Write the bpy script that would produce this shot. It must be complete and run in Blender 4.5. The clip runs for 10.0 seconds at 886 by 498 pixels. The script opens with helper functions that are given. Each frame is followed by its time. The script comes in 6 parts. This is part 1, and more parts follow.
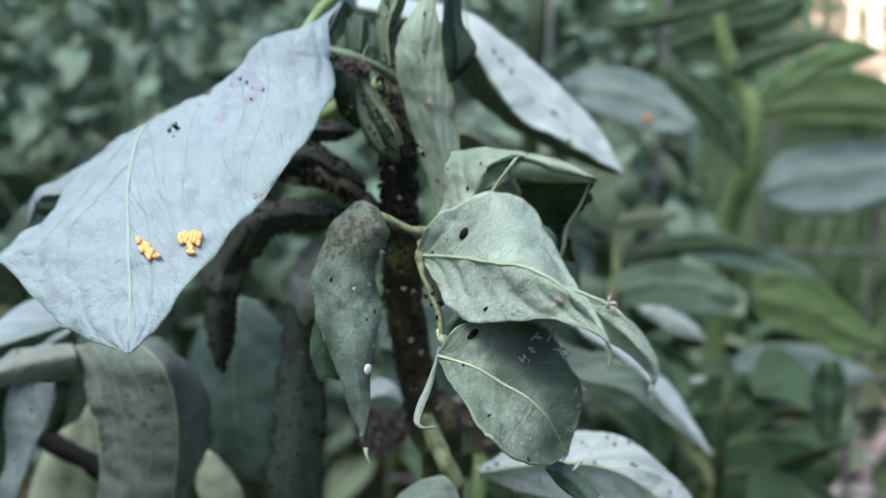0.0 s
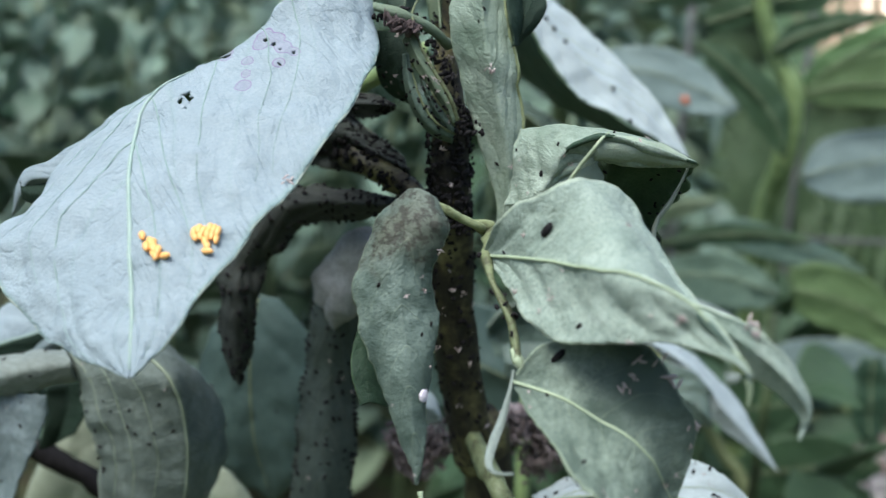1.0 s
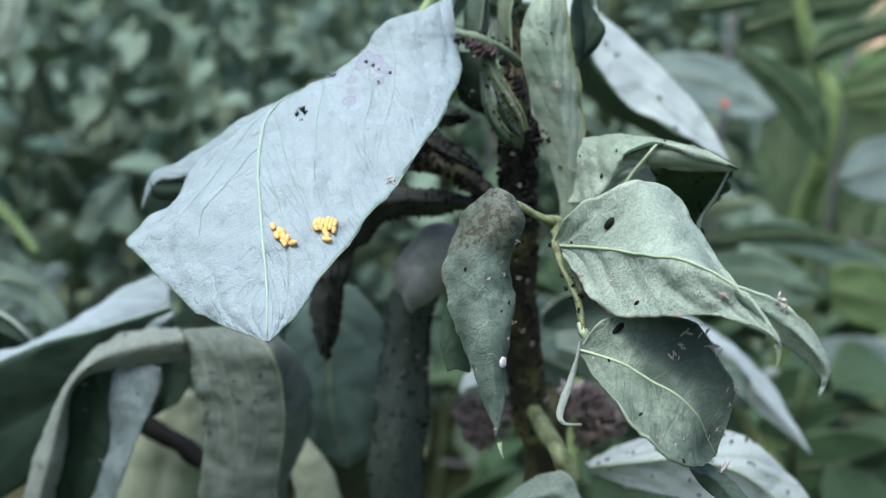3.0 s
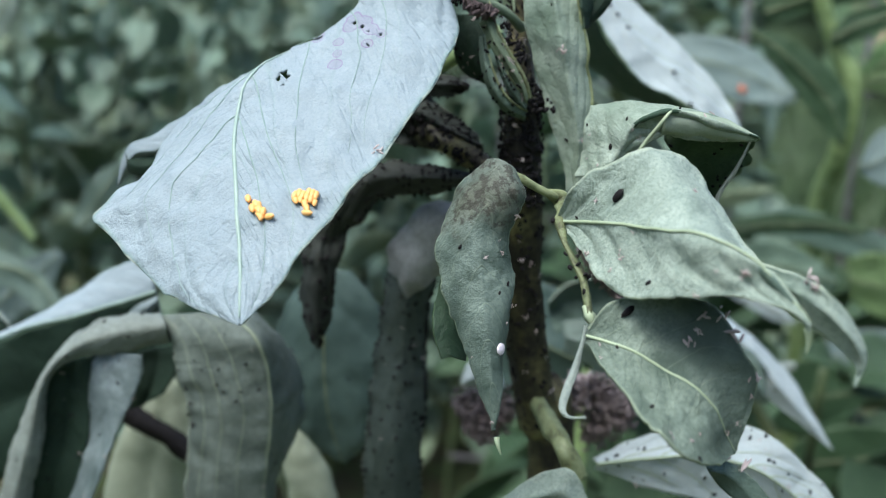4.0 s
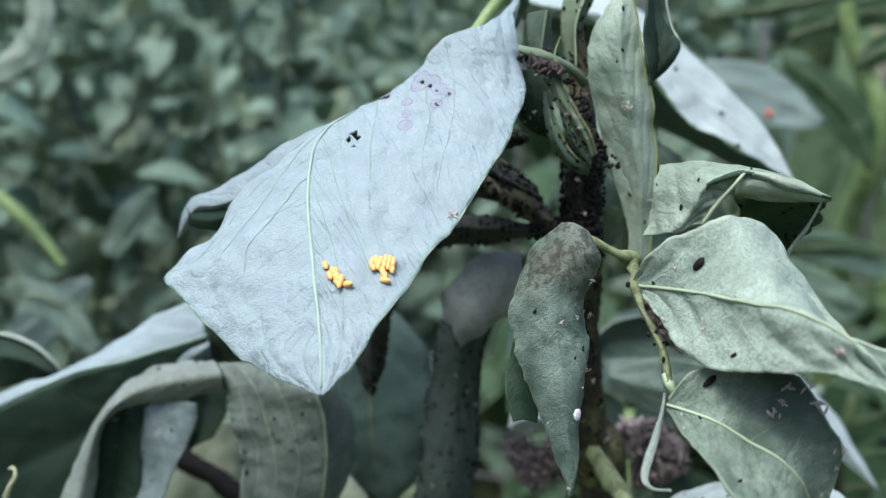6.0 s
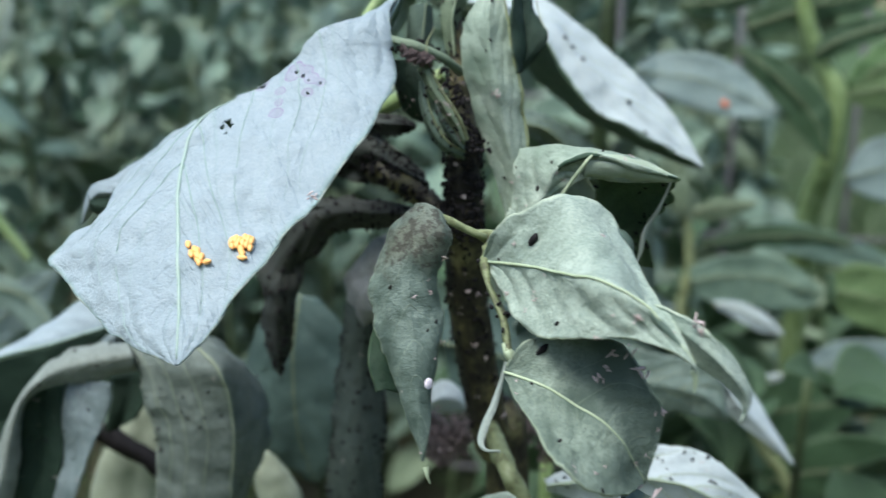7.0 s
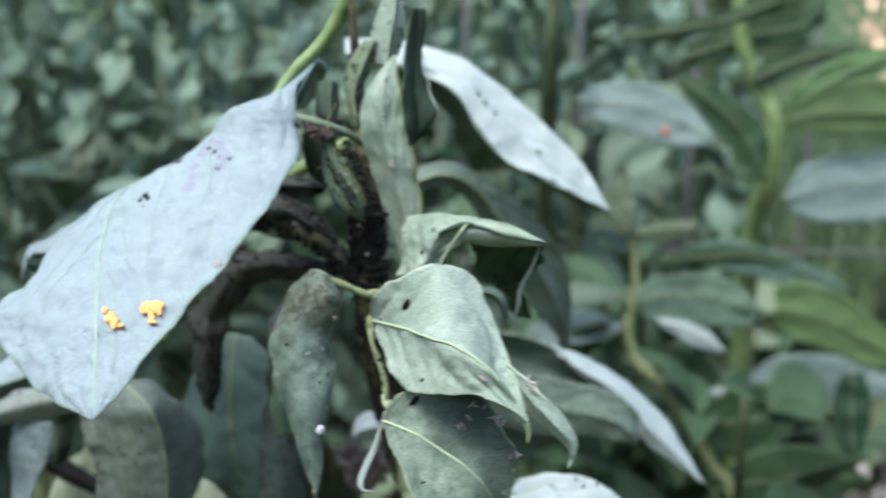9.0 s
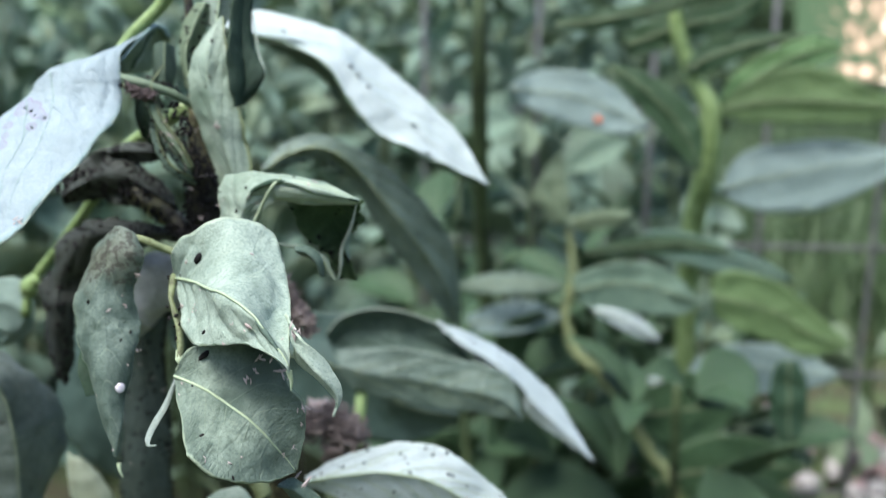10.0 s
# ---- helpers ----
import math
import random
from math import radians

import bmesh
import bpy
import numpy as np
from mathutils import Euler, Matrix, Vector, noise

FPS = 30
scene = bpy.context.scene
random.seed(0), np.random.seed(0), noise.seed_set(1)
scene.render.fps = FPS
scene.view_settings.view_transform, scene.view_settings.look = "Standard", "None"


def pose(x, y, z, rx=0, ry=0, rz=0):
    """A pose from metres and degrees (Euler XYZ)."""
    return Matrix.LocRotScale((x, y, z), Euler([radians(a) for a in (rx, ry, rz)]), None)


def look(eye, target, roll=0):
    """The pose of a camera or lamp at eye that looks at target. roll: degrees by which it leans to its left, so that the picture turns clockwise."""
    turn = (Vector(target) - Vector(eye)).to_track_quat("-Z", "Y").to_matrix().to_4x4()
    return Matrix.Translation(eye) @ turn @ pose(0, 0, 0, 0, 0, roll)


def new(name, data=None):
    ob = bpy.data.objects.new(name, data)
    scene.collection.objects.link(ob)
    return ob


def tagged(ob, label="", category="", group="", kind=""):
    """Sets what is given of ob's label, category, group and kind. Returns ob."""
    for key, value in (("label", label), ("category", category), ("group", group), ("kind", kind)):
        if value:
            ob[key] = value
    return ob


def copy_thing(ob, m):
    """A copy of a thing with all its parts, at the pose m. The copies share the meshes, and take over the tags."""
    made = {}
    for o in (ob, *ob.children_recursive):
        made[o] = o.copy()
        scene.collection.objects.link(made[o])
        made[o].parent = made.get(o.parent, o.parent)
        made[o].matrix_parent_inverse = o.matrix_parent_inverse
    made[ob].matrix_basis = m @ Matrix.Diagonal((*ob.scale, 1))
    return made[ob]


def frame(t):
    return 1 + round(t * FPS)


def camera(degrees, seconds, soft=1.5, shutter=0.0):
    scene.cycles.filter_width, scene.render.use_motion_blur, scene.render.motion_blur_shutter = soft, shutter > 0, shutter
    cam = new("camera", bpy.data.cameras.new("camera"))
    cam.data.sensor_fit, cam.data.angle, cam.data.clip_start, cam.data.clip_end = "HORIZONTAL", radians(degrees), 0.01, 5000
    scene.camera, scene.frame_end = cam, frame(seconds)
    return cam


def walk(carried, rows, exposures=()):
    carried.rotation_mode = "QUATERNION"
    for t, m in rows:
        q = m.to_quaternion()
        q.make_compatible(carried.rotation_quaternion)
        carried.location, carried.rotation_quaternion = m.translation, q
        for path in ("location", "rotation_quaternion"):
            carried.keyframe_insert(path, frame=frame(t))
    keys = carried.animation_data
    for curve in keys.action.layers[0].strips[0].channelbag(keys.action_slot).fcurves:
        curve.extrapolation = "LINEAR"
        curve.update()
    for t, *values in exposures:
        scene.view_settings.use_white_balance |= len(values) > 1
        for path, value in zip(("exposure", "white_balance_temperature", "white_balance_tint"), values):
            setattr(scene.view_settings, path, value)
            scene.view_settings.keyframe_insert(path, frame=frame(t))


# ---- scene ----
cam = camera(53.0, 10.0, soft=1.2, shutter=0.4)
cam.data.dof.use_dof = True
cam.data.dof.focus_distance = 0.145
cam.data.dof.aperture_fstop = 15.0
PATH = [
    (0, (0.00413, 0.00102, 0.74807), (-0.0361, 0.9755, 0.5272), 1.05),
    (0.5, (-0.00238, 0.03168, 0.73618), (-0.0419, 1.0030, 0.5016), 1.27),
    (1, (-0.00715, 0.03041, 0.74328), (-0.0529, 1.0006, 0.5054), 1.38),
    (1.5, (-0.01223, 0.02257, 0.74350), (-0.0702, 0.9921, 0.5055), 1.19),
    (2, (-0.00996, 0.01104, 0.74610), (-0.0812, 0.9794, 0.5069), 1.16),
    (2.5, (-0.01070, 0.00572, 0.74691), (-0.0990, 0.9737, 0.5119), 1.11),
    (2.7, (-0.01314, 0.00488, 0.74749), (-0.0960, 0.9728, 0.5103), 1.19),
    (3.8, (-0.01267, 0.01363, 0.74364), (-0.1121, 0.9791, 0.5028), 1.25),
    (4, (-0.01101, 0.01809, 0.74137), (-0.1103, 0.9823, 0.4956), 1.17),
    (4.5, (-0.01585, 0.02108, 0.75047), (-0.1211, 0.9845, 0.5039), 0.79),
    (5, (-0.02261, 0.01352, 0.75218), (-0.1327, 0.9781, 0.5126), 0.72),
    (5.2, (-0.02420, 0.01231, 0.75400), (-0.1373, 0.9772, 0.5169), 0.76),
    (6.3, (-0.02026, 0.02068, 0.74869), (-0.1279, 0.9866, 0.5134), 1.03),
    (6.5, (-0.01754, 0.01930, 0.75079), (-0.1376, 0.9832, 0.5131), 0.64),
    (7, (0.00320, 0.01309, 0.74923), (-0.1095, 0.9773, 0.5093), 0.45),
    (7.5, (0.00748, 0.00917, 0.75694), (-0.0921, 0.9746, 0.5161), 0.54),
    (8, (0.01044, 0.00439, 0.75989), (-0.0854, 0.9711, 0.5226), 0.61),
    (8.5, (0.00827, -0.00276, 0.75894), (-0.0861, 0.9650, 0.5253), 0.34),
    (9, (0.02303, -0.00204, 0.76421), (-0.0713, 0.9660, 0.5318), 0.13),
    (9.5, (0.05072, -0.00039, 0.76131), (-0.0353, 0.9689, 0.5310), 0.23),
    (10, (0.05863, 0.00088, 0.75500), (-0.0264, 0.9707, 0.5265), 0.09),
]
walk(cam, [(t, look(eye, target, roll)) for t, eye, target, roll in PATH], [(0.0, 0.86, 6450.0, 7.5), (0.5, 0.72, 6450.0, 7.5), (1.0, 0.88, 6450.0, 7.5), (2.0, 0.93, 6450.0, 7.5), (8.5, 1.02, 6450.0, 7.5), (10.0, 1.28, 6560.0, 7.5)])

# ---- light: an evening under a bright, hazy sky ----
world = bpy.data.worlds.new("evening_sky")
scene.world = world
world.use_nodes = True
wn = world.node_tree.nodes
sky = wn.new("ShaderNodeTexSky")
sky.sky_type = "NISHITA"
sky.sun_disc = False
sky.sun_elevation = radians(62)
sky.sun_rotation = radians(200)
sky.air_density = 1.0
sky.dust_density = 2.0
world.node_tree.links.new(sky.outputs[0], wn["Background"].inputs[0])
wn["Background"].inputs[1].default_value = 0.125
sun = new("sun", bpy.data.lights.new("sun", "SUN"))
sun.data.energy = 2.5
sun.data.angle = radians(35)
sun.data.color = (1.0, 0.98, 0.95)
sun.matrix_world = look((-0.45, -0.35, 2.2), (0, 0.2, 0.7))


# ---- materials ----
def nodes_of(name):
    m = bpy.data.materials.new(name)
    m.use_nodes = True
    return m, m.node_tree.nodes, m.node_tree.links


def ramp(nt, fac, stops):
    r = nt[1].new("ShaderNodeValToRGB")
    while len(r.color_ramp.elements) < len(stops):
        r.color_ramp.elements.new(0.5)
    for e, (at, col) in zip(r.color_ramp.elements, stops):
        e.position, e.color = at, (*col, 1)
    nt[2].new(fac, r.inputs[0])
    return r.outputs[0]


def noise_tex(nt, scale, detail=4.0, rough=0.55, vec=None):
    n = nt[1].new("ShaderNodeTexNoise")
    n.inputs["Scale"].default_value, n.inputs["Detail"].default_value, n.inputs["Roughness"].default_value = scale, detail, rough
    if vec is not None:
        nt[2].new(vec, n.inputs["Vector"])
    return n.outputs["Fac"]


def calc(nt, op, a, b=0.0, c=None):
    n = nt[1].new("ShaderNodeMath")
    n.operation = op
    for i, v in enumerate((a, b, c)):
        if v is None:
            continue
        if isinstance(v, (int, float)):
            n.inputs[i].default_value = v
        else:
            nt[2].new(v, n.inputs[i])
    return n.outputs[0]


def mixed(nt, fac, a, b, mode="MIX"):
    n = nt[1].new("ShaderNodeMix")
    n.data_type, n.blend_type = "RGBA", mode
    for i, v in ((0, fac), (6, a), (7, b)):
        if isinstance(v, (int, float)):
            n.inputs[i].default_value = v
        elif isinstance(v, tuple):
            n.inputs[i].default_value = (*v, 1)
        else:
            nt[2].new(v, n.inputs[i])
    return n.outputs[2]


def ridge(nt, value, sharp):
    """Thin lines where a noise passes its middle."""
    return calc(nt, "SUBTRACT", 1.0, calc(nt, "MINIMUM", calc(nt, "MULTIPLY", calc(nt, "ABSOLUTE", calc(nt, "SUBTRACT", value, 0.5)), sharp), 1.0))


def leaf_material(name, colour, darker, vein, rough=0.55, through_light=0.18, veins=7.0, blotch=0.35, stain=None, spec=0.4, vary=0.0, scab=False, creased=0.2):
    """Leaf tissue: mottled, finely wrinkled, with lateral veins that run from the midrib (u along, v across in the UV map)."""
    m, nd, ln = nodes_of(name)
    nt = (m, nd, ln)
    bsdf = nd["Principled BSDF"]
    geo = nd.new("ShaderNodeTexCoord").outputs["Object"]
    uv = nd.new("ShaderNodeUVMap").outputs[0]
    sep = nd.new("ShaderNodeSeparateXYZ")
    ln.new(uv, sep.inputs[0])
    u, v = sep.outputs[0], sep.outputs[1]
    side = calc(nt, "ABSOLUTE", calc(nt, "MULTIPLY_ADD", v, 2.0, -1.0))
    big = noise_tex(nt, 60.0, 3.0, 0.6, geo)
    small = noise_tex(nt, 420.0, 4.0, 0.6, geo)
    fine = noise_tex(nt, 1900.0, 3.0, 0.6, geo)
    # lateral veins: slanted bands in u - v, a little wavy, fading to the rim
    s = calc(nt, "ADD", calc(nt, "MULTIPLY", calc(nt, "SUBTRACT", u, calc(nt, "MULTIPLY", calc(nt, "POWER", side, 1.3), 0.30)), veins), calc(nt, "MULTIPLY", big, 0.4))
    # creases that follow the lateral veins, and a crumple without direction
    slant = nd.new("ShaderNodeCombineXYZ")
    ln.new(calc(nt, "MULTIPLY", calc(nt, "SUBTRACT", u, calc(nt, "MULTIPLY", side, 0.10)), 17.0), slant.inputs[0])
    ln.new(calc(nt, "MULTIPLY", v, 2.0), slant.inputs[1])
    crease = ridge(nt, noise_tex(nt, 1.0, 3.5, 0.6, slant.outputs[0]), 24.0)
    crumple = calc(nt, "MULTIPLY", ridge(nt, noise_tex(nt, 120.0, 4.0, 0.6, geo), 20.0), ramp(nt, noise_tex(nt, 75.0, 2.0, 0.5, geo), [(0.42, (0, 0, 0)), (0.6, (1, 1, 1))]))
    band = calc(nt, "ABSOLUTE", calc(nt, "SUBTRACT", calc(nt, "FRACT", s), 0.5))
    lat = calc(nt, "MULTIPLY", calc(nt, "SMOOTH_MIN", 1.0, calc(nt, "MAXIMUM", calc(nt, "SUBTRACT", 1.0, calc(nt, "MULTIPLY", band, 26.0)), 0.0), 0.1), calc(nt, "SUBTRACT", 1.0, calc(nt, "MULTIPLY", side, 0.75)))
    net = nd.new("ShaderNodeTexVoronoi")
    net.feature = "DISTANCE_TO_EDGE"
    net.inputs["Scale"].default_value = 330.0
    ln.new(geo, net.inputs["Vector"])
    cell = calc(nt, "MINIMUM", calc(nt, "MULTIPLY", net.outputs[0], 6.0), 1.0)
    base = mixed(nt, calc(nt, "MULTIPLY", calc(nt, "SMOOTH_MAX", calc(nt, "MULTIPLY_ADD", big, 3.6, -1.45), 0.0, 0.2), blotch), colour, darker)
    base = mixed(nt, calc(nt, "MULTIPLY", calc(nt, "SMOOTH_MAX", calc(nt, "MULTIPLY_ADD", noise_tex(nt, 170.0, 4.0, 0.65, geo), 4.0, -1.9), 0.0, 0.2), blotch * 0.9), base, darker)
    base = mixed(nt, calc(nt, "MULTIPLY_ADD", small, 0.8, -0.24), base, darker)
    base = mixed(nt, calc(nt, "MULTIPLY", calc(nt, "SUBTRACT", 1.0, cell), 0.16), base, darker)
    # shade in the creases and crumples, mixed into the colour besides the bump
    base = mixed(nt, calc(nt, "MULTIPLY", crease, 0.42 * creased), base, darker)
    base = mixed(nt, calc(nt, "MULTIPLY", crumple, 0.32 * creased), base, darker)
    base = mixed(nt, calc(nt, "MINIMUM", calc(nt, "MAXIMUM", calc(nt, "MULTIPLY_ADD", fine, 3.0, -1.45), 0.0), 0.35), base, darker)
    base = mixed(nt, calc(nt, "MULTIPLY", lat, 0.25), base, vein)
    # rim highlight painted in: the margin takes the vein colour, as if catching light
    base = mixed(nt, calc(nt, "MULTIPLY", calc(nt, "MAXIMUM", calc(nt, "MULTIPLY_ADD", side, 25.0, -24.0), 0.0), 0.65), base, vein)
    if vary:
        info = nd.new("ShaderNodeObjectInfo").outputs["Random"]
        hsv = nd.new("ShaderNodeHueSaturation")
        ln.new(calc(nt, "MULTIPLY_ADD", info, vary * 1.2, 1.0 - vary * 0.6), hsv.inputs["Value"])
        ln.new(calc(nt, "MULTIPLY_ADD", info, 0.05, 0.475), hsv.inputs["Hue"])
        ln.new(base, hsv.inputs["Color"])
        base = hsv.outputs[0]
    if stain:
        att = nd.new("ShaderNodeAttribute")
        att.attribute_name = "stain"
        a = att.outputs["Fac"]
        rim = calc(nt, "MULTIPLY", calc(nt, "MINIMUM", calc(nt, "MULTIPLY", a, calc(nt, "MULTIPLY_ADD", noise_tex(nt, 700.0, 5.0, 0.7, geo), 15.0, -7.2)), 1.0), 0.75) if scab else ramp(nt, a, [(0.0, (0, 0, 0)), (0.26, (0, 0, 0)), (0.36, (0.9, 0.9, 0.9)), (0.5, (0.16, 0.16, 0.16)), (1.0, (0.22, 0.22, 0.22))])
        if scab:
            base = mixed(nt, calc(nt, "MULTIPLY", a, calc(nt, "MULTIPLY", big, 0.4)), base, (0.30, 0.28, 0.20))
        base = mixed(nt, rim, base, stain)
    ln.new(base, bsdf.inputs["Base Color"])
    bsdf.inputs["Roughness"].default_value = rough
    bsdf.inputs["Specular IOR Level"].default_value = spec
    bump = nd.new("ShaderNodeBump")
    bump.inputs["Strength"].default_value = 0.8
    bump.inputs["Distance"].default_value = 0.0009
    h = calc(nt, "ADD", calc(nt, "SUBTRACT", calc(nt, "MULTIPLY", lat, 0.12), calc(nt, "MULTIPLY", calc(nt, "ADD", crease, crumple), 0.42 * creased)), calc(nt, "ADD", calc(nt, "MULTIPLY", small, 0.19), calc(nt, "ADD", calc(nt, "MULTIPLY", fine, 0.30), calc(nt, "MULTIPLY", noise_tex(nt, 4800.0, 2.0, 0.6, geo), 0.22))))
    ln.new(h, bump.inputs["Height"])
    ln.new(bump.outputs[0], bsdf.inputs["Normal"])
    tr = nd.new("ShaderNodeBsdfTranslucent")
    ln.new(base, tr.inputs[0])
    mix = nd.new("ShaderNodeMixShader")
    mix.inputs[0].default_value = through_light
    ln.new(bsdf.outputs[0], mix.inputs[1])
    ln.new(tr.outputs[0], mix.inputs[2])
    ln.new(mix.outputs[0], nd["Material Output"].inputs[0])
    return m


def plain_material(name, stops, scale, rough=0.6, bump=0.4, distance=0.0005, scale2=None, spec=0.4):
    """A mottled material: a colour ramp over noise at two scales, with relief."""
    m, nd, ln = nodes_of(name)
    nt = (m, nd, ln)
    bsdf = nd["Principled BSDF"]
    geo = nd.new("ShaderNodeTexCoord").outputs["Object"]
    a, b = noise_tex(nt, scale, 4.0, 0.6, geo), noise_tex(nt, scale2 or scale * 7, 3.0, 0.6, geo)
    f = calc(nt, "ADD", calc(nt, "MULTIPLY", a, 0.7), calc(nt, "MULTIPLY", b, 0.3))
    ln.new(ramp(nt, f, stops), bsdf.inputs["Base Color"])
    bsdf.inputs["Roughness"].default_value = rough
    bsdf.inputs["Specular IOR Level"].default_value = spec
    bp = nd.new("ShaderNodeBump")
    bp.inputs["Strength"].default_value, bp.inputs["Distance"].default_value = bump, distance
    ln.new(f, bp.inputs["Height"])
    ln.new(bp.outputs[0], bsdf.inputs["Normal"])
    return m


PALE = leaf_material("pale_underside", (0.36, 0.445, 0.485), (0.25, 0.33, 0.37), (0.20, 0.33, 0.29), 0.5, 0.12, 6.0, 0.4, (0.25, 0.135, 0.32), creased=0.42)
GREY = leaf_material("grey_green_underside", (0.45, 0.55, 0.475), (0.12, 0.185, 0.145), (0.46, 0.55, 0.41), 0.55, 0.12, 7.0, 0.45)
MOTTLED = leaf_material("mottled_green_underside", (0.47, 0.57, 0.48), (0.17, 0.245, 0.185), (0.40, 0.49, 0.36), 0.55, 0.12, 7.0, 0.9)
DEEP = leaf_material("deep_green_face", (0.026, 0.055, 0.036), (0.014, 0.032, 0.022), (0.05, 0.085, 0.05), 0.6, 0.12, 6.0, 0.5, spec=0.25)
FADED = leaf_material("faded_purplish_leaf", (0.095, 0.13, 0.115), (0.04, 0.058, 0.05), (0.22, 0.22, 0.18), 0.6, 0.1, 6.0, 0.8)
BLUEGREEN = leaf_material("dark_blue_green_leaf", (0.11, 0.18, 0.165), (0.05, 0.09, 0.08), (0.10, 0.15, 0.12), 0.45, 0.15, 6.0, 0.5)
GREY_SCAB = leaf_material("scabbed_grey_green_underside", (0.22, 0.295, 0.255), (0.05, 0.085, 0.07), (0.36, 0.45, 0.33), 0.55, 0.12, 7.0, 1.2, (0.03, 0.027, 0.02), scab=True)
GREY_DARK = leaf_material("dull_green_underside", (0.155, 0.23, 0.185), (0.05, 0.09, 0.07), (0.22, 0.29, 0.19), 0.55, 0.12, 7.0, 0.8)
TOP = leaf_material("green_upper_face", (0.050, 0.105, 0.060), (0.028, 0.062, 0.040), (0.10, 0.17, 0.08), 0.42, 0.2, 7.0, 0.6)
WHITE = leaf_material("whitish_underside", (0.53, 0.62, 0.63), (0.40, 0.48, 0.49), (0.50, 0.60, 0.56), 0.45, 0.1, 7.0, 0.3, creased=0.1)
TAUPE = leaf_material("faded_grey_leaf", (0.25, 0.305, 0.275), (0.085, 0.115, 0.10), (0.30, 0.355, 0.28), 0.6, 0.12, 6.0, 0.9, creased=0.3)
CHALKY = leaf_material("chalky_grey_leaf", (0.355, 0.43, 0.39), (0.21, 0.26, 0.235), (0.40, 0.47, 0.40), 0.55, 0.12, 6.0, 0.4)
ARCHED = leaf_material("weathered_grey_leaf", (0.31, 0.37, 0.34), (0.14, 0.165, 0.145), (0.34, 0.39, 0.33), 0.55, 0.12, 6.0, 0.8, creased=0.35)
INNER = leaf_material("translucent_green_face", (0.11, 0.19, 0.09), (0.055, 0.10, 0.055), (0.13, 0.2, 0.1), 0.6, 0.55, 6.0, 0.4)
HOOD = leaf_material("thin_greyish_leaf", (0.68, 0.72, 0.72), (0.30, 0.32, 0.32), (0.45, 0.48, 0.48), 0.5, 0.4, 5.0, 0.7)
SHEEN = leaf_material("silvery_green_leaf", (0.20, 0.28, 0.24), (0.085, 0.13, 0.11), (0.2, 0.26, 0.22), 0.32, 0.12, 6.0, 0.6, spec=0.55)
STEEL = leaf_material("bluish_dull_leaf", (0.33, 0.41, 0.43), (0.10, 0.145, 0.145), (0.22, 0.28, 0.28), 0.4, 0.1, 6.0, 0.9)
DUSKY = leaf_material("dusky_green_underside", (0.28, 0.36, 0.295), (0.07, 0.11, 0.085), (0.34, 0.42, 0.30), 0.55, 0.12, 7.0, 1.2, creased=0.3)
SOOTY = leaf_material("sooty_leaf", (0.058, 0.072, 0.062), (0.02, 0.025, 0.022), (0.15, 0.17, 0.12), 0.6, 0.05, 6.0, 1.0)
FRESH = leaf_material("fresh_green_leaf", (0.21, 0.37, 0.16), (0.125, 0.235, 0.10), (0.22, 0.31, 0.15), 0.45, 0.3, 7.0, 0.4, vary=0.4)
FAR_TOP = leaf_material("far_leaf_upper", (0.31, 0.44, 0.335), (0.135, 0.225, 0.165), (0.24, 0.33, 0.22), 0.35, 0.45, 7.0, 0.4, spec=0.5, vary=0.6)
FAR_LOW = leaf_material("far_leaf_underside", (0.27, 0.365, 0.30), (0.16, 0.24, 0.20), (0.34, 0.44, 0.36), 0.5, 0.38, 7.0, 0.4, vary=0.5)
BUD_GREEN = leaf_material("young_green_leaf", (0.24, 0.32, 0.21), (0.11, 0.16, 0.10), (0.26, 0.33, 0.2), 0.5, 0.2, 7.0, 0.7)
FAR_PALE = leaf_material("pale_far_underside", (0.22, 0.305, 0.295), (0.16, 0.225, 0.215), (0.34, 0.42, 0.38), 0.5, 0.2, 7.0, 0.3)
GREEN_FACE = leaf_material("mid_green_face", (0.07, 0.135, 0.065), (0.042, 0.085, 0.045), (0.15, 0.22, 0.12), 0.42, 0.25, 7.0, 0.5)
VEIN = plain_material("pale_green_vein", [(0.3, (0.30, 0.38, 0.25)), (0.7, (0.39, 0.48, 0.33))], 300, 0.5)
VEIN_BLUE = plain_material("blue_green_vein", [(0.3, (0.27, 0.385, 0.335)), (0.7, (0.37, 0.485, 0.43))], 300, 0.5)
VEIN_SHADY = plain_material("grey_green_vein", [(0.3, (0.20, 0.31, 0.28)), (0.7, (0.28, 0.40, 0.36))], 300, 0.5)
VEIN_DULL = plain_material("dull_vein", [(0.3, (0.16, 0.20, 0.11)), (0.7, (0.25, 0.29, 0.17))], 300, 0.5)
OLIVE_DARK = plain_material("dull_olive_petiole", [(0.36, (0.035, 0.035, 0.02)), (0.46, (0.11, 0.13, 0.065)), (0.6, (0.19, 0.235, 0.12)), (0.75, (0.30, 0.35, 0.2))], 300, 0.6, 0.8)
VEIN_TAUPE = plain_material("faded_vein", [(0.3, (0.22, 0.27, 0.19)), (0.7, (0.32, 0.38, 0.28))], 300, 0.55)
VEIN_OLIVE = plain_material("olive_petiole", [(0.34, (0.06, 0.06, 0.03)), (0.45, (0.16, 0.19, 0.09)), (0.6, (0.25, 0.30, 0.16)), (0.75, (0.34, 0.38, 0.24))], 240, 0.5)
STALK = plain_material("yellow_green_stalk", [(0.34, (0.08, 0.11, 0.04)), (0.42, (0.18, 0.27, 0.10)), (0.58, (0.26, 0.36, 0.16)), (0.75, (0.35, 0.43, 0.25))], 150, 0.45)
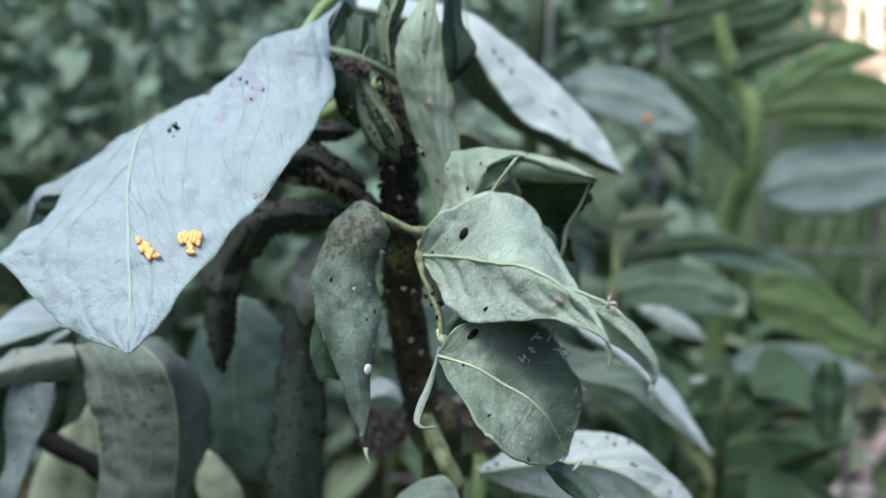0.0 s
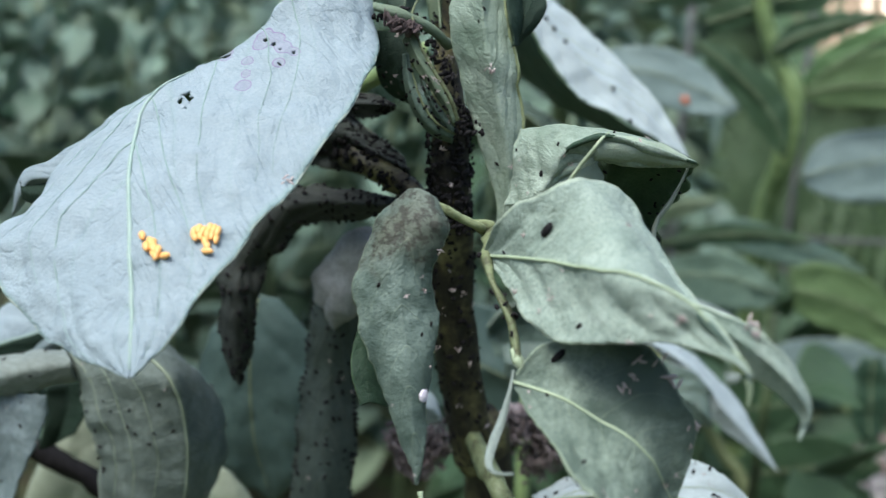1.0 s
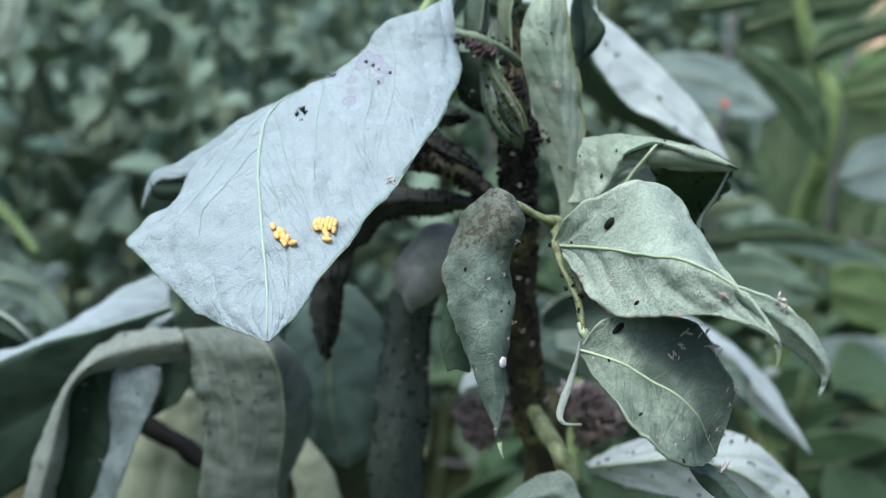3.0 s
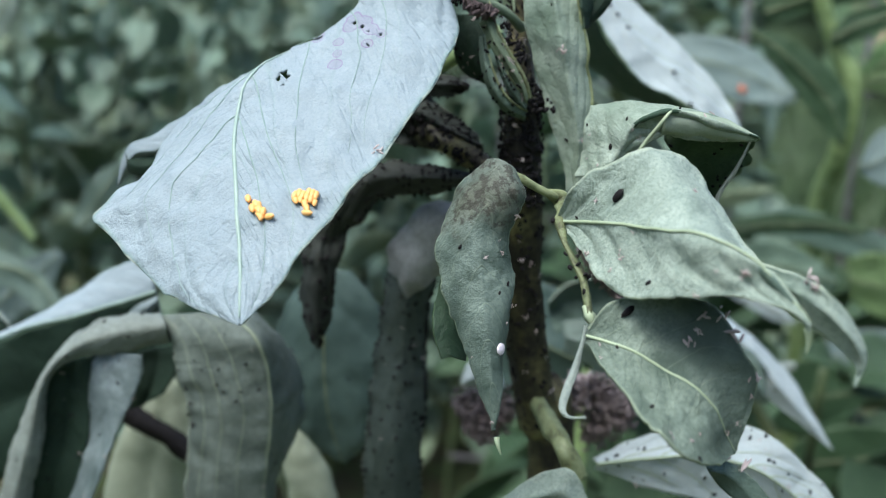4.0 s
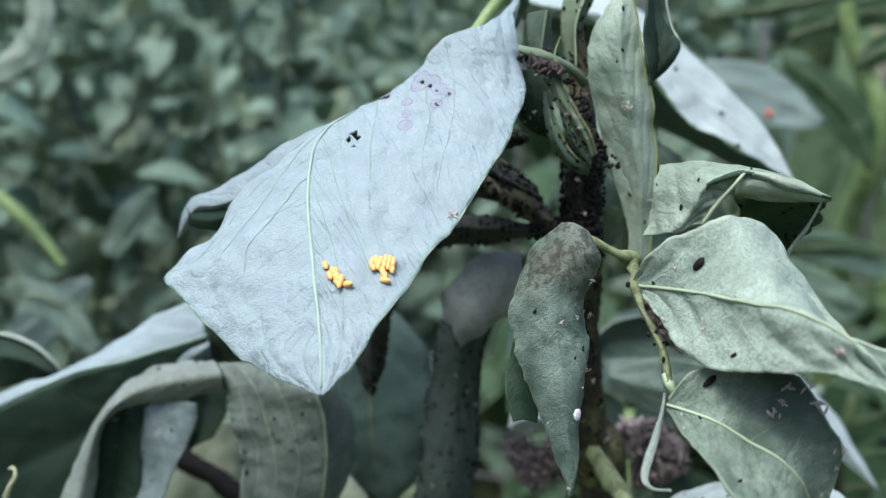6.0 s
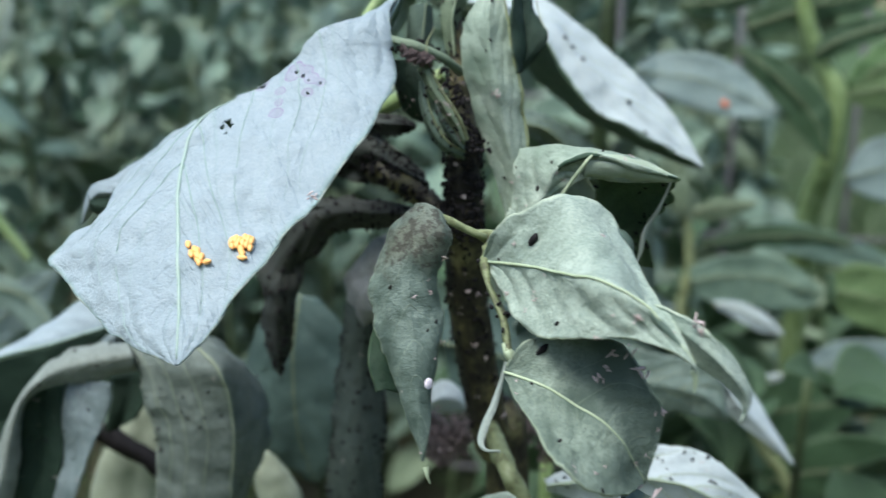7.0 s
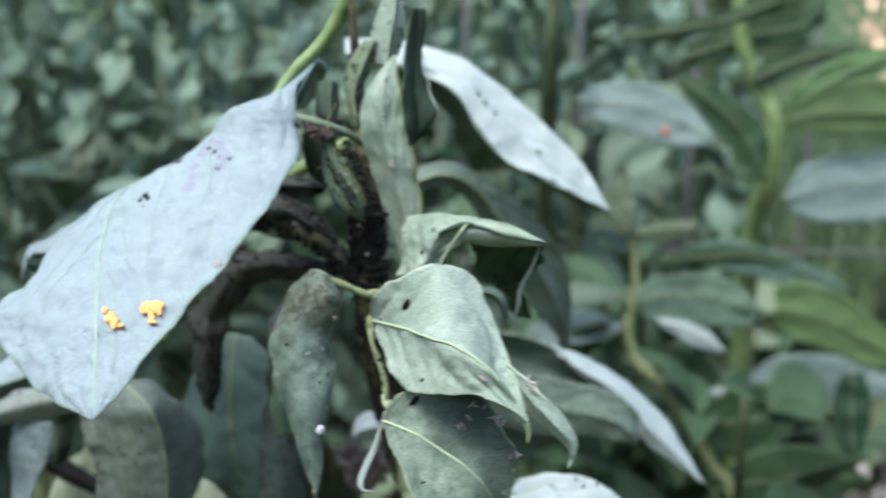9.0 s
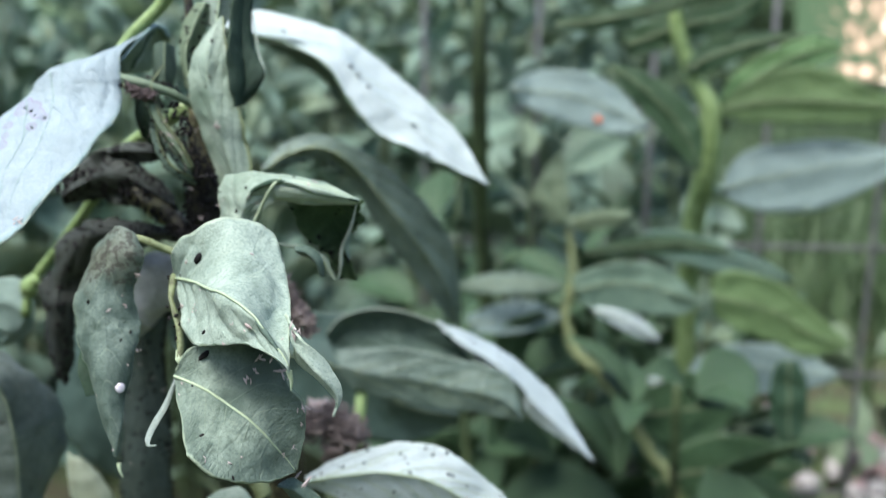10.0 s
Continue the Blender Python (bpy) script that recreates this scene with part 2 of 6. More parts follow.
STEM_GREEN = plain_material("green_bean_stem", [(0.36, (0.02, 0.025, 0.016)), (0.46, (0.045, 0.068, 0.032)), (0.58, (0.08, 0.115, 0.055)), (0.75, (0.14, 0.18, 0.09))], 28, 0.5)
STEM = plain_material("sooty_stem", [(0.42, (0.010, 0.009, 0.008)), (0.5, (0.035, 0.032, 0.018)), (0.58, (0.10, 0.095, 0.042)), (0.72, (0.22, 0.22, 0.10))], 90, 0.55, 0.8, 0.001, 600)
DARK = plain_material("black_crust", [(0.3, (0.006, 0.006, 0.007)), (0.6, (0.018, 0.017, 0.018)), (0.8, (0.05, 0.045, 0.045))], 500, 0.8, 0.6, spec=0.15)
FLAKE = plain_material("pale_flake", [(0.3, (0.36, 0.28, 0.27)), (0.7, (0.62, 0.55, 0.54))], 900, 0.6)
EGG = plain_material("orange_yellow_egg", [(0.3, (0.86, 0.41, 0.11)), (0.7, (0.92, 0.55, 0.22))], 900, 0.38, 0.15, 0.0001)
WITHER = plain_material("withered_petal", [(0.3, (0.06, 0.048, 0.045)), (0.5, (0.19, 0.155, 0.15)), (0.7, (0.42, 0.36, 0.35))], 240, 0.8, 0.8, 0.001)
DARK_PETAL = plain_material("dark_withered_petal", [(0.3, (0.03, 0.022, 0.022)), (0.55, (0.09, 0.065, 0.065)), (0.72, (0.30, 0.24, 0.24))], 240, 0.8, 0.8, 0.001)
WHITE_DOT = plain_material("white_mould", [(0.3, (0.6, 0.55, 0.66)), (0.7, (0.85, 0.82, 0.88))], 900, 0.7)
SOIL = plain_material("garden_soil", [(0.3, (0.035, 0.032, 0.018)), (0.45, (0.06, 0.058, 0.032)), (0.55, (0.065, 0.095, 0.038)), (0.7, (0.11, 0.155, 0.06))], 14, 0.9, 0.8, 0.02)
GRASS = plain_material("grass_green", [(0.3, (0.03, 0.062, 0.028)), (0.7, (0.10, 0.16, 0.07))], 9, 0.55, 0.1)
WIRE = plain_material("grey_fence_wire", [(0.3, (0.06, 0.06, 0.065)), (0.7, (0.14, 0.14, 0.15))], 60, 0.5, 0.2)
YELLOWED = leaf_material("pale_yellowed_leaf", (0.52, 0.60, 0.48), (0.38, 0.44, 0.32), (0.40, 0.44, 0.30), 0.5, 0.3, 6.0, 0.4)
STONE = plain_material("pale_stone", [(0.3, (0.26, 0.25, 0.24)), (0.7, (0.46, 0.44, 0.44))], 30, 0.8)
STONE_PINK = plain_material("pinkish_stone", [(0.3, (0.22, 0.14, 0.145)), (0.7, (0.40, 0.28, 0.29))], 30, 0.8)
YELLOW_TENDRIL = plain_material("pale_tendril", [(0.3, (0.40, 0.42, 0.26)), (0.7, (0.55, 0.56, 0.38))], 300, 0.5)
RED = plain_material("orange_red", [(0.3, (0.55, 0.12, 0.06)), (0.7, (0.68, 0.2, 0.1))], 200, 0.5)
HEDGE = plain_material("far_hedge_green", [(0.35, (0.02, 0.038, 0.017)), (0.5, (0.065, 0.11, 0.055)), (0.65, (0.12, 0.19, 0.095))], 3.0, 0.8, 1.0, 0.1, 16)


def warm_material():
    """Emission standing in for low evening sky, with far twigs painted as dark noise."""
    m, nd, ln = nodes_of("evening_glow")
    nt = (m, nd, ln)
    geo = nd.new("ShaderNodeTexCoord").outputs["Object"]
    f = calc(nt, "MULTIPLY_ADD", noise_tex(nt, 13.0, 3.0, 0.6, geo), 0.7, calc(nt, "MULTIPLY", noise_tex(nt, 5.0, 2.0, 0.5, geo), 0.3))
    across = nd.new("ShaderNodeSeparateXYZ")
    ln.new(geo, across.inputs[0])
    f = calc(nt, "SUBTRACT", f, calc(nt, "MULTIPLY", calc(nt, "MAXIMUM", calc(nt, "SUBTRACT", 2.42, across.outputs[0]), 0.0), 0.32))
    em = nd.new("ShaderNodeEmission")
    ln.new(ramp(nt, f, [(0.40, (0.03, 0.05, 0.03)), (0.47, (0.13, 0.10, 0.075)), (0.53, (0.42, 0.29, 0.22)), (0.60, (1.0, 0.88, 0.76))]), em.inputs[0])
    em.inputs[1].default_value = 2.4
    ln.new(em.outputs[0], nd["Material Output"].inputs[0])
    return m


WARM = warm_material()


# ---- building tools (plant measures in centimetres) ----
CM = 0.01


def spline(points, n, tight=0.0):
    """Catmull-Rom through the points, n samples; tight draws it towards straight lines."""
    p = np.array(points, float)
    at = np.linspace(0, len(p) - 1, n)
    straight = np.stack([np.interp(at, np.arange(len(p)), p[:, q]) for q in range(3)], 1)
    p = np.vstack([2 * p[0] - p[1], p, 2 * p[-1] - p[-2]])
    s = np.linspace(0, len(p) - 3, n)
    k = np.minimum(s.astype(int), len(p) - 4)
    f = (s - k)[:, None]
    a, b, c, d = p[k], p[k + 1], p[k + 2], p[k + 3]
    round_ = 0.5 * (2 * b + (c - a) * f + (2 * a - 5 * b + 4 * c - d) * f**2 + (3 * b - a - 3 * c + d) * f**3)
    return round_ * (1 - tight) + straight * tight


def unit(v):
    return v / np.maximum(np.linalg.norm(v, axis=-1, keepdims=True), 1e-9)


def mesh_from(name, verts, faces, mats, index=None, smooth=True):
    me = bpy.data.meshes.new(name)
    me.from_pydata([tuple(v) for v in verts], [], faces)
    for m in mats:
        me.materials.append(m)
    if index is not None:
        me.polygons.foreach_set("material_index", index)
    me.polygons.foreach_set("use_smooth", [smooth] * len(me.polygons))
    me.update()
    return me


class Blade:
    """A leaf blade lofted over its left rim, midrib and right rim, with bulging halves, ripples and a thickness."""

    def __init__(self, left, mid, right, bulge=(0.2, 0.2), ripple=0.05, rim_wave=0.08, n=60, m=28, toward=(0, -1, 0.1), seed=1.0, thick=0.045, scale=CM, puff=0.8, tight=(0.0, 0.0), ragged=0.03):
        lc, mc, rc = spline(left, n, tight[0]), spline(mid, n), spline(right, n, tight[1])
        for edge in (lc, rc):
            out = edge - mc
            far = np.minimum(1.0, np.linalg.norm(out, axis=1) / 0.4)
            nick = np.array([noise.noise(Vector(p) * 2.2 + Vector((seed, 0, 0))) * 1.3 + noise.noise(Vector(p) * 6.0) + noise.noise(Vector(p) * 14.0) * 0.5 for p in edge])
            edge += unit(out) * (nick * far * ragged)[:, None]
        grid = np.zeros((n, m + 1, 3))
        half = m // 2
        tang = unit(np.gradient(mc, axis=0))
        for j in range(m + 1):
            v = (j - half) / half
            edge = lc if v < 0 else rc
            a = abs(v)
            out = edge - mc
            nrm = unit(np.cross(tang, out)) * (-1 if v < 0 else 1)
            wide = np.linalg.norm(out, axis=1, keepdims=True)
            b = bulge[0] if v < 0 else bulge[1]
            grid[:, j] = mc + out * a + nrm * (b * 4 * a * (1 - a)) * np.minimum(wide, 1.5) / 1.5
        du, dv = np.gradient(grid, axis=0), np.gradient(grid, axis=1)
        nrm = unit(np.cross(du, dv))
        if (nrm.mean((0, 1)) * np.array(toward)).sum() < 0:
            nrm = -nrm
            self.flip = True
        else:
            self.flip = False
        amp = np.zeros((n, m + 1))
        for i in range(n):
            for j in range(m + 1):
                p = Vector(grid[i, j])
                a = abs(j - half) / half
                w = noise.noise(p * 0.9 + Vector((seed * 7, 0, 0))) * ripple * 2 + noise.noise(p * 2.7 + Vector((0, seed * 5, 0))) * ripple * 0.7 + noise.noise(p * 6.5 + Vector((seed, 0, seed))) * ripple * 0.22
                w += noise.noise(p * 1.7 + Vector((0, 0, seed * 9))) * rim_wave * a**4
                # the tissue puffs up between the lateral veins
                s = (i / (n - 1) - 0.3 * a**1.3) * 7
                w += ripple * puff * (abs(math.sin(math.pi * s)) - 0.6) * a * (1 - a) * 3
                amp[i, j] = w
        fade = np.minimum(1.0, np.linalg.norm(lc - rc, axis=1) / 1.2)[:, None]
        grid = grid + nrm * (amp * fade)[..., None]
        self.grid, self.n, self.m, self.thick, self.scale = grid, n, m, thick, scale
        du, dv = np.gradient(grid, axis=0), np.gradient(grid, axis=1)
        nrm = unit(np.cross(du, dv))
        self.normal = -nrm if self.flip else nrm

    def spot(self, u, v, lift=0.0):
        """A point of the blade between the grid's lines, lifted off its front."""
        x, y = np.clip(u, 0, 0.9999) * (self.n - 1), np.clip((v + 1) / 2, 0, 0.9999) * self.m
        i, j = int(x), int(y)
        a, b = x - i, y - j

        def blend(g):
            return (g[i, j] * (1 - a) + g[i + 1, j] * a) * (1 - b) + (g[i, j + 1] * (1 - a) + g[i + 1, j + 1] * a) * b

        return blend(self.grid) + unit(blend(self.normal)) * lift

    def nearest(self, point):
        d = np.linalg.norm(self.grid - np.array(point), axis=2)
        return np.unravel_index(d.argmin(), d.shape)

    def build(self, name, front, back, holes=(), stains=()):
        n, m = self.n, self.m + 1
        verts = np.concatenate([(self.grid + self.normal * self.thick / 2).reshape(-1, 3), (self.grid - self.normal * self.thick / 2).reshape(-1, 3)]) * self.scale
        gone = set()
        for centre, radius in holes:
            d = np.linalg.norm(self.grid - self.grid[self.nearest(centre)], axis=2)
            for i, j in zip(*np.nonzero(d < radius * 1.5)):
                if i < n - 1 and j < m - 1 and d[i, j] < radius * (1.0 + 0.6 * noise.noise(Vector(self.grid[i, j]) * 11)):
                    gone.add((int(i), int(j)))
        faces, index = [], []
        count = n * m

        def has(i, j):
            return 0 <= i < n - 1 and 0 <= j < m - 1 and (i, j) not in gone

        for i in range(n - 1):
            for j in range(m - 1):
                if (i, j) in gone:
                    continue
                a, b, c, d = i * m + j, (i + 1) * m + j, (i + 1) * m + j + 1, i * m + j + 1
                quad = (a, b, c, d)
                if self.flip:
                    quad = quad[::-1]
                faces.append(quad), index.append(0)
                faces.append(tuple(q + count for q in quad[::-1])), index.append(1)
                for ok, e in ((has(i - 1, j), (d, a)), (has(i + 1, j), (b, c)), (has(i, j - 1), (a, b)), (has(i, j + 1), (c, d))):
                    if not ok:
                        x, y = e if not self.flip else e[::-1]
                        faces.append((y, x, x + count, y + count)), index.append(0)
        me = mesh_from(name, verts, faces, [front, back], index)
        uv = me.uv_layers.new(name="UVMap")
        co = np.array([((k % count) // m / (n - 1), (k % count) % m / (m - 1)) for k in range(2 * count)])
        loops = np.zeros(len(me.loops), int)
        me.loops.foreach_get("vertex_index", loops)
        uv.data.foreach_set("uv", co[loops].ravel())
        if stains:
            val = np.zeros(2 * count)
            flat = self.grid.reshape(-1, 3)
            wob = np.array([noise.noise(Vector(p) * 4.5) for p in flat])
            for centre, radius in stains:
                d = np.linalg.norm(flat - self.grid[self.nearest(centre)], axis=1) / radius + wob * 0.7
                val[:count] = np.maximum(val[:count], np.clip(1.5 - d, 0, 1))
            att = me.attributes.new("stain", "FLOAT", "POINT")
            att.data.foreach_set("value", val)
        return me


def tube_mesh(name, points, radii, mat, n=24, k=8, square=0.0, lumpy=0.0, scale=CM, seed=0.0):
    """A tapered stalk along a curve; square > 0 gives the four ribs of a bean stem."""
    c = spline(points, n)
    r = np.interp(np.linspace(0, 1, n), np.linspace(0, 1, len(radii)), radii)
    t = unit(np.gradient(c, axis=0))
    ref = np.array([0.3, 1.0, 0.2]) if abs(t[:, 1]).mean() < 0.8 else np.array([1.0, 0.1, 0.2])
    x = unit(np.cross(t, ref))
    y = np.cross(t, x)
    verts, faces = [], []
    for i in range(n):
        for j in range(k):
            a = 2 * math.pi * j / k
            rr = r[i] * (1 + square * math.cos(4 * a))
            if lumpy:
                rr *= 1 + lumpy * noise.noise(Vector(c[i]) * 2.5 + Vector((math.cos(a) * 2, math.sin(a) * 2, seed)))
            verts.append((c[i] + rr * (math.cos(a) * x[i] + math.sin(a) * y[i])) * scale)
    for i in range(n - 1):
        for j in range(k):
            q = (j + 1) % k
            faces.append((i * k + j, i * k + q, (i + 1) * k + q, (i + 1) * k + j))
    faces += [tuple(range(k))[::-1], tuple((n - 1) * k + j for j in range(k))]
    return mesh_from(name, verts, faces, [mat])


def part(name, me, parent, label=""):
    ob = new(name, me)
    ob.parent = parent
    return tagged(ob, label)


def lump_verts(rng, radius, stretch, k=6):
    """A small uneven lump: verts and faces of a low ellipsoid along +x, standing on z = 0."""
    verts, faces = [], []
    rings = 4
    for i in range(rings + 1):
        th = math.pi * i / rings
        for j in range(k):
            a = 2 * math.pi * j / k
            w = radius * rng.uniform(0.85, 1.15)
            verts.append(Vector((math.cos(th) * w * stretch, math.sin(th) * math.cos(a) * w, math.sin(th) * math.sin(a) * w * 0.8 + radius * 0.5)))
    for i in range(rings):
        for j in range(k):
            q = (j + 1) % k
            faces.append((i * k + j, i * k + q, (i + 1) * k + q, (i + 1) * k + j))
    return verts, faces


class Heap:
    """Collects many small lumps into one object."""

    def __init__(self):
        self.verts, self.faces = [], []

    def add(self, rng, place, normal, radius, stretch=1.8, turn=None):
        z = Vector(normal).normalized()
        x = z.orthogonal().normalized()
        x = Matrix.Rotation(rng.uniform(0, 6.28) if turn is None else turn, 3, z) @ x
        y = z.cross(x)
        vs, fs = lump_verts(rng, radius, stretch)
        base = len(self.verts)
        for v in vs:
            self.verts.append((Vector(place) + x * v.x + y * v.y + z * v.z) * CM)
        self.faces += [tuple(base + i for i in f) for f in fs]

    def link(self, name, mat, label, category, group=""):
        ob = new(name, mesh_from(name, self.verts, self.faces, [mat]))
        return tagged(ob, label, category, group, "stuff")

    def spray(self, rng, place, normal, radius):
        """A shed, crumpled flake: a few thin slivers crossing."""
        for _ in range(rng.randint(5, 8)):
            d = Vector((rng.gauss(0, 1), rng.gauss(0, 1), rng.gauss(0, 1))) * radius * 0.7
            self.add(rng, Vector(place) + d, Vector(normal) + d * 6, radius * rng.uniform(0.18, 0.32), rng.uniform(2.0, 5.0))


# ---- setting ----
def ground():
    verts, faces = [], []
    ring = [0, 0.4, 0.8, 1.2, 1.6, 2.0, 3, 5, 9, 20, 60, 200, 900]
    k = 48
    for r in ring:
        for j in range(k):
            a = 2 * math.pi * j / k
            p = Vector((math.cos(a) * r, 0.6 + math.sin(a) * r, 0))
            p.z = 0.03 * noise.noise(p * 3) if r < 6 else 0
            verts.append(p)
    for i in range(len(ring) - 1):
        for j in range(k):
            q = (j + 1) % k
            faces.append((i * k + j, (i + 1) * k + j, (i + 1) * k + q, i * k + q))
    tagged(new("ground", mesh_from("ground", verts, faces, [SOIL])), "dark garden soil with low grass round the bean row", "ground", kind="structure")


ground()


def backdrop():
    """A far hedge all round the garden, its unseen rear added to block low sky light."""
    verts, faces = [], []
    k, rows = 180, 9
    for i in range(rows):
        for j in range(k):
            a = 2 * math.pi * j / k
            r = 7.5 + 0.7 * noise.noise(Vector((math.cos(a) * 14, math.sin(a) * 14, i * 0.9)))
            # tallest behind the camera, where the unseen hedge cuts off low sky
            h = (2.3 - 0.85 * math.sin(a) + 0.35 * noise.noise(Vector((math.cos(a) * 8, math.sin(a) * 8, 3)))) * i / (rows - 1)
            verts.append((math.cos(a) * r, 0.5 + math.sin(a) * r, h))
    for i in range(rows - 1):
        for j in range(k):
            q = (j + 1) % k
            faces.append((i * k + j, i * k + q, (i + 1) * k + q, (i + 1) * k + j))
    tagged(new("backdrop", mesh_from("backdrop", verts, faces, [HEDGE])), "far dark green hedge round the garden, unseen rear added to block sky light", "hedge", kind="structure")


backdrop()

# ---- the infested bean plant in front ----
plant = tagged(new("broad_bean_plant"), "wilting broad bean plant with curled grey-green leaves", "bean plant")
BLADES = {}


def leaf(key, left, mid, right, front, back, label="", rib=0.07, rib_mat=None, holes=(), stains=(), parent=None, rib_side=1, rib_on_rim=False, rib_lift=0.1, rib_taper=(1.0, 0.95, 0.85, 0.65, 0.35), **how):
    blade = Blade(left, mid, right, **how)
    ob = part("leaf", blade.build("leaf", front, back, holes, stains), parent or plant, label)
    BLADES[key] = blade
    if rib:
        h = blade.m if rib_on_rim else blade.m // 2
        line = blade.grid[:, h] + blade.normal[:, h] * rib_side * (blade.thick * 0.5 + rib * rib_lift)
        part("midrib", tube_mesh("midrib", line[:: max(1, blade.n // 36)], [rib * w for w in rib_taper], rib_mat or VEIN, 60, 6), ob)
    return ob


def lateral_veins(key, ob, count, mat, radius, sides=(-1, 1), start=0.04, end=0.8, slant=0.26, wander=0.012):
    """Thin raised veins from the midrib towards the rim."""
    b = BLADES[key]
    rng = random.Random(count * 7 + len(key))
    for side in sides:
        for k in range(count):
            u0 = start + (end - start) * (k + rng.uniform(0.0, 0.5)) / count
            reach, bow = rng.uniform(0.72, 0.92), rng.uniform(0.8, 1.2)
            line = []
            for t in np.linspace(0, 1, 22):
                stray = wander * t * noise.noise(Vector((u0 * 31, side * 3, t * 3.5))) * 2
                line.append(b.spot(u0 + slant * bow * t**1.3 + stray, side * (reach * t + stray * 1.5), b.thick * 0.5 + radius * 0.35))
            part("vein", tube_mesh("vein", line, [radius, radius * 0.7, radius * 0.25], mat, 44, 5), ob)


def long_veins(key, ob, rows, mat, radius):
    """Faint veins that run along the blade beside its midrib."""
    b = BLADES[key]
    for v in rows:
        line = [b.spot(t, v + 0.03 * noise.noise(Vector((v * 9, 0, t * 4))), b.thick * 0.5) for t in np.linspace(0.02, 0.97, 24)]
        part("vein", tube_mesh("vein", line, [radius * 0.5, radius, radius, radius * 0.5], mat, 48, 5), ob)


def stalk(name, points, radii, mat=STALK, label="", parent=None, **how):
    return part(name, tube_mesh(name, points, radii, mat, **how), parent or plant, label)


# the large pale leaf that carries the egg clusters
made = leaf("big",
     [(-2.84, 21.20, 75.82), (-3.00, 20.20, 74.91), (-3.63, 19.70, 74.30), (-4.55, 19.60, 73.53), (-5.94, 18.90, 72.83), (-7.53, 17.10, 72.12), (-8.45, 15.90, 70.77), (-6.73, 14.50, 69.99), (-5.29, 13.70, 69.82)],
     [(-2.82, 21.20, 75.85), (-3.33, 19.10, 75.13), (-4.13, 18.50, 74.83), (-4.69, 18.10, 74.15), (-5.57, 17.70, 73.68), (-6.19, 16.80, 72.94), (-5.90, 15.60, 71.81), (-5.50, 14.50, 70.72), (-5.27, 13.70, 69.83)],
     [(-2.80, 21.20, 75.84), (-2.93, 19.30, 75.21), (-2.60, 18.50, 74.15), (-2.77, 17.30, 73.39), (-3.48, 15.90, 72.16), (-3.98, 15.20, 71.53), (-4.32, 14.70, 71.08), (-4.80, 14.10, 70.33), (-5.24, 13.70, 69.83)],
     PALE, INNER, "pale blue-white drooping leaf with holes and egg clusters", rib=0.034, rib_mat=VEIN_BLUE, rib_lift=0.2, rib_taper=(0.02, 0.02, 0.02, 0.02, 0.02, 0.25, 0.8, 1.0, 1.0, 0.9, 0.5),
     holes=[((-5.51, 17.05, 73.29), 0.07), ((-5.56, 16.95, 73.19), 0.055), ((-5.41, 16.97, 73.22), 0.05), ((-5.45, 16.84, 73.11), 0.03), ((-5.42, 16.90, 73.15), 0.03)] + [(p, 0.036) for p in [(-4.42, 17.94, 74.15), (-4.27, 17.88, 74.08), (-4.15, 17.78, 74.00), (-3.92, 17.75, 73.95), (-4.13, 17.55, 73.78), (-5.13, 17.89, 73.82), (-5.03, 17.90, 73.88), (-5.08, 17.90, 73.85)]],
     stains=[((-4.43, 18.00, 74.21), 0.12), ((-4.51, 17.87, 74.05), 0.12), ((-4.28, 17.95, 74.15), 0.13), ((-4.11, 17.80, 74.01), 0.13), ((-3.92, 17.75, 73.95), 0.09), ((-4.13, 17.55, 73.78), 0.09), ((-4.63, 17.18, 73.40), 0.11), ((-4.63, 17.42, 73.61), 0.07), ((-4.66, 17.60, 73.79), 0.08), ((-5.08, 17.90, 73.85), 0.11)],
     bulge=(0.12, 0.1), ripple=0.06, rim_wave=0.1, n=300, m=180, seed=3.1, tight=(0.85, 0.4))
for side in (0, -1):
    b = BLADES["big"]
    part("rim", tube_mesh("rim", b.grid[8::6, side], [0.012, 0.02, 0.022, 0.022, 0.02], CHALKY, 240, 6, lumpy=0.5), made)
lateral_veins("big", made, 5, VEIN_SHADY, 0.013, start=0.24, end=0.74, wander=0.03)

leaf("big_hook",
     [(-2.97, 19.40, 75.10), (-2.92, 20.30, 75.49), (-2.91, 21.20, 75.82), (-2.71, 21.60, 75.57)],
     [(-3.06, 19.60, 74.96), (-3.06, 20.50, 75.13), (-3.04, 21.40, 75.33), (-2.81, 21.80, 75.43)],
     [(-3.07, 19.60, 74.82), (-3.13, 20.50, 74.76), (-3.12, 21.40, 74.83), (-2.84, 21.80, 75.33)],
     BUD_GREEN, PALE, "green inner face of the pale leaf's hooked base", rib=0.0, bulge=(-0.05, -0.05), ripple=0.03, n=36, m=16, seed=3.3)
stalk("rolled_rim", [(-2.94, 19.35, 75.05), (-2.88, 20.20, 75.49), (-2.87, 21.10, 75.81), (-2.78, 21.40, 75.78), (-2.67, 21.50, 75.57)], [0.03, 0.04, 0.05, 0.08, 0.05], PALE, lumpy=0.3, n=40)
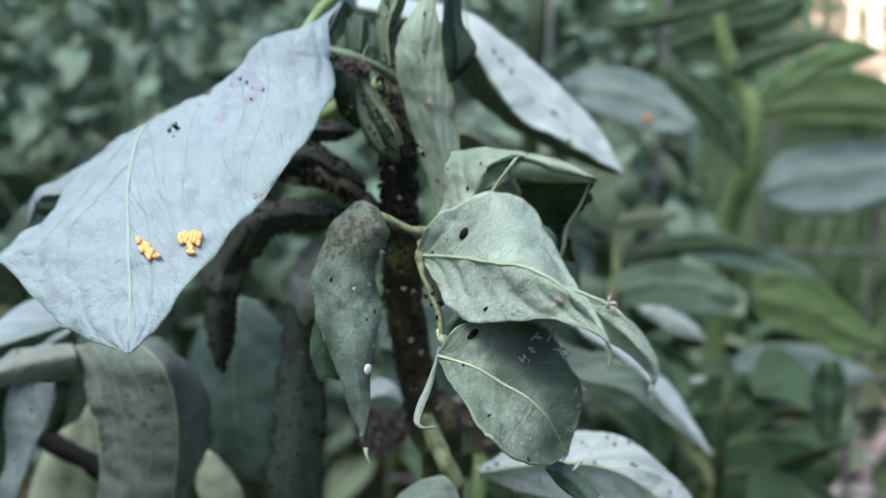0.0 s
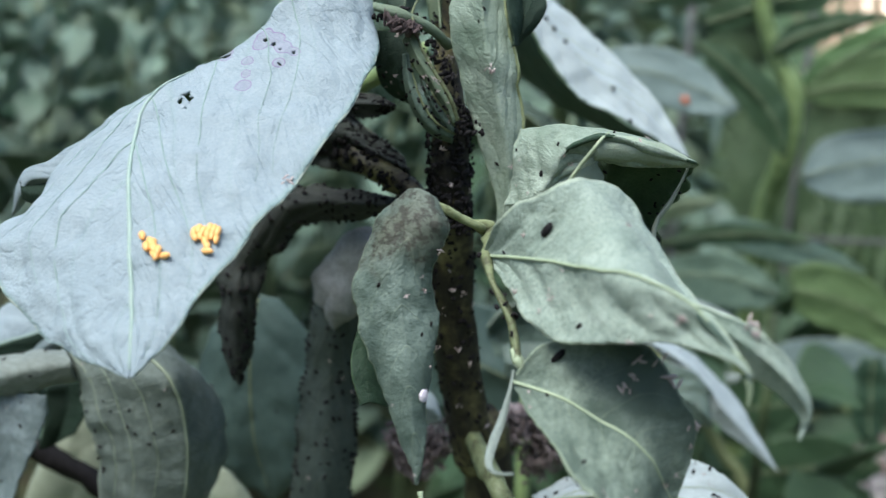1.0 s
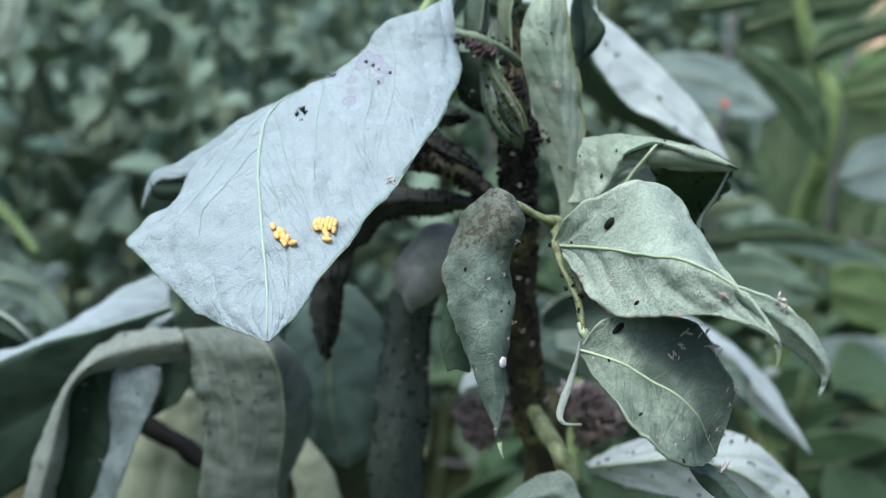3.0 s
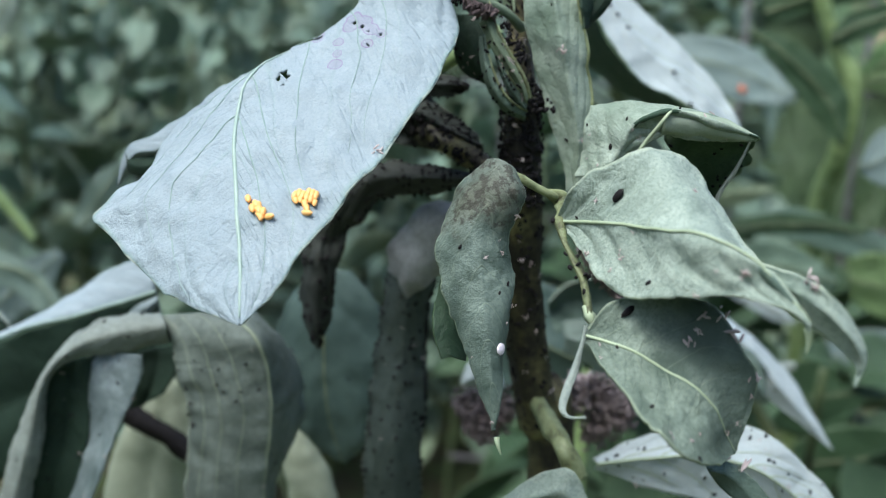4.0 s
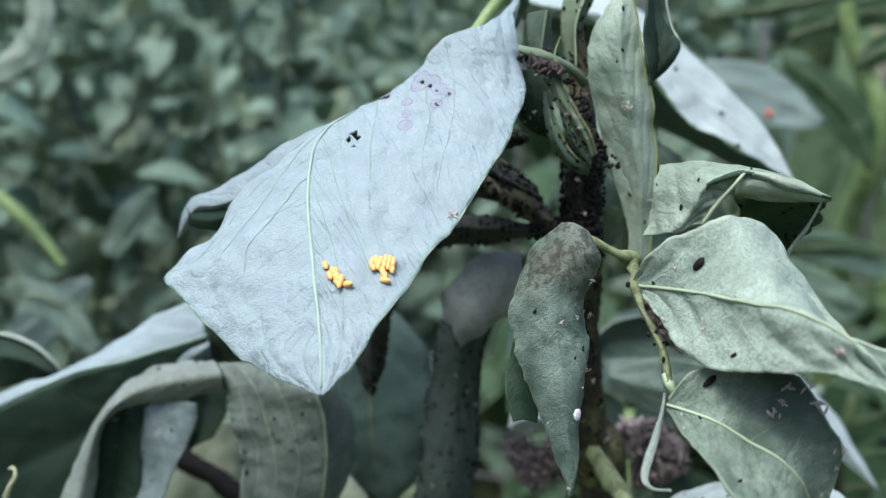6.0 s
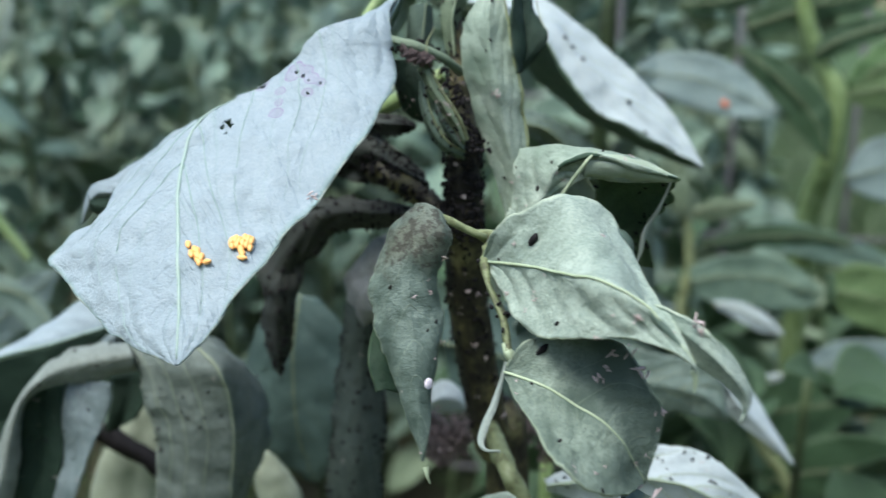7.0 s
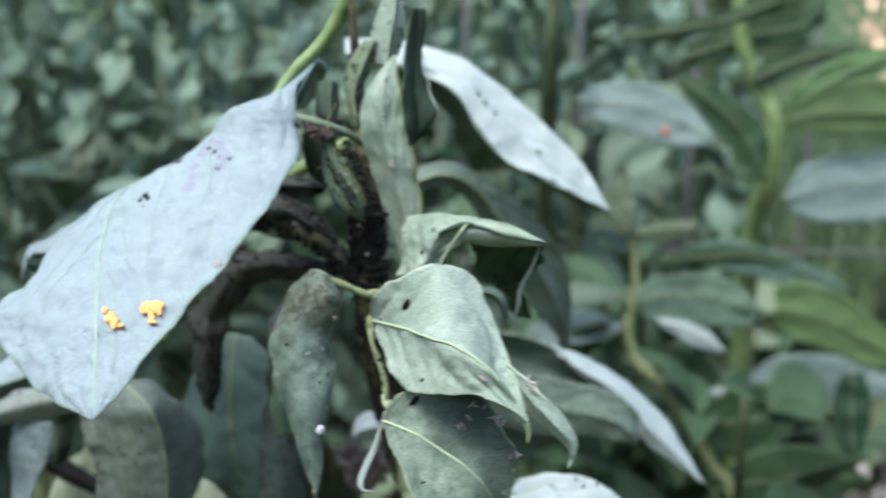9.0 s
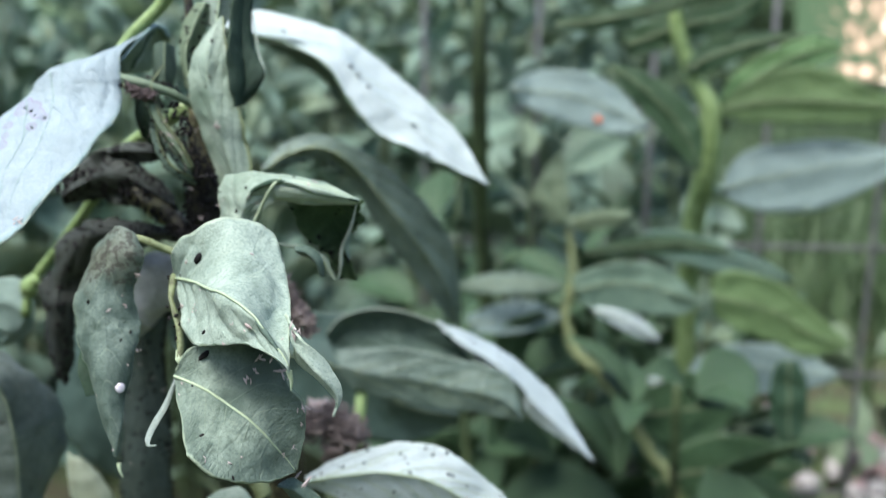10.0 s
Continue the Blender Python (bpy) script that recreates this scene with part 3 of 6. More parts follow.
leaf("crust_leaf",
     [(-4.25, 21.00, 72.87), (-3.65, 21.00, 73.10), (-3.00, 20.80, 73.08), (-2.57, 20.60, 72.92)],
     [(-4.13, 20.80, 72.85), (-3.51, 20.70, 72.91), (-2.89, 20.50, 72.91), (-2.53, 20.50, 72.87)],
     [(-4.17, 21.00, 72.74), (-3.62, 20.90, 72.62), (-2.99, 20.70, 72.65), (-2.58, 20.60, 72.79)],
     SOOTY, SOOTY, "black crusted young leaf behind the pale leaf", rib=0.0, bulge=(0.1, 0.1), ripple=0.06, n=30, m=14, seed=3.4)
leaf("crust_fold",
     [(-5.60, 21.20, 71.90), (-4.76, 21.20, 72.70), (-3.87, 21.00, 72.91), (-3.22, 20.80, 72.47), (-2.34, 20.20, 71.92)],
     [(-5.38, 20.80, 71.77), (-4.50, 20.70, 72.22), (-3.74, 20.60, 72.33), (-3.03, 20.40, 72.04), (-2.22, 20.00, 71.72)],
     [(-5.53, 21.10, 71.46), (-4.69, 21.00, 71.63), (-3.94, 20.90, 71.55), (-3.12, 20.60, 71.51), (-2.27, 20.20, 71.43)],
     SOOTY, SOOTY, "black crusted crumpled leaf along the side stalk", rib=0.0, bulge=(0.15, 0.15), ripple=0.12, rim_wave=0.3, n=44, m=22, seed=3.45)
leaf("big_fold",
     [(-5.96, 18.20, 73.45), (-6.97, 18.40, 72.99), (-7.95, 18.70, 72.35), (-8.76, 18.80, 71.86), (-9.36, 19.00, 71.56), (-9.73, 19.30, 70.75)],
     [(-6.01, 17.90, 72.95), (-7.05, 18.20, 72.38), (-7.86, 18.40, 71.86), (-8.57, 18.60, 71.59), (-9.13, 18.80, 71.45), (-9.76, 19.30, 70.72)],
     [(-6.31, 18.50, 72.48), (-7.36, 18.70, 71.83), (-8.13, 18.90, 71.41), (-8.79, 19.10, 71.20), (-9.37, 19.30, 71.11), (-9.76, 19.30, 70.71)],
     PALE, TOP, "folded-back half of the pale leaf", rib=0.0, bulge=(0.08, -0.1), n=50, m=20, seed=3.6)

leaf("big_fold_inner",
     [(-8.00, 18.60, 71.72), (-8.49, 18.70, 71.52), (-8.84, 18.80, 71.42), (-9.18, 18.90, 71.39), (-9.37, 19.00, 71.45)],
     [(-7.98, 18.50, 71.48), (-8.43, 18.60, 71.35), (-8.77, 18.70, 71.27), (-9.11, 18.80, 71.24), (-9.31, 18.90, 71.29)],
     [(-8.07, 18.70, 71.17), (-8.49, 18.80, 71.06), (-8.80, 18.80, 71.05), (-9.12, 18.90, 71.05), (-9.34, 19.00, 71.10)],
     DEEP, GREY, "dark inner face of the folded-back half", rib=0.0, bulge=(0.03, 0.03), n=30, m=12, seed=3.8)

# the leaf with two leaflets, a lower one and a withered tip in front of the stem
leaf("fl",
     [(-1.91, 16.20, 72.01), (-2.41, 16.20, 71.44), (-2.60, 15.90, 70.50), (-2.45, 15.60, 69.89), (-2.23, 15.40, 69.35), (-1.94, 15.10, 68.80), (-1.66, 14.85, 68.16), (-1.58, 14.80, 67.89)],
     [(-1.70, 16.10, 72.05), (-1.80, 15.75, 71.56), (-1.91, 15.50, 70.67), (-1.82, 15.30, 70.04), (-1.75, 15.10, 69.48), (-1.66, 14.90, 68.88), (-1.56, 14.78, 68.21), (-1.57, 14.78, 67.90)],
     [(-1.44, 16.10, 71.89), (-1.24, 15.95, 71.47), (-1.45, 15.90, 70.90), (-1.33, 15.85, 70.19), (-1.41, 15.55, 69.58), (-1.53, 15.30, 69.07), (-1.49, 15.00, 68.60), (-1.57, 14.82, 67.90)],
     GREY_SCAB, GREY_DARK, "curled grey-green hanging leaflet with brown scabs", stains=[((-1.75, 15.80, 71.67), 0.55), ((-2.18, 15.80, 71.32), 0.4)], rib=0.0, bulge=(0.1, 0.15), ripple=0.06, puff=0.3, rim_wave=0.12, n=120, m=44, seed=1.3, tight=(0.2, 0.7))
leaf("fl_back",
     [(-2.49, 16.10, 70.32), (-2.67, 16.00, 69.67), (-2.68, 15.80, 69.16), (-2.53, 15.70, 68.69)],
     [(-2.35, 16.15, 70.26), (-2.47, 16.05, 69.66), (-2.47, 15.90, 69.15), (-2.39, 15.80, 68.71)],
     [(-2.16, 16.30, 70.15), (-2.15, 16.20, 69.56), (-2.12, 16.10, 69.06), (-2.12, 16.00, 68.56)],
     TOP, TOP, "dull back half of the hanging leaflet", rib=0.0, bulge=(0.03, 0.03), ripple=0.04, n=50, m=14, seed=1.6)
made = leaf("fr",
     [(-0.70, 16.00, 71.18), (-0.49, 15.60, 71.76), (0.07, 15.30, 72.17), (0.64, 15.40, 72.41), (1.38, 15.70, 71.98), (1.92, 14.60, 71.18), (2.24, 13.30, 70.85), (2.38, 12.70, 70.51)],
     [(-0.68, 16.00, 71.07), (-0.14, 15.30, 71.23), (0.35, 14.60, 71.35), (0.84, 13.95, 71.41), (1.32, 13.40, 71.41), (1.79, 13.05, 71.24), (2.15, 12.85, 70.89), (2.38, 12.70, 70.59)],
     [(-0.65, 16.00, 70.99), (-0.40, 15.40, 70.83), (-0.09, 14.80, 70.48), (0.32, 14.20, 70.39), (0.94, 13.60, 70.60), (1.54, 13.20, 70.78), (2.03, 12.80, 70.79), (2.38, 12.70, 70.58)],
     GREY, GREY_DARK, "pale grey-green leaflet with a yellowish midrib", rib=0.03, rib_lift=-0.1, bulge=(0.2, 0.12), puff=0.75, ripple=0.075, rim_wave=0.1, n=90, m=40, seed=2.2)
leaf("fr_curl",
     [(1.94, 14.20, 71.01), (2.19, 13.60, 71.07), (2.50, 12.90, 71.05), (2.88, 12.90, 70.69), (3.16, 12.90, 70.20), (3.06, 12.80, 69.78)],
     [(1.95, 14.20, 70.87), (2.16, 13.60, 70.89), (2.43, 12.95, 70.85), (2.76, 12.70, 70.60), (3.09, 12.80, 70.15), (3.04, 12.80, 69.78)],
     [(1.97, 14.40, 70.65), (2.15, 13.90, 70.59), (2.39, 13.30, 70.51), (2.74, 13.00, 70.33), (3.06, 12.90, 70.02), (3.03, 12.80, 69.77)],
     GREY, GREY_DARK, "narrow curled grey-green leaflet tip", rib=0.0, bulge=(0.12, 0.12), ripple=0.05, n=40, m=16, seed=5.2)
made = leaf("lo",
     [(-0.21, 14.60, 69.75), (0.12, 14.60, 70.22), (0.95, 14.60, 70.37), (1.59, 14.40, 70.23), (1.94, 14.30, 69.76), (2.22, 14.20, 69.29), (2.17, 14.20, 68.67), (2.03, 14.20, 68.11)],
     [(-0.22, 14.60, 69.64), (0.30, 14.30, 69.58), (0.78, 14.10, 69.43), (1.22, 13.90, 69.24), (1.55, 13.90, 68.92), (1.77, 14.00, 68.59), (1.90, 14.10, 68.37), (2.02, 14.20, 68.08)],
     [(-0.21, 14.60, 69.54), (0.01, 14.10, 69.32), (0.38, 13.30, 69.14), (0.72, 12.80, 69.03), (1.02, 12.80, 68.72), (1.33, 13.10, 68.40), (1.70, 13.60, 68.19), (2.01, 14.20, 68.06)],
     DUSKY, TOP, "broad grey-green leaflet hanging below the petiole", rib=0.027, rib_lift=-0.1, bulge=(0.12, 0.12), ripple=0.07, puff=0.4, tight=(0.4, 0.5), rim_wave=0.1, n=80, m=40, seed=4.4)
leaf("lo_tip",
     [(1.67, 14.40, 67.72), (1.93, 14.40, 67.84), (2.29, 14.30, 67.68), (2.62, 14.20, 67.35)],
     [(1.67, 14.20, 67.78), (1.95, 14.20, 67.71), (2.22, 14.20, 67.49), (2.47, 14.10, 67.24)],
     [(1.72, 14.40, 67.66), (1.92, 14.40, 67.39), (2.15, 14.30, 67.26), (2.42, 14.20, 67.02)],
     GREY_DARK, TOP, "small folded grey-green leaf tip", rib=0.0, bulge=(0.05, 0.05), n=24, m=12, seed=6.1)
stalk("petiole", [(-1.83, 16.30, 71.74), (-1.52, 16.35, 71.76), (-1.13, 16.50, 71.55), (-0.67, 17.00, 71.25), (-0.46, 19.00, 70.75)], [0.03, 0.06, 0.07, 0.07, 0.11], VEIN_OLIVE, "flattened grey-green petiole", lumpy=0.4, k=12, n=40)
stalk("node", [(-0.86, 16.80, 71.39), (-0.65, 17.00, 71.25), (-0.55, 17.20, 71.08)], [0.08, 0.17, 0.12], VEIN_OLIVE, lumpy=0.4, n=16)
stalk("petiole", [(-0.60, 17.00, 71.23), (-0.68, 16.10, 71.15), (-0.56, 15.50, 70.80), (-0.31, 15.10, 70.37), (-0.18, 14.80, 69.91)], [0.09, 0.07, 0.05, 0.048, 0.07], OLIVE_DARK, lumpy=0.9, n=60)
stalk("node", [(-0.25, 14.90, 70.01), (-0.18, 14.80, 69.88), (-0.11, 14.75, 69.77)], [0.06, 0.1, 0.06], VEIN, lumpy=0.5, n=16)
leaf("shred",
     [(-0.24, 14.88, 69.70), (-0.30, 14.67, 69.47), (-0.44, 14.45, 69.11), (-0.55, 14.24, 68.90), (-0.60, 14.02, 68.69), (-0.49, 13.81, 68.66), (-0.24, 13.59, 68.77)],
     [(-0.23, 14.85, 69.70), (-0.28, 14.64, 69.47), (-0.39, 14.42, 69.11), (-0.49, 14.21, 68.90), (-0.55, 13.99, 68.69), (-0.46, 13.78, 68.66), (-0.23, 13.56, 68.77)],
     [(-0.22, 14.89, 69.70), (-0.26, 14.68, 69.47), (-0.33, 14.46, 69.11), (-0.42, 14.25, 68.90), (-0.50, 14.03, 68.69), (-0.43, 13.82, 68.66), (-0.22, 13.60, 68.77)],
     CHALKY, CHALKY, "thin withered whitish leaf shred", rib=0.0, bulge=(0.01, 0.01), ripple=0.02, n=70, m=8, seed=7.0, ragged=0.02, thick=0.03)

# the rolled leaflet above
leaf("up",
     [(-0.40, 17.60, 71.53), (-0.29, 17.60, 72.03), (-0.21, 17.70, 72.81), (0.47, 17.60, 72.86), (1.12, 17.50, 72.80), (1.90, 17.60, 72.68), (2.66, 17.50, 72.37)],
     [(0.05, 17.30, 71.69), (0.31, 17.20, 72.07), (0.49, 17.10, 72.50), (0.77, 17.00, 72.72), (1.18, 17.00, 72.82), (1.88, 17.10, 72.61), (2.64, 17.40, 72.37)],
     [(0.50, 17.30, 71.85), (0.65, 17.30, 72.00), (0.78, 17.20, 72.20), (0.94, 17.20, 72.34), (1.28, 17.30, 72.33), (1.91, 17.40, 72.29), (2.63, 17.50, 72.30)],
     MOTTLED, TOP, "grey-green rolled leaflet with ragged rim", rib=0.0, bulge=(0.12, 0.14), ripple=0.085, rim_wave=0.12, n=90, m=34, seed=8.3, tight=(0.8, 0.0), ragged=0.05)
stalk("leaf_roll", [(0.99, 17.25, 72.61), (1.39, 17.30, 72.59), (1.90, 17.40, 72.51), (2.35, 17.45, 72.41), (2.65, 17.50, 72.34)], [0.20, 0.22, 0.19, 0.12, 0.03], MOTTLED, "rolled rim of the leaflet", lumpy=0.35, k=12, n=40)
stalk("midrib", [(0.52, 17.20, 71.87), (0.72, 17.12, 72.24), (0.94, 16.98, 72.59), (1.07, 17.00, 72.77), (1.18, 17.10, 72.85)], [0.035, 0.035, 0.03, 0.02], VEIN)
leaf("up_flap",
     [(1.14, 17.60, 72.38), (1.35, 17.90, 71.71), (1.54, 18.20, 71.17), (1.87, 18.00, 71.09), (2.07, 18.30, 70.51)],
     [(1.80, 17.70, 72.36), (1.97, 18.30, 71.76), (2.07, 18.50, 71.28), (2.15, 18.30, 70.96), (2.27, 18.30, 70.49)],
     [(2.66, 17.60, 72.33), (2.45, 17.80, 71.82), (2.28, 18.00, 71.32), (2.32, 18.10, 70.83), (2.43, 18.20, 70.49)],
     INNER, GREY, "dark green inner face of the rolled leaflet", rib=0.0, bulge=(-0.1, -0.15), ripple=0.05, rim_wave=0.45, n=60, m=26, ragged=0.1, seed=9.7)

stalk("rolled_rim", [(2.58, 17.60, 72.31), (2.43, 17.75, 71.81), (2.19, 17.90, 71.29), (2.15, 17.95, 70.91), (2.06, 18.00, 70.55)], [0.02, 0.03, 0.04, 0.045, 0.02], CHALKY, lumpy=0.6, n=50)
stalk("rolled_rim", [(0.82, 17.90, 71.34), (1.33, 17.95, 71.24), (1.76, 18.00, 71.01), (1.88, 18.05, 70.73), (2.01, 18.00, 70.55)], [0.03, 0.06, 0.07, 0.05, 0.02], GREY, lumpy=0.4, n=30)
stalk("petiole", [(0.62, 26.50, 60.36), (0.66, 26.90, 62.20), (0.72, 27.60, 63.92), (0.75, 28.40, 64.83)], [0.22, 0.22, 0.2, 0.18], STALK)

# the upright leaflet at the tip of the shoot
leaf("top",
     [(-0.43, 19.30, 70.55), (-0.53, 19.30, 71.38), (-0.77, 19.40, 72.05), (-1.15, 19.40, 73.16), (-1.42, 19.40, 74.25), (-1.42, 19.50, 74.95), (-1.19, 19.60, 75.46), (-0.78, 19.80, 75.98)],
     [(-0.24, 19.15, 70.60), (-0.29, 19.10, 71.44), (-0.37, 19.05, 72.38), (-0.63, 19.00, 73.47), (-0.84, 19.00, 74.35), (-0.91, 19.10, 75.02), (-0.89, 19.40, 75.55), (-0.76, 19.80, 76.00)],
     [(-0.07, 19.20, 70.59), (-0.09, 19.20, 71.42), (-0.08, 19.20, 72.55), (-0.21, 19.20, 73.61), (-0.39, 19.25, 74.40), (-0.54, 19.40, 75.09), (-0.66, 19.60, 75.63), (-0.74, 19.80, 76.02)],
     MOTTLED, GREY_DARK, "upright folded grey-green leaflet with a pale midrib", rib=0.035, rib_mat=VEIN_OLIVE, rib_on_rim=True, bulge=(0.1, 0.05), ripple=0.06, puff=0.5, rim_wave=0.1, n=100, m=34, seed=10.2)
leaf("top_flap",
     [(-0.32, 19.00, 74.10), (-0.41, 19.00, 74.64), (-0.49, 19.20, 75.35), (-0.47, 19.50, 76.05), (-0.38, 19.90, 77.02)],
     [(-0.28, 19.30, 74.11), (-0.19, 19.40, 74.59), (-0.29, 19.60, 75.34), (-0.29, 19.80, 76.06), (-0.24, 20.10, 77.03)],
     [(-0.27, 19.50, 74.16), (0.23, 19.50, 74.83), (-0.05, 19.80, 75.45), (-0.12, 20.00, 76.06), (-0.08, 20.20, 77.03)],
     DEEP, GREY, "dark green upper face of the folded leaflet", rib=0.0, bulge=(-0.1, -0.1), ripple=0.05, rim_wave=0.2, n=50, m=20, seed=10.9)
stalk("rolled_rim", [(-0.32, 19.25, 74.09), (-0.21, 19.45, 74.21), (0.10, 19.47, 74.52), (0.23, 19.48, 74.84), (0.06, 19.70, 75.24), (-0.12, 20.00, 76.06)], [0.015, 0.022, 0.026, 0.026, 0.02, 0.02], CHALKY, lumpy=0.3, n=50)
leaf("tip",
     [(-1.30, 20.40, 75.83), (-1.39, 20.50, 76.27), (-1.25, 20.60, 76.89), (-1.01, 20.70, 77.51)],
     [(-0.94, 20.00, 75.76), (-0.91, 20.10, 76.25), (-0.80, 20.20, 76.86), (-0.78, 20.40, 77.48)],
     [(-0.87, 20.30, 75.83), (-0.66, 20.40, 76.26), (-0.59, 20.50, 76.88), (-0.75, 20.70, 77.51)],
     GREY, GREY_DARK, "young folded leaf at the shoot tip", rib=0.03, bulge=(0.1, 0.1), n=30, m=14, seed=11.4)
leaf("heart_leaf",
     [(-2.66, 20.60, 75.39), (-2.73, 20.60, 75.06), (-2.74, 20.60, 74.74), (-2.66, 20.60, 74.40)],
     [(-2.29, 20.30, 75.46), (-2.33, 20.30, 75.07), (-2.36, 20.30, 74.75), (-2.41, 20.40, 74.39)],
     [(-2.21, 20.60, 75.34), (-2.19, 20.60, 75.07), (-2.21, 20.60, 74.74), (-2.31, 20.60, 74.41)],
     GREY_DARK, DEEP, "small dull green leaf behind the shoot's heart", rib=0.015, bulge=(0.08, 0.08), n=30, m=14, seed=12.0)
leaf("side_tip",
     [(-1.86, 20.30, 74.37), (-2.00, 20.40, 75.26), (-1.86, 20.40, 75.89), (-1.54, 20.50, 76.33)],
     [(-1.64, 20.00, 74.39), (-1.69, 20.00, 75.20), (-1.49, 20.10, 75.82), (-1.27, 20.30, 76.32)],
     [(-1.62, 20.20, 74.38), (-1.57, 20.30, 75.14), (-1.35, 20.30, 75.76), (-1.25, 20.50, 76.33)],
     BUD_GREEN, INNER, "young rolled leaf beside the shoot tip", rib=0.02, bulge=(0.1, 0.1), n=30, m=14, seed=12.4)
for k, (a, b) in enumerate((
        ([(-1.35, 19.20, 72.36), (-1.77, 19.10, 72.55), (-2.04, 19.00, 72.94), (-2.22, 19.00, 73.43), (-2.27, 19.20, 73.92)], [(-1.32, 19.00, 72.55), (-1.63, 18.80, 72.77), (-1.86, 18.80, 73.07), (-2.04, 18.90, 73.46), (-2.16, 19.10, 73.95)]),
        ([(-1.35, 18.90, 72.72), (-1.48, 18.80, 72.98), (-1.72, 18.70, 73.34), (-1.99, 18.70, 73.67), (-2.26, 18.90, 74.16)], [(-1.28, 18.80, 72.81), (-1.40, 18.70, 73.20), (-1.65, 18.70, 73.58), (-1.84, 18.70, 73.92), (-2.07, 18.80, 74.37)]),
        ([(-1.35, 19.00, 72.55), (-1.55, 18.90, 72.74), (-1.75, 18.80, 73.06), (-1.89, 18.80, 73.41), (-1.95, 18.90, 73.64)], [(-1.31, 18.90, 72.67), (-1.48, 18.80, 72.94), (-1.68, 18.70, 73.22), (-1.80, 18.80, 73.48), (-1.91, 18.90, 73.68)]),
        ([(-2.17, 19.80, 72.99), (-2.62, 19.70, 73.22), (-2.83, 19.70, 73.73), (-2.89, 19.80, 74.31)], [(-2.05, 19.70, 73.10), (-2.13, 19.50, 73.50), (-2.16, 19.50, 73.91), (-2.27, 19.70, 74.33)]))):
    mid = [tuple((np.array(p) + np.array(q)) / 2 + np.array((0, -0.12, 0))) for p, q in zip(a, b)]
    leaf(f"bud{k}", a, mid, b, (GREY_DARK, BUD_GREEN, GREY_DARK, DEEP)[k], DEEP, "young folded leaflet in the shoot's heart", rib=(0.025, 0.045, 0.02, 0.0)[k], rib_mat=OLIVE_DARK, rib_on_rim=True, bulge=(0.08, 0.08), ripple=0.06, n=40, m=12, seed=13.0 + k)
stalk("petiole", [(-2.85, 19.00, 74.74), (-2.57, 18.90, 74.68), (-2.23, 18.90, 74.57), (-1.78, 19.20, 74.36), (-1.47, 19.70, 74.08)], [0.06, 0.08, 0.09, 0.09, 0.1], GREY_DARK, lumpy=0.4, n=30)
stalk("tendril", [(-1.95, 18.70, 74.25), (-2.06, 18.80, 74.47), (-2.10, 19.00, 74.65), (-2.00, 19.40, 74.96)], [0.03, 0.025, 0.02, 0.015], OLIVE_DARK, n=24)

# stem, side stalks
stalk("stem", [(-0.5, 24.0, 0), (-0.3, 23.6, 30), (-0.39, 22.20, 62.50), (-0.79, 21.70, 64.98), (-1.32, 20.70, 68.52), (-1.39, 20.00, 70.87), (-1.43, 19.80, 72.52), (-1.61, 20.20, 74.42), (-1.79, 20.60, 76.18), (-1.90, 20.80, 77.44)], [0.6, 0.55, 0.52, 0.48, 0.46, 0.42, 0.34, 0.16, 0.11, 0.08], STEM, "dark sooty square stem", n=90, k=16, square=0.1, lumpy=0.12)
stalk("side_stalk", [(-1.43, 19.60, 70.70), (-2.28, 20.00, 71.39), (-3.20, 20.60, 71.77), (-4.02, 21.20, 72.02), (-4.94, 22.00, 72.08)], [0.2, 0.22, 0.26, 0.34, 0.3], STEM, "dark crusted side stalk", lumpy=0.5)
stalk("flower_stalk", [(0.04, 18.60, 65.11), (-0.27, 18.70, 65.76), (-0.61, 20.00, 65.75), (-0.91, 21.50, 65.64)], [0.22, 0.2, 0.18, 0.15], VEIN_OLIVE, "ridged olive stalk", lumpy=0.3, square=0.15, k=12)
stalk("petiole", [(-3.79, 20.60, 74.89), (-3.31, 20.80, 75.60), (-2.66, 21.00, 76.25), (-2.22, 20.90, 76.82), (-1.90, 20.80, 77.56)], [0.13, 0.14, 0.16, 0.2, 0.22], STALK, "bright yellow-green petiole")
stalk("petiole", [(-8.00, 23.00, 67.88), (-7.68, 23.00, 68.89), (-6.48, 22.60, 70.14), (-5.28, 22.00, 71.36), (-4.05, 21.40, 72.77), (-1.92, 20.40, 73.98)], [0.13, 0.13, 0.14, 0.15, 0.17, 0.18], STALK)

stalk("node", [(-7.91, 23.00, 68.55), (-7.66, 22.90, 68.83), (-7.41, 22.80, 69.08)], [0.16, 0.3, 0.16], STALK, n=14)

# the long whitish leaf behind the shoot
made = leaf("wl",
     [(-3.49, 27.70, 76.36), (-2.02, 28.16, 76.36), (-0.09, 28.20, 75.79), (1.36, 28.30, 74.90), (2.70, 28.30, 73.72), (3.96, 28.20, 72.55), (4.86, 27.79, 71.07)],
     [(-3.33, 27.00, 75.94), (-1.83, 26.60, 75.65), (-0.06, 27.10, 75.34), (1.01, 27.10, 74.32), (2.13, 27.20, 73.27), (3.49, 27.50, 72.26), (4.86, 27.79, 71.07)],
     [(-3.18, 27.30, 75.69), (-1.92, 27.10, 75.49), (-0.07, 26.70, 74.91), (0.74, 26.60, 73.79), (1.59, 26.60, 72.82), (3.08, 27.00, 72.00), (4.86, 27.79, 71.07)],
     WHITE, TOP, "long whitish leaf with dark specks", rib=0.0, bulge=(0.15, 0.1), ripple=0.05, rim_wave=0.08, n=80, m=30, seed=17.0)
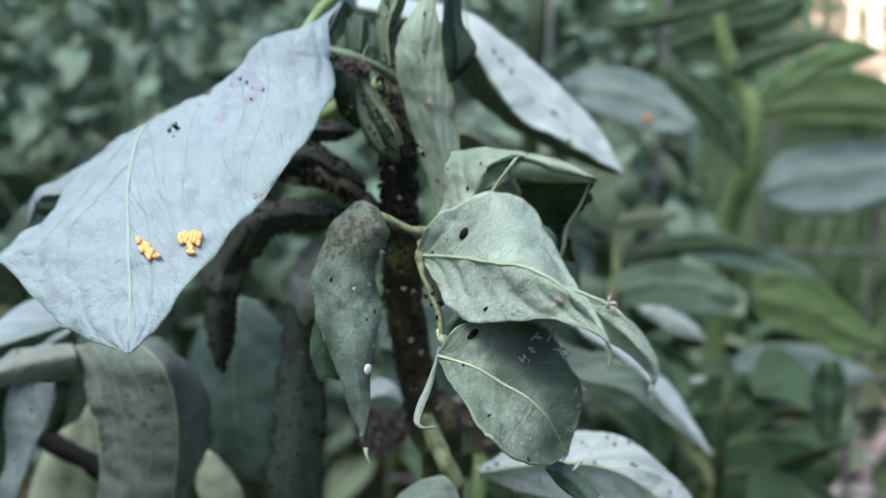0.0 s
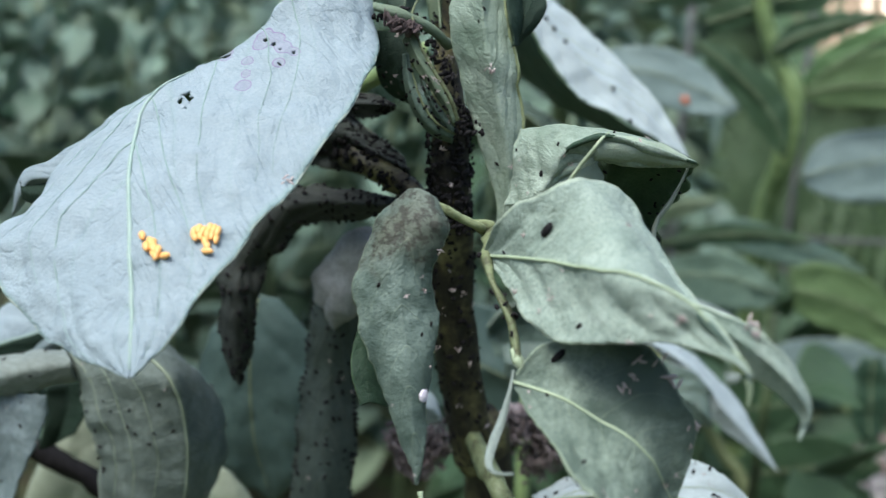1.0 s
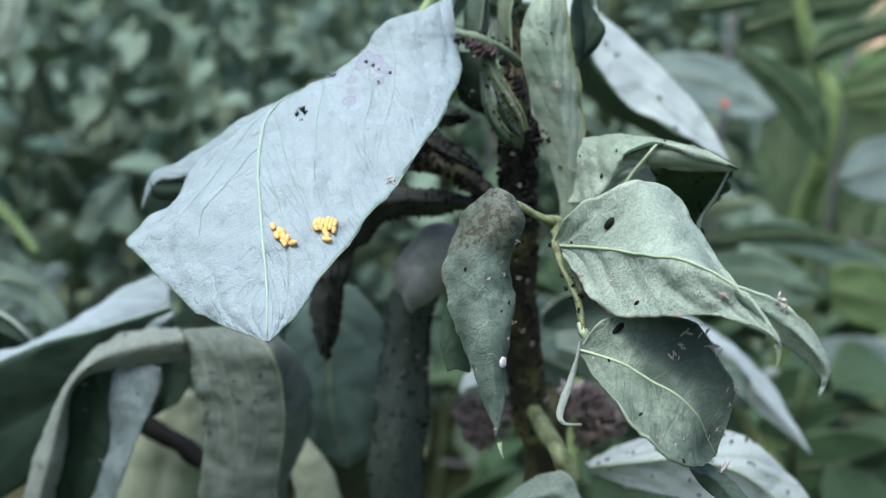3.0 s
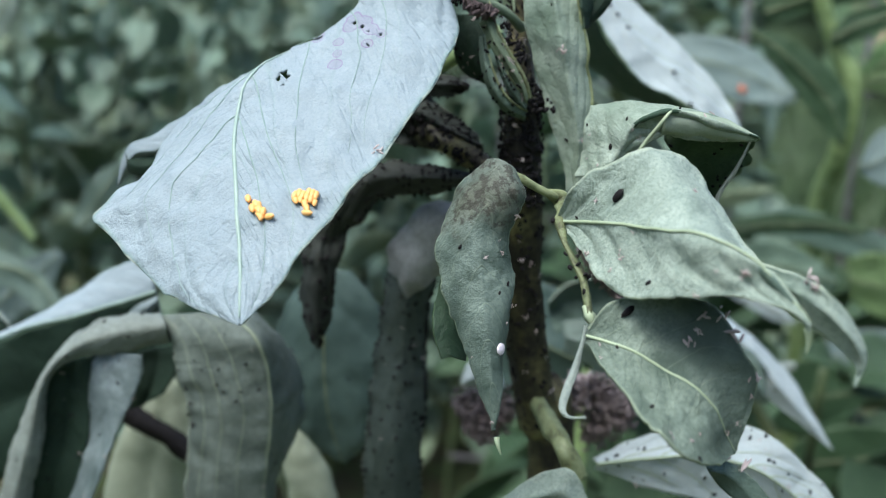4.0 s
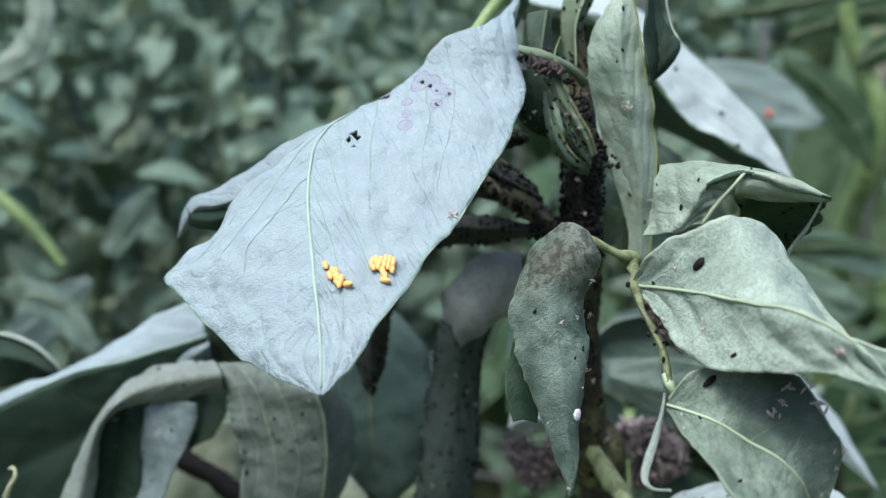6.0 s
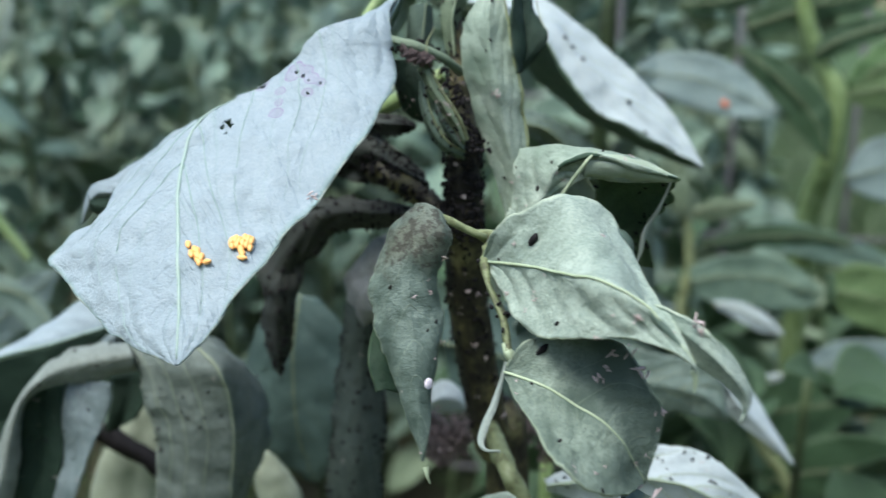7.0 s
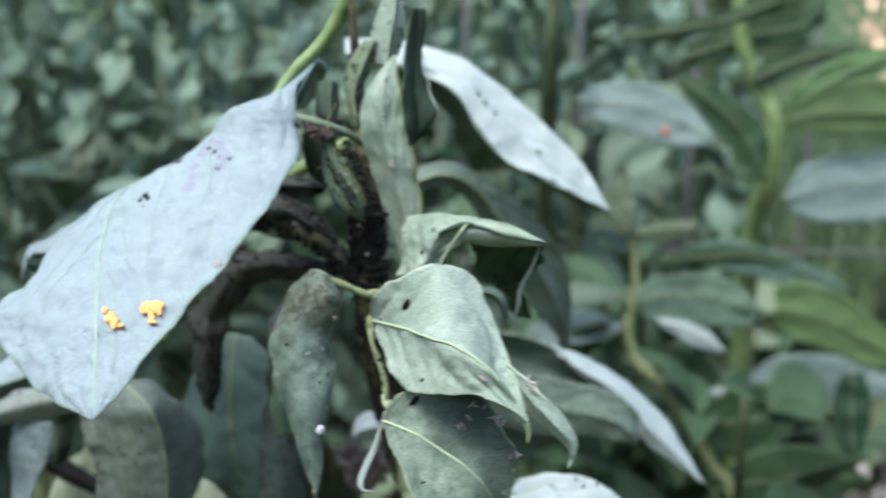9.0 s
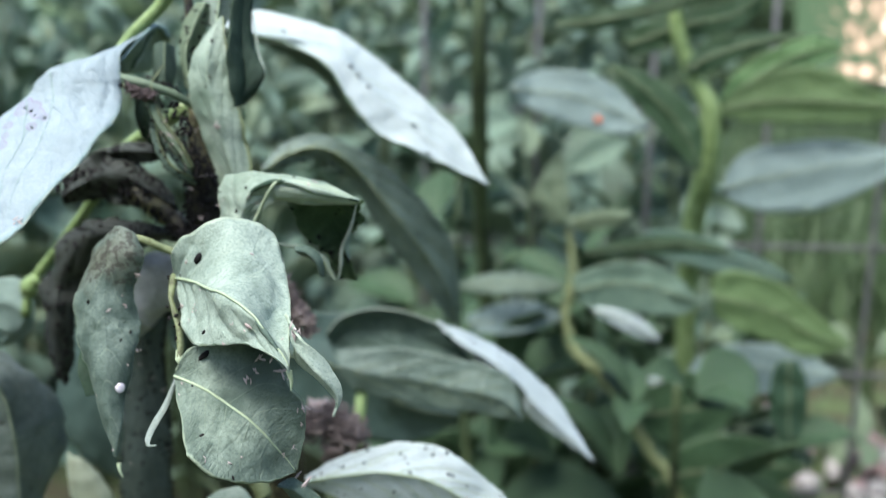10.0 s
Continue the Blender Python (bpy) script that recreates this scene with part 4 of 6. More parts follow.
lateral_veins("wl", made, 6, VEIN, 0.014, sides=(-1,))
leaf("wl_dark",
     [(-3.04, 26.80, 75.85), (-1.81, 26.50, 75.59), (-0.07, 26.64, 74.89), (0.74, 26.54, 73.77), (1.59, 26.54, 72.80), (3.08, 26.94, 71.98), (4.86, 27.79, 71.07)],
     [(-3.22, 28.40, 75.72), (-1.89, 28.20, 75.33), (-0.78, 28.24, 74.76), (0.25, 28.24, 73.65), (1.38, 28.44, 72.57), (3.18, 28.25, 71.67), (4.86, 27.79, 71.03)],
     [(-3.40, 30.20, 75.56), (-2.03, 30.00, 75.10), (-0.88, 30.04, 74.27), (0.08, 30.14, 73.20), (1.30, 30.22, 72.28), (3.24, 29.27, 71.42), (4.86, 27.79, 71.01)],
     TOP, GREY, "dark upper face of the long whitish leaf", rib=0.0, bulge=(0.05, 0.05), n=50, m=14, seed=17.5)
# drooping leaf behind
made = leaf("droop",
     [(-1.74, 25.50, 71.83), (-1.20, 26.00, 72.50), (-0.29, 26.50, 72.74), (0.64, 27.00, 72.35), (1.79, 27.50, 71.57), (2.98, 28.00, 70.24), (3.74, 28.80, 68.57), (3.87, 30.00, 65.72)],
     [(-1.65, 25.40, 71.78), (-0.99, 25.80, 72.24), (-0.14, 26.20, 72.37), (0.62, 26.60, 71.94), (1.39, 27.10, 70.91), (2.45, 27.80, 69.34), (3.38, 28.70, 67.61), (3.81, 30.00, 65.65)],
     [(-1.64, 25.60, 71.65), (-0.91, 26.10, 71.90), (-0.14, 26.50, 71.96), (0.45, 27.00, 71.44), (1.03, 27.60, 70.31), (1.84, 28.20, 68.77), (2.96, 29.00, 67.02), (3.73, 30.00, 65.61)],
     SHEEN, TOP, "drooping dull green leaf with dark specks", rib=0.03, rib_mat=VEIN_DULL, bulge=(0.1, 0.1), ripple=0.06, rim_wave=0.1, n=80, m=24, seed=18.0)
lateral_veins("droop", made, 5, VEIN_DULL, 0.016)
leaf("un_dark",
     [(3.17, 28.17, 66.45), (4.01, 28.44, 66.01), (4.95, 28.80, 65.49), (5.89, 28.90, 64.82), (6.66, 29.00, 64.18), (7.55, 29.02, 63.05), (8.62, 28.60, 61.35)],
     [(3.55, 27.80, 66.13), (4.30, 27.70, 65.66), (5.14, 27.70, 65.16), (5.90, 27.80, 64.44), (6.57, 27.90, 63.62), (7.52, 28.20, 62.60), (8.62, 28.60, 61.35)],
     [(3.73, 27.90, 65.85), (4.58, 27.80, 65.28), (5.33, 27.90, 64.77), (5.96, 28.00, 64.16), (6.30, 28.10, 63.21), (7.38, 28.30, 62.34), (8.62, 28.60, 61.33)],
     WHITE, TOP, "arched leaf with a whitish underside", rib=0.0, bulge=(0.05, 0.05), ripple=0.04, rim_wave=0.08, n=60, m=22, seed=19.0)
leaf("un_inner",
     [(-0.52, 28.00, 65.90), (0.03, 28.00, 66.51), (0.99, 28.00, 66.81), (1.94, 28.00, 66.78), (2.69, 28.00, 66.59), (3.53, 28.00, 66.18), (4.44, 28.00, 65.10)],
     [(-0.46, 28.40, 65.40), (0.13, 28.40, 65.82), (1.01, 28.40, 65.95), (1.87, 28.40, 65.88), (2.74, 28.40, 65.66), (3.60, 28.40, 65.29), (4.42, 28.40, 64.85)],
     [(-0.30, 28.20, 64.97), (0.35, 28.20, 64.99), (1.22, 28.20, 65.08), (2.08, 28.20, 65.05), (2.95, 28.20, 64.88), (3.71, 28.20, 64.76), (4.47, 28.20, 64.79)],
     GREY_DARK, WHITE, "dark inner fold of the arched leaf", rib=0.0, bulge=(0.05, 0.05), ripple=0.05, n=50, m=18, seed=20.0)
stalk("rolled_rim", [(-0.52, 27.97, 65.92), (0.03, 27.97, 66.53), (0.99, 27.97, 66.83), (1.94, 27.97, 66.80), (2.69, 27.97, 66.61), (3.53, 27.97, 66.20), (4.44, 27.97, 65.12)], [0.015, 0.025, 0.028, 0.028, 0.02], CHALKY, lumpy=0.4, n=50)
made = leaf("un_grey",
     [(-0.06, 27.50, 65.49), (1.15, 27.50, 65.65), (2.37, 27.50, 65.63), (3.58, 27.50, 65.42), (4.69, 27.50, 65.20), (5.71, 27.50, 64.71), (6.13, 27.50, 63.41)],
     [(0.02, 27.25, 65.07), (1.18, 27.25, 64.84), (2.39, 27.25, 64.68), (3.60, 27.25, 64.47), (4.71, 27.25, 64.32), (5.54, 27.25, 64.01), (6.13, 27.25, 63.44)],
     [(0.01, 27.40, 64.62), (0.95, 27.40, 64.11), (2.27, 27.40, 63.78), (3.59, 27.40, 63.63), (4.71, 27.40, 63.52), (5.55, 27.40, 63.39), (6.13, 27.40, 63.30)],
     SHEEN, TOP, "grey speckled leaf under the arched leaf", rib=0.0, bulge=(0.08, 0.08), ripple=0.05, n=60, m=22, seed=21.0)
lateral_veins("un_grey", made, 5, VEIN_DULL, 0.014)
made = leaf("bright",
     [(0.52, 20.60, 64.56), (1.58, 20.50, 65.24), (3.04, 20.40, 65.75), (4.17, 20.40, 65.59), (5.02, 20.50, 64.90), (5.81, 20.60, 64.11), (6.26, 20.70, 63.28)],
     [(0.59, 20.40, 64.56), (1.80, 20.10, 64.96), (2.96, 19.90, 65.15), (3.94, 19.90, 64.93), (4.77, 20.10, 64.33), (5.47, 20.30, 63.63), (6.19, 20.60, 63.17)],
     [(0.58, 20.60, 64.35), (1.58, 20.40, 64.16), (2.77, 20.20, 63.94), (3.77, 20.20, 63.60), (4.62, 20.30, 63.27), (5.33, 20.40, 63.09), (6.12, 20.60, 63.09)],
     WHITE, TOP, "whitish drooping leaf with tiny specks", rib=0.03, bulge=(0.06, 0.04), ripple=0.05, n=60, m=30, seed=22.0)
lateral_veins("bright", made, 6, VEIN, 0.014)
leaf("bright_low",
     [(-1.49, 17.80, 64.97), (-0.80, 17.70, 65.61), (-0.16, 17.60, 65.81), (0.16, 17.60, 65.34), (0.43, 17.60, 64.70)],
     [(-1.48, 17.60, 64.95), (-0.78, 17.40, 65.31), (-0.32, 17.40, 65.41), (-0.02, 17.40, 65.11), (0.31, 17.50, 64.62)],
     [(-1.49, 17.80, 64.71), (-0.82, 17.60, 64.80), (-0.41, 17.50, 64.76), (-0.10, 17.50, 64.52), (0.21, 17.60, 64.28)],
     GREY, TOP, "grey-green leaf low at the stem", rib=0.0, bulge=(0.1, 0.1), n=30, m=14, seed=22.5)

# curled leaves low in front of the row
made = leaf("cur",
     [(-9.82, 20.90, 67.34), (-9.35, 20.50, 67.04), (-9.22, 20.40, 66.36), (-9.03, 20.40, 65.74), (-8.96, 20.50, 64.89), (-9.13, 20.70, 63.75), (-9.53, 21.00, 61.93)],
     [(-7.90, 20.20, 67.77), (-7.15, 19.80, 67.37), (-6.84, 19.80, 66.72), (-6.79, 19.90, 65.92), (-6.89, 20.10, 65.11), (-7.14, 20.40, 63.90), (-7.41, 20.80, 61.88)],
     [(-7.44, 21.20, 67.27), (-6.95, 21.60, 66.56), (-6.69, 22.00, 65.66), (-6.62, 22.00, 64.74), (-6.81, 22.00, 63.95), (-7.31, 21.80, 62.99), (-7.60, 21.80, 61.17)],
     TAUPE, TOP, "faded grey curled leaf with dark specks", rib=0.04, rib_mat=VEIN_TAUPE, bulge=(0.2, 0.15), puff=0.0, ripple=0.06, rim_wave=0.12, n=80, m=34, seed=23.0)
long_veins("cur", made, (-0.3, -0.55, -0.78), VEIN_TAUPE, 0.014)
leaf("arch",
     [(-9.64, 20.70, 67.42), (-10.47, 20.70, 67.36), (-11.17, 20.70, 67.18), (-11.80, 20.70, 66.79), (-12.33, 20.70, 66.25), (-12.83, 20.70, 65.48), (-13.30, 20.70, 64.60), (-13.77, 20.70, 63.44), (-14.52, 20.90, 61.61)],
     [(-9.25, 20.15, 67.37), (-10.06, 20.15, 67.23), (-10.69, 20.15, 67.05), (-11.30, 20.15, 66.82), (-11.94, 20.15, 66.37), (-12.39, 20.15, 65.74), (-12.66, 20.15, 64.95), (-13.03, 20.15, 63.77), (-13.75, 20.35, 61.96)],
     [(-9.35, 20.50, 66.85), (-10.08, 20.50, 66.66), (-10.71, 20.50, 66.48), (-11.35, 20.50, 66.38), (-12.07, 20.50, 66.06), (-12.48, 20.50, 65.60), (-12.58, 20.50, 64.85), (-12.85, 20.50, 63.55), (-13.57, 20.70, 61.72)],
     ARCHED, TOP, "arching grey leaf rim curling over", rib=0.0, bulge=(0.12, 0.12), ripple=0.05, n=90, m=22, seed=24.0, ragged=0.05)
# one leaf surface in two colours: DEEP for its shade, STEEL for its sheen
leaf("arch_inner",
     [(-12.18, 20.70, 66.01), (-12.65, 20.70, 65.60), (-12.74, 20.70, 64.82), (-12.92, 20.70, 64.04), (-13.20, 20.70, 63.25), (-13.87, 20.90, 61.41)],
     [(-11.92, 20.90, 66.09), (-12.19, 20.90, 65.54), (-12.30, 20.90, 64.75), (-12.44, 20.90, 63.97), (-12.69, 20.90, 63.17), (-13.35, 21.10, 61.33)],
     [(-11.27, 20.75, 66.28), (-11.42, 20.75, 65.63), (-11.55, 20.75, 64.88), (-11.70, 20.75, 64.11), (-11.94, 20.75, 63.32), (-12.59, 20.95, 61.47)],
     DEEP, TOP, "inner half of the arching leaf, coloured dark for shade", rib=0.0, bulge=(0.05, 0.05), n=50, m=16, seed=25.0)
leaf("arch_strip",
     [(-11.39, 20.80, 66.28), (-11.50, 20.80, 65.60), (-11.63, 20.80, 64.84), (-11.78, 20.80, 64.07), (-12.04, 20.80, 63.28), (-12.71, 21.00, 61.43)],
     [(-10.65, 20.50, 66.49), (-10.75, 20.50, 65.86), (-10.97, 20.50, 65.12), (-11.20, 20.50, 64.36), (-11.47, 20.50, 63.50), (-12.26, 20.70, 61.65)],
     [(-9.96, 20.30, 66.56), (-10.08, 20.30, 65.90), (-10.40, 20.30, 65.21), (-10.74, 20.30, 64.54), (-11.10, 20.30, 63.65), (-11.96, 20.50, 61.79)],
     STEEL, TOP, "bluish half of the arching leaf, coloured pale for sheen", rib=0.0, bulge=(0.05, 0.05), ripple=0.05, n=50, m=16, seed=25.5)
# near-black sheet behind the curl; the gap's shade is in its colour
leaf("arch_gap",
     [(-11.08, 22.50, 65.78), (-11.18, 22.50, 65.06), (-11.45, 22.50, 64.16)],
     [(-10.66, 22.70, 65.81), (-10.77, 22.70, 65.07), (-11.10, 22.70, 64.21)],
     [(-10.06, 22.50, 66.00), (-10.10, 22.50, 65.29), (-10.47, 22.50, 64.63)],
     DEEP, TOP, "leaf underside behind the curl, coloured dark for its shade", rib=0.0, bulge=(0.05, 0.05), n=30, m=12, seed=25.6)
leaf("sliver",
     [(-11.19, 22.00, 66.83), (-10.80, 22.00, 67.18), (-10.27, 22.00, 67.45)],
     [(-11.07, 21.90, 66.79), (-10.66, 21.90, 67.08), (-10.24, 21.90, 67.37)],
     [(-11.05, 22.00, 66.68), (-10.64, 22.00, 66.86), (-10.29, 22.00, 67.17)],
     STEEL, TOP, "narrow bluish leaf edge behind the curl", rib=0.0, bulge=(0.03, 0.03), n=30, m=10, seed=25.7)
leaf("left_curl",
     [(-17.56, 23.20, 66.75), (-16.41, 23.00, 66.95), (-15.49, 22.80, 66.81), (-14.89, 22.80, 66.32), (-14.68, 22.90, 65.81)],
     [(-17.42, 22.90, 66.21), (-16.21, 22.60, 66.48), (-15.43, 22.50, 66.40), (-14.92, 22.60, 66.12), (-14.70, 22.90, 65.77)],
     [(-17.75, 23.20, 65.24), (-16.58, 23.00, 65.48), (-15.84, 22.90, 65.65), (-15.17, 22.90, 65.73), (-14.72, 22.90, 65.74)],
     DEEP, DEEP, "small dark curled leaf with a pale rim", rib=0.0, bulge=(0.06, 0.06), n=36, m=16, seed=25.8)
stalk("rolled_rim", [(-17.49, 23.10, 66.79), (-16.34, 22.90, 66.99), (-15.42, 22.70, 66.85), (-14.83, 22.70, 66.36), (-14.62, 22.80, 65.85)], [0.05, 0.06, 0.06, 0.05, 0.03], CHALKY, lumpy=0.2, n=30)
stalk("tendril", [(-14.42, 19.50, 64.19), (-14.20, 19.40, 64.60), (-14.04, 19.40, 64.86), (-14.13, 19.50, 65.02), (-14.25, 19.50, 64.98)], [0.06, 0.05, 0.04, 0.03, 0.02], YELLOW_TENDRIL)
leaf("left_dark",
     [(-10.78, 23.00, 68.23), (-12.12, 22.90, 67.72), (-13.20, 22.70, 67.00), (-14.22, 22.40, 66.40), (-15.65, 22.00, 65.82), (-17.44, 21.60, 64.90)],
     [(-10.58, 22.60, 67.40), (-11.86, 22.40, 66.97), (-12.97, 22.20, 66.67), (-14.00, 22.00, 66.36), (-15.54, 21.80, 65.66), (-17.32, 21.40, 64.74)],
     [(-10.56, 22.80, 66.45), (-11.31, 22.60, 65.83), (-12.27, 22.40, 64.53), (-13.58, 22.20, 63.19), (-15.43, 22.00, 61.77), (-17.79, 21.80, 60.65)],
     PALE, DEEP, "broad leaf with a whitish upper rim", rib=0.03, rib_mat=VEIN_BLUE, bulge=(0.1, -0.2), n=50, m=26, seed=26.0)
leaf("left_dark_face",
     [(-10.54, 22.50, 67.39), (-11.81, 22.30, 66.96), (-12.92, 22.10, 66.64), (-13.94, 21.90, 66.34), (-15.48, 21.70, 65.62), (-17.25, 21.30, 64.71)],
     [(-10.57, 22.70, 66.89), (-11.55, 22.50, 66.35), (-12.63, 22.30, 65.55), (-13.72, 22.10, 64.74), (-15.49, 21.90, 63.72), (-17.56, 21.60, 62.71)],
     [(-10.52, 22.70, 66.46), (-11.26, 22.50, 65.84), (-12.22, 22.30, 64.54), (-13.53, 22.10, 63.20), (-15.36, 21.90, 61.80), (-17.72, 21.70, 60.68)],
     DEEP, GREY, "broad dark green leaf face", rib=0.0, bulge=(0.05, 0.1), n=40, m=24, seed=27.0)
# hanging sooty leaves behind
leaf("hang_a",
     [(-1.66, 19.90, 71.08), (-2.96, 20.40, 71.15), (-4.26, 20.90, 71.14), (-5.36, 21.20, 70.83), (-6.20, 21.30, 69.81), (-6.42, 21.30, 68.42), (-6.32, 21.30, 67.24), (-6.04, 21.20, 66.62)],
     [(-1.65, 19.80, 71.05), (-2.91, 20.10, 71.01), (-4.14, 20.50, 70.92), (-5.04, 20.80, 70.56), (-5.77, 20.90, 69.48), (-5.96, 20.90, 68.41), (-6.01, 21.00, 67.37), (-6.02, 21.20, 66.60)],
     [(-1.66, 19.90, 70.97), (-2.97, 20.40, 70.72), (-4.19, 20.80, 70.37), (-4.93, 21.10, 69.90), (-5.47, 21.20, 69.02), (-5.64, 21.20, 68.17), (-5.86, 21.30, 67.26), (-6.01, 21.20, 66.60)],
     SOOTY, TOP, "dark sooty leaf hanging beside the stem", rib=0.0, bulge=(0.1, 0.1), ripple=0.1, rim_wave=0.4, n=60, m=20, seed=28.0)
leaf("hang_b",
     [(-4.01, 21.80, 69.39), (-4.44, 21.90, 68.50), (-4.72, 22.00, 66.72), (-4.94, 22.00, 65.05), (-5.05, 22.00, 63.32), (-5.10, 22.30, 60.32)],
     [(-3.46, 21.40, 69.25), (-3.86, 21.40, 68.14), (-4.02, 21.50, 66.68), (-4.14, 21.50, 65.20), (-4.20, 21.50, 63.68), (-4.25, 21.80, 60.68)],
     [(-3.03, 21.60, 68.94), (-3.41, 21.70, 67.78), (-3.48, 21.80, 66.59), (-3.54, 21.90, 65.05), (-3.60, 21.90, 63.50), (-3.65, 22.20, 60.50)],
     FADED, TOP, "dull hanging leaf with black crusted rims", rib=0.0, bulge=(0.12, 0.12), ripple=0.05, rim_wave=0.14, n=60, m=22, seed=29.0)
leaf("hang_b_hood",
     [(-2.60, 20.90, 70.25), (-3.29, 21.00, 70.23), (-3.97, 21.20, 69.80), (-4.34, 21.50, 69.18), (-4.48, 21.80, 68.50)],
     [(-2.57, 20.60, 69.92), (-3.10, 20.60, 69.77), (-3.57, 20.80, 69.36), (-3.92, 21.10, 68.85), (-4.15, 21.40, 68.40)],
     [(-2.56, 20.90, 68.92), (-2.90, 20.90, 68.80), (-3.36, 21.00, 68.47), (-3.72, 21.20, 68.13), (-3.91, 21.40, 67.91)],
     HOOD, TOP, "greyish thin curled hood of the hanging leaf", rib=0.0, bulge=(0.15, 0.15), ripple=0.07, rim_wave=0.12, puff=0.3, n=50, m=24, seed=29.5)
leaf("hang_c",
     [(-7.08, 25.00, 67.52), (-8.04, 25.00, 66.01), (-8.49, 25.00, 64.29), (-7.84, 25.00, 62.57), (-6.45, 25.20, 61.55)],
     [(-6.49, 24.80, 67.61), (-6.66, 24.60, 66.22), (-6.72, 24.60, 64.74), (-6.65, 24.80, 63.13), (-6.36, 25.20, 61.60)],
     [(-6.02, 25.00, 67.47), (-5.17, 25.00, 66.32), (-4.95, 25.00, 64.65), (-5.26, 25.00, 62.91), (-6.27, 25.20, 61.52)],
     BLUEGREEN, TOP, "broad dull blue-green leaf behind", rib=0.03, rib_mat=VEIN_DULL, bulge=(0.15, 0.15), n=40, m=22, seed=30.0)
leaf("low_stalk_leaf",
     [(-9.95, 24.50, 68.42), (-9.09, 24.30, 68.67), (-8.54, 24.20, 68.36), (-8.43, 24.20, 67.49), (-9.02, 24.40, 66.70), (-9.90, 24.60, 66.33)],
     [(-9.90, 24.30, 67.77), (-9.17, 24.00, 67.97), (-8.78, 23.90, 67.84), (-8.67, 24.00, 67.46), (-9.23, 24.20, 66.94), (-9.92, 24.50, 66.42)],
     [(-10.12, 24.50, 66.99), (-9.81, 24.30, 67.07), (-9.49, 24.20, 67.02), (-9.32, 24.20, 66.94), (-9.65, 24.40, 66.68), (-10.01, 24.50, 66.42)],
     FAR_LOW, TOP, "folded blue-green leaf on a yellow-green stalk", rib=0.0, bulge=(0.1, 0.1), n=30, m=16, seed=31.0)
leaf("pale_low",
     [(-12.50, 26.00, 63.37), (-13.08, 26.00, 62.29), (-13.64, 26.00, 61.29), (-14.10, 26.00, 60.08), (-14.57, 26.00, 57.95)],
     [(-11.77, 25.80, 63.69), (-12.08, 25.80, 62.46), (-12.32, 25.80, 61.50), (-12.61, 25.80, 60.31), (-12.96, 25.80, 58.20)],
     [(-11.28, 26.00, 63.45), (-11.05, 26.00, 62.43), (-11.03, 26.00, 61.48), (-11.38, 26.00, 60.29), (-11.73, 26.00, 58.17)],
     YELLOWED, YELLOWED, "pale yellowed leaf low in the row", rib=0.0, n=30, m=14, seed=32.0)
leaf("pale_low_right",
     [(-7.81, 24.00, 63.22), (-7.83, 24.00, 62.31), (-7.69, 24.00, 61.22), (-7.54, 24.00, 60.11)],
     [(-7.26, 23.80, 63.17), (-7.08, 23.70, 62.34), (-7.01, 23.70, 61.44), (-6.97, 23.80, 60.27)],
     [(-7.06, 24.00, 62.91), (-6.56, 24.00, 62.22), (-6.32, 24.00, 61.32), (-6.16, 24.00, 60.22)],
     YELLOWED, YELLOWED, "pale yellowed leaf below the curled leaf", rib=0.0, n=24, m=12, seed=33.0)
stalk("side_stalk", [(-13.21, 25.00, 63.15), (-12.47, 25.00, 62.60), (-11.63, 25.00, 62.12), (-10.71, 25.00, 61.53), (-9.97, 25.00, 60.80), (-9.15, 25.00, 60.08), (-8.55, 25.00, 59.04)], [0.25, 0.3, 0.3, 0.28, 0.25, 0.25, 0.25], DARK, "black crusted stalk under the curled leaf", lumpy=0.5)
leaf("dark_back",
     [(-3.26, 31.50, 65.17), (-1.32, 31.20, 65.68), (0.59, 31.00, 65.24), (2.37, 31.00, 64.01), (3.87, 31.20, 61.94)],
     [(-3.21, 31.20, 64.04), (-1.35, 30.80, 63.88), (0.30, 30.60, 63.23), (1.87, 30.60, 62.30), (3.76, 31.00, 61.78)],
     [(-2.99, 31.50, 62.44), (-1.55, 31.20, 61.59), (0.06, 31.00, 60.82), (1.83, 31.00, 60.62), (3.63, 31.20, 61.40)],
     BLUEGREEN, TOP, "broad dark leaf in the shade behind the stem", rib=0.03, rib_mat=VEIN_DULL, bulge=(0.15, 0.15), n=40, m=20, seed=34.4)
leaf("white_bit",
     [(-2.87, 24.50, 64.57), (-2.74, 24.50, 65.07), (-2.35, 24.50, 65.36), (-1.89, 24.50, 65.17), (-1.66, 24.50, 64.57)],
     [(-2.82, 24.40, 64.54), (-2.58, 24.20, 64.84), (-2.24, 24.20, 64.95), (-1.91, 24.30, 64.83), (-1.66, 24.50, 64.52)],
     [(-2.80, 24.50, 64.42), (-2.57, 24.50, 64.40), (-2.23, 24.50, 64.38), (-1.94, 24.50, 64.43), (-1.68, 24.50, 64.48)],
     WHITE, GREY, "small whitish leaf behind the stem", rib=0.0, bulge=(0.05, 0.05), n=24, m=12, seed=34.0)
leaf("curl_bit",
     [(1.37, 17.20, 71.45), (1.65, 17.20, 71.46), (1.89, 17.20, 71.23), (1.96, 17.20, 70.83)],
     [(1.42, 17.00, 71.41), (1.63, 17.00, 71.39), (1.82, 17.00, 71.21), (1.92, 17.10, 70.86)],
     [(1.47, 17.30, 71.26), (1.63, 17.30, 71.22), (1.77, 17.30, 71.06), (1.89, 17.20, 70.83)],
     GREY_DARK, GREY, "small curled rim behind the leaflet", rib=0.0, bulge=(0.03, 0.03), n=24, m=10, seed=35.0)
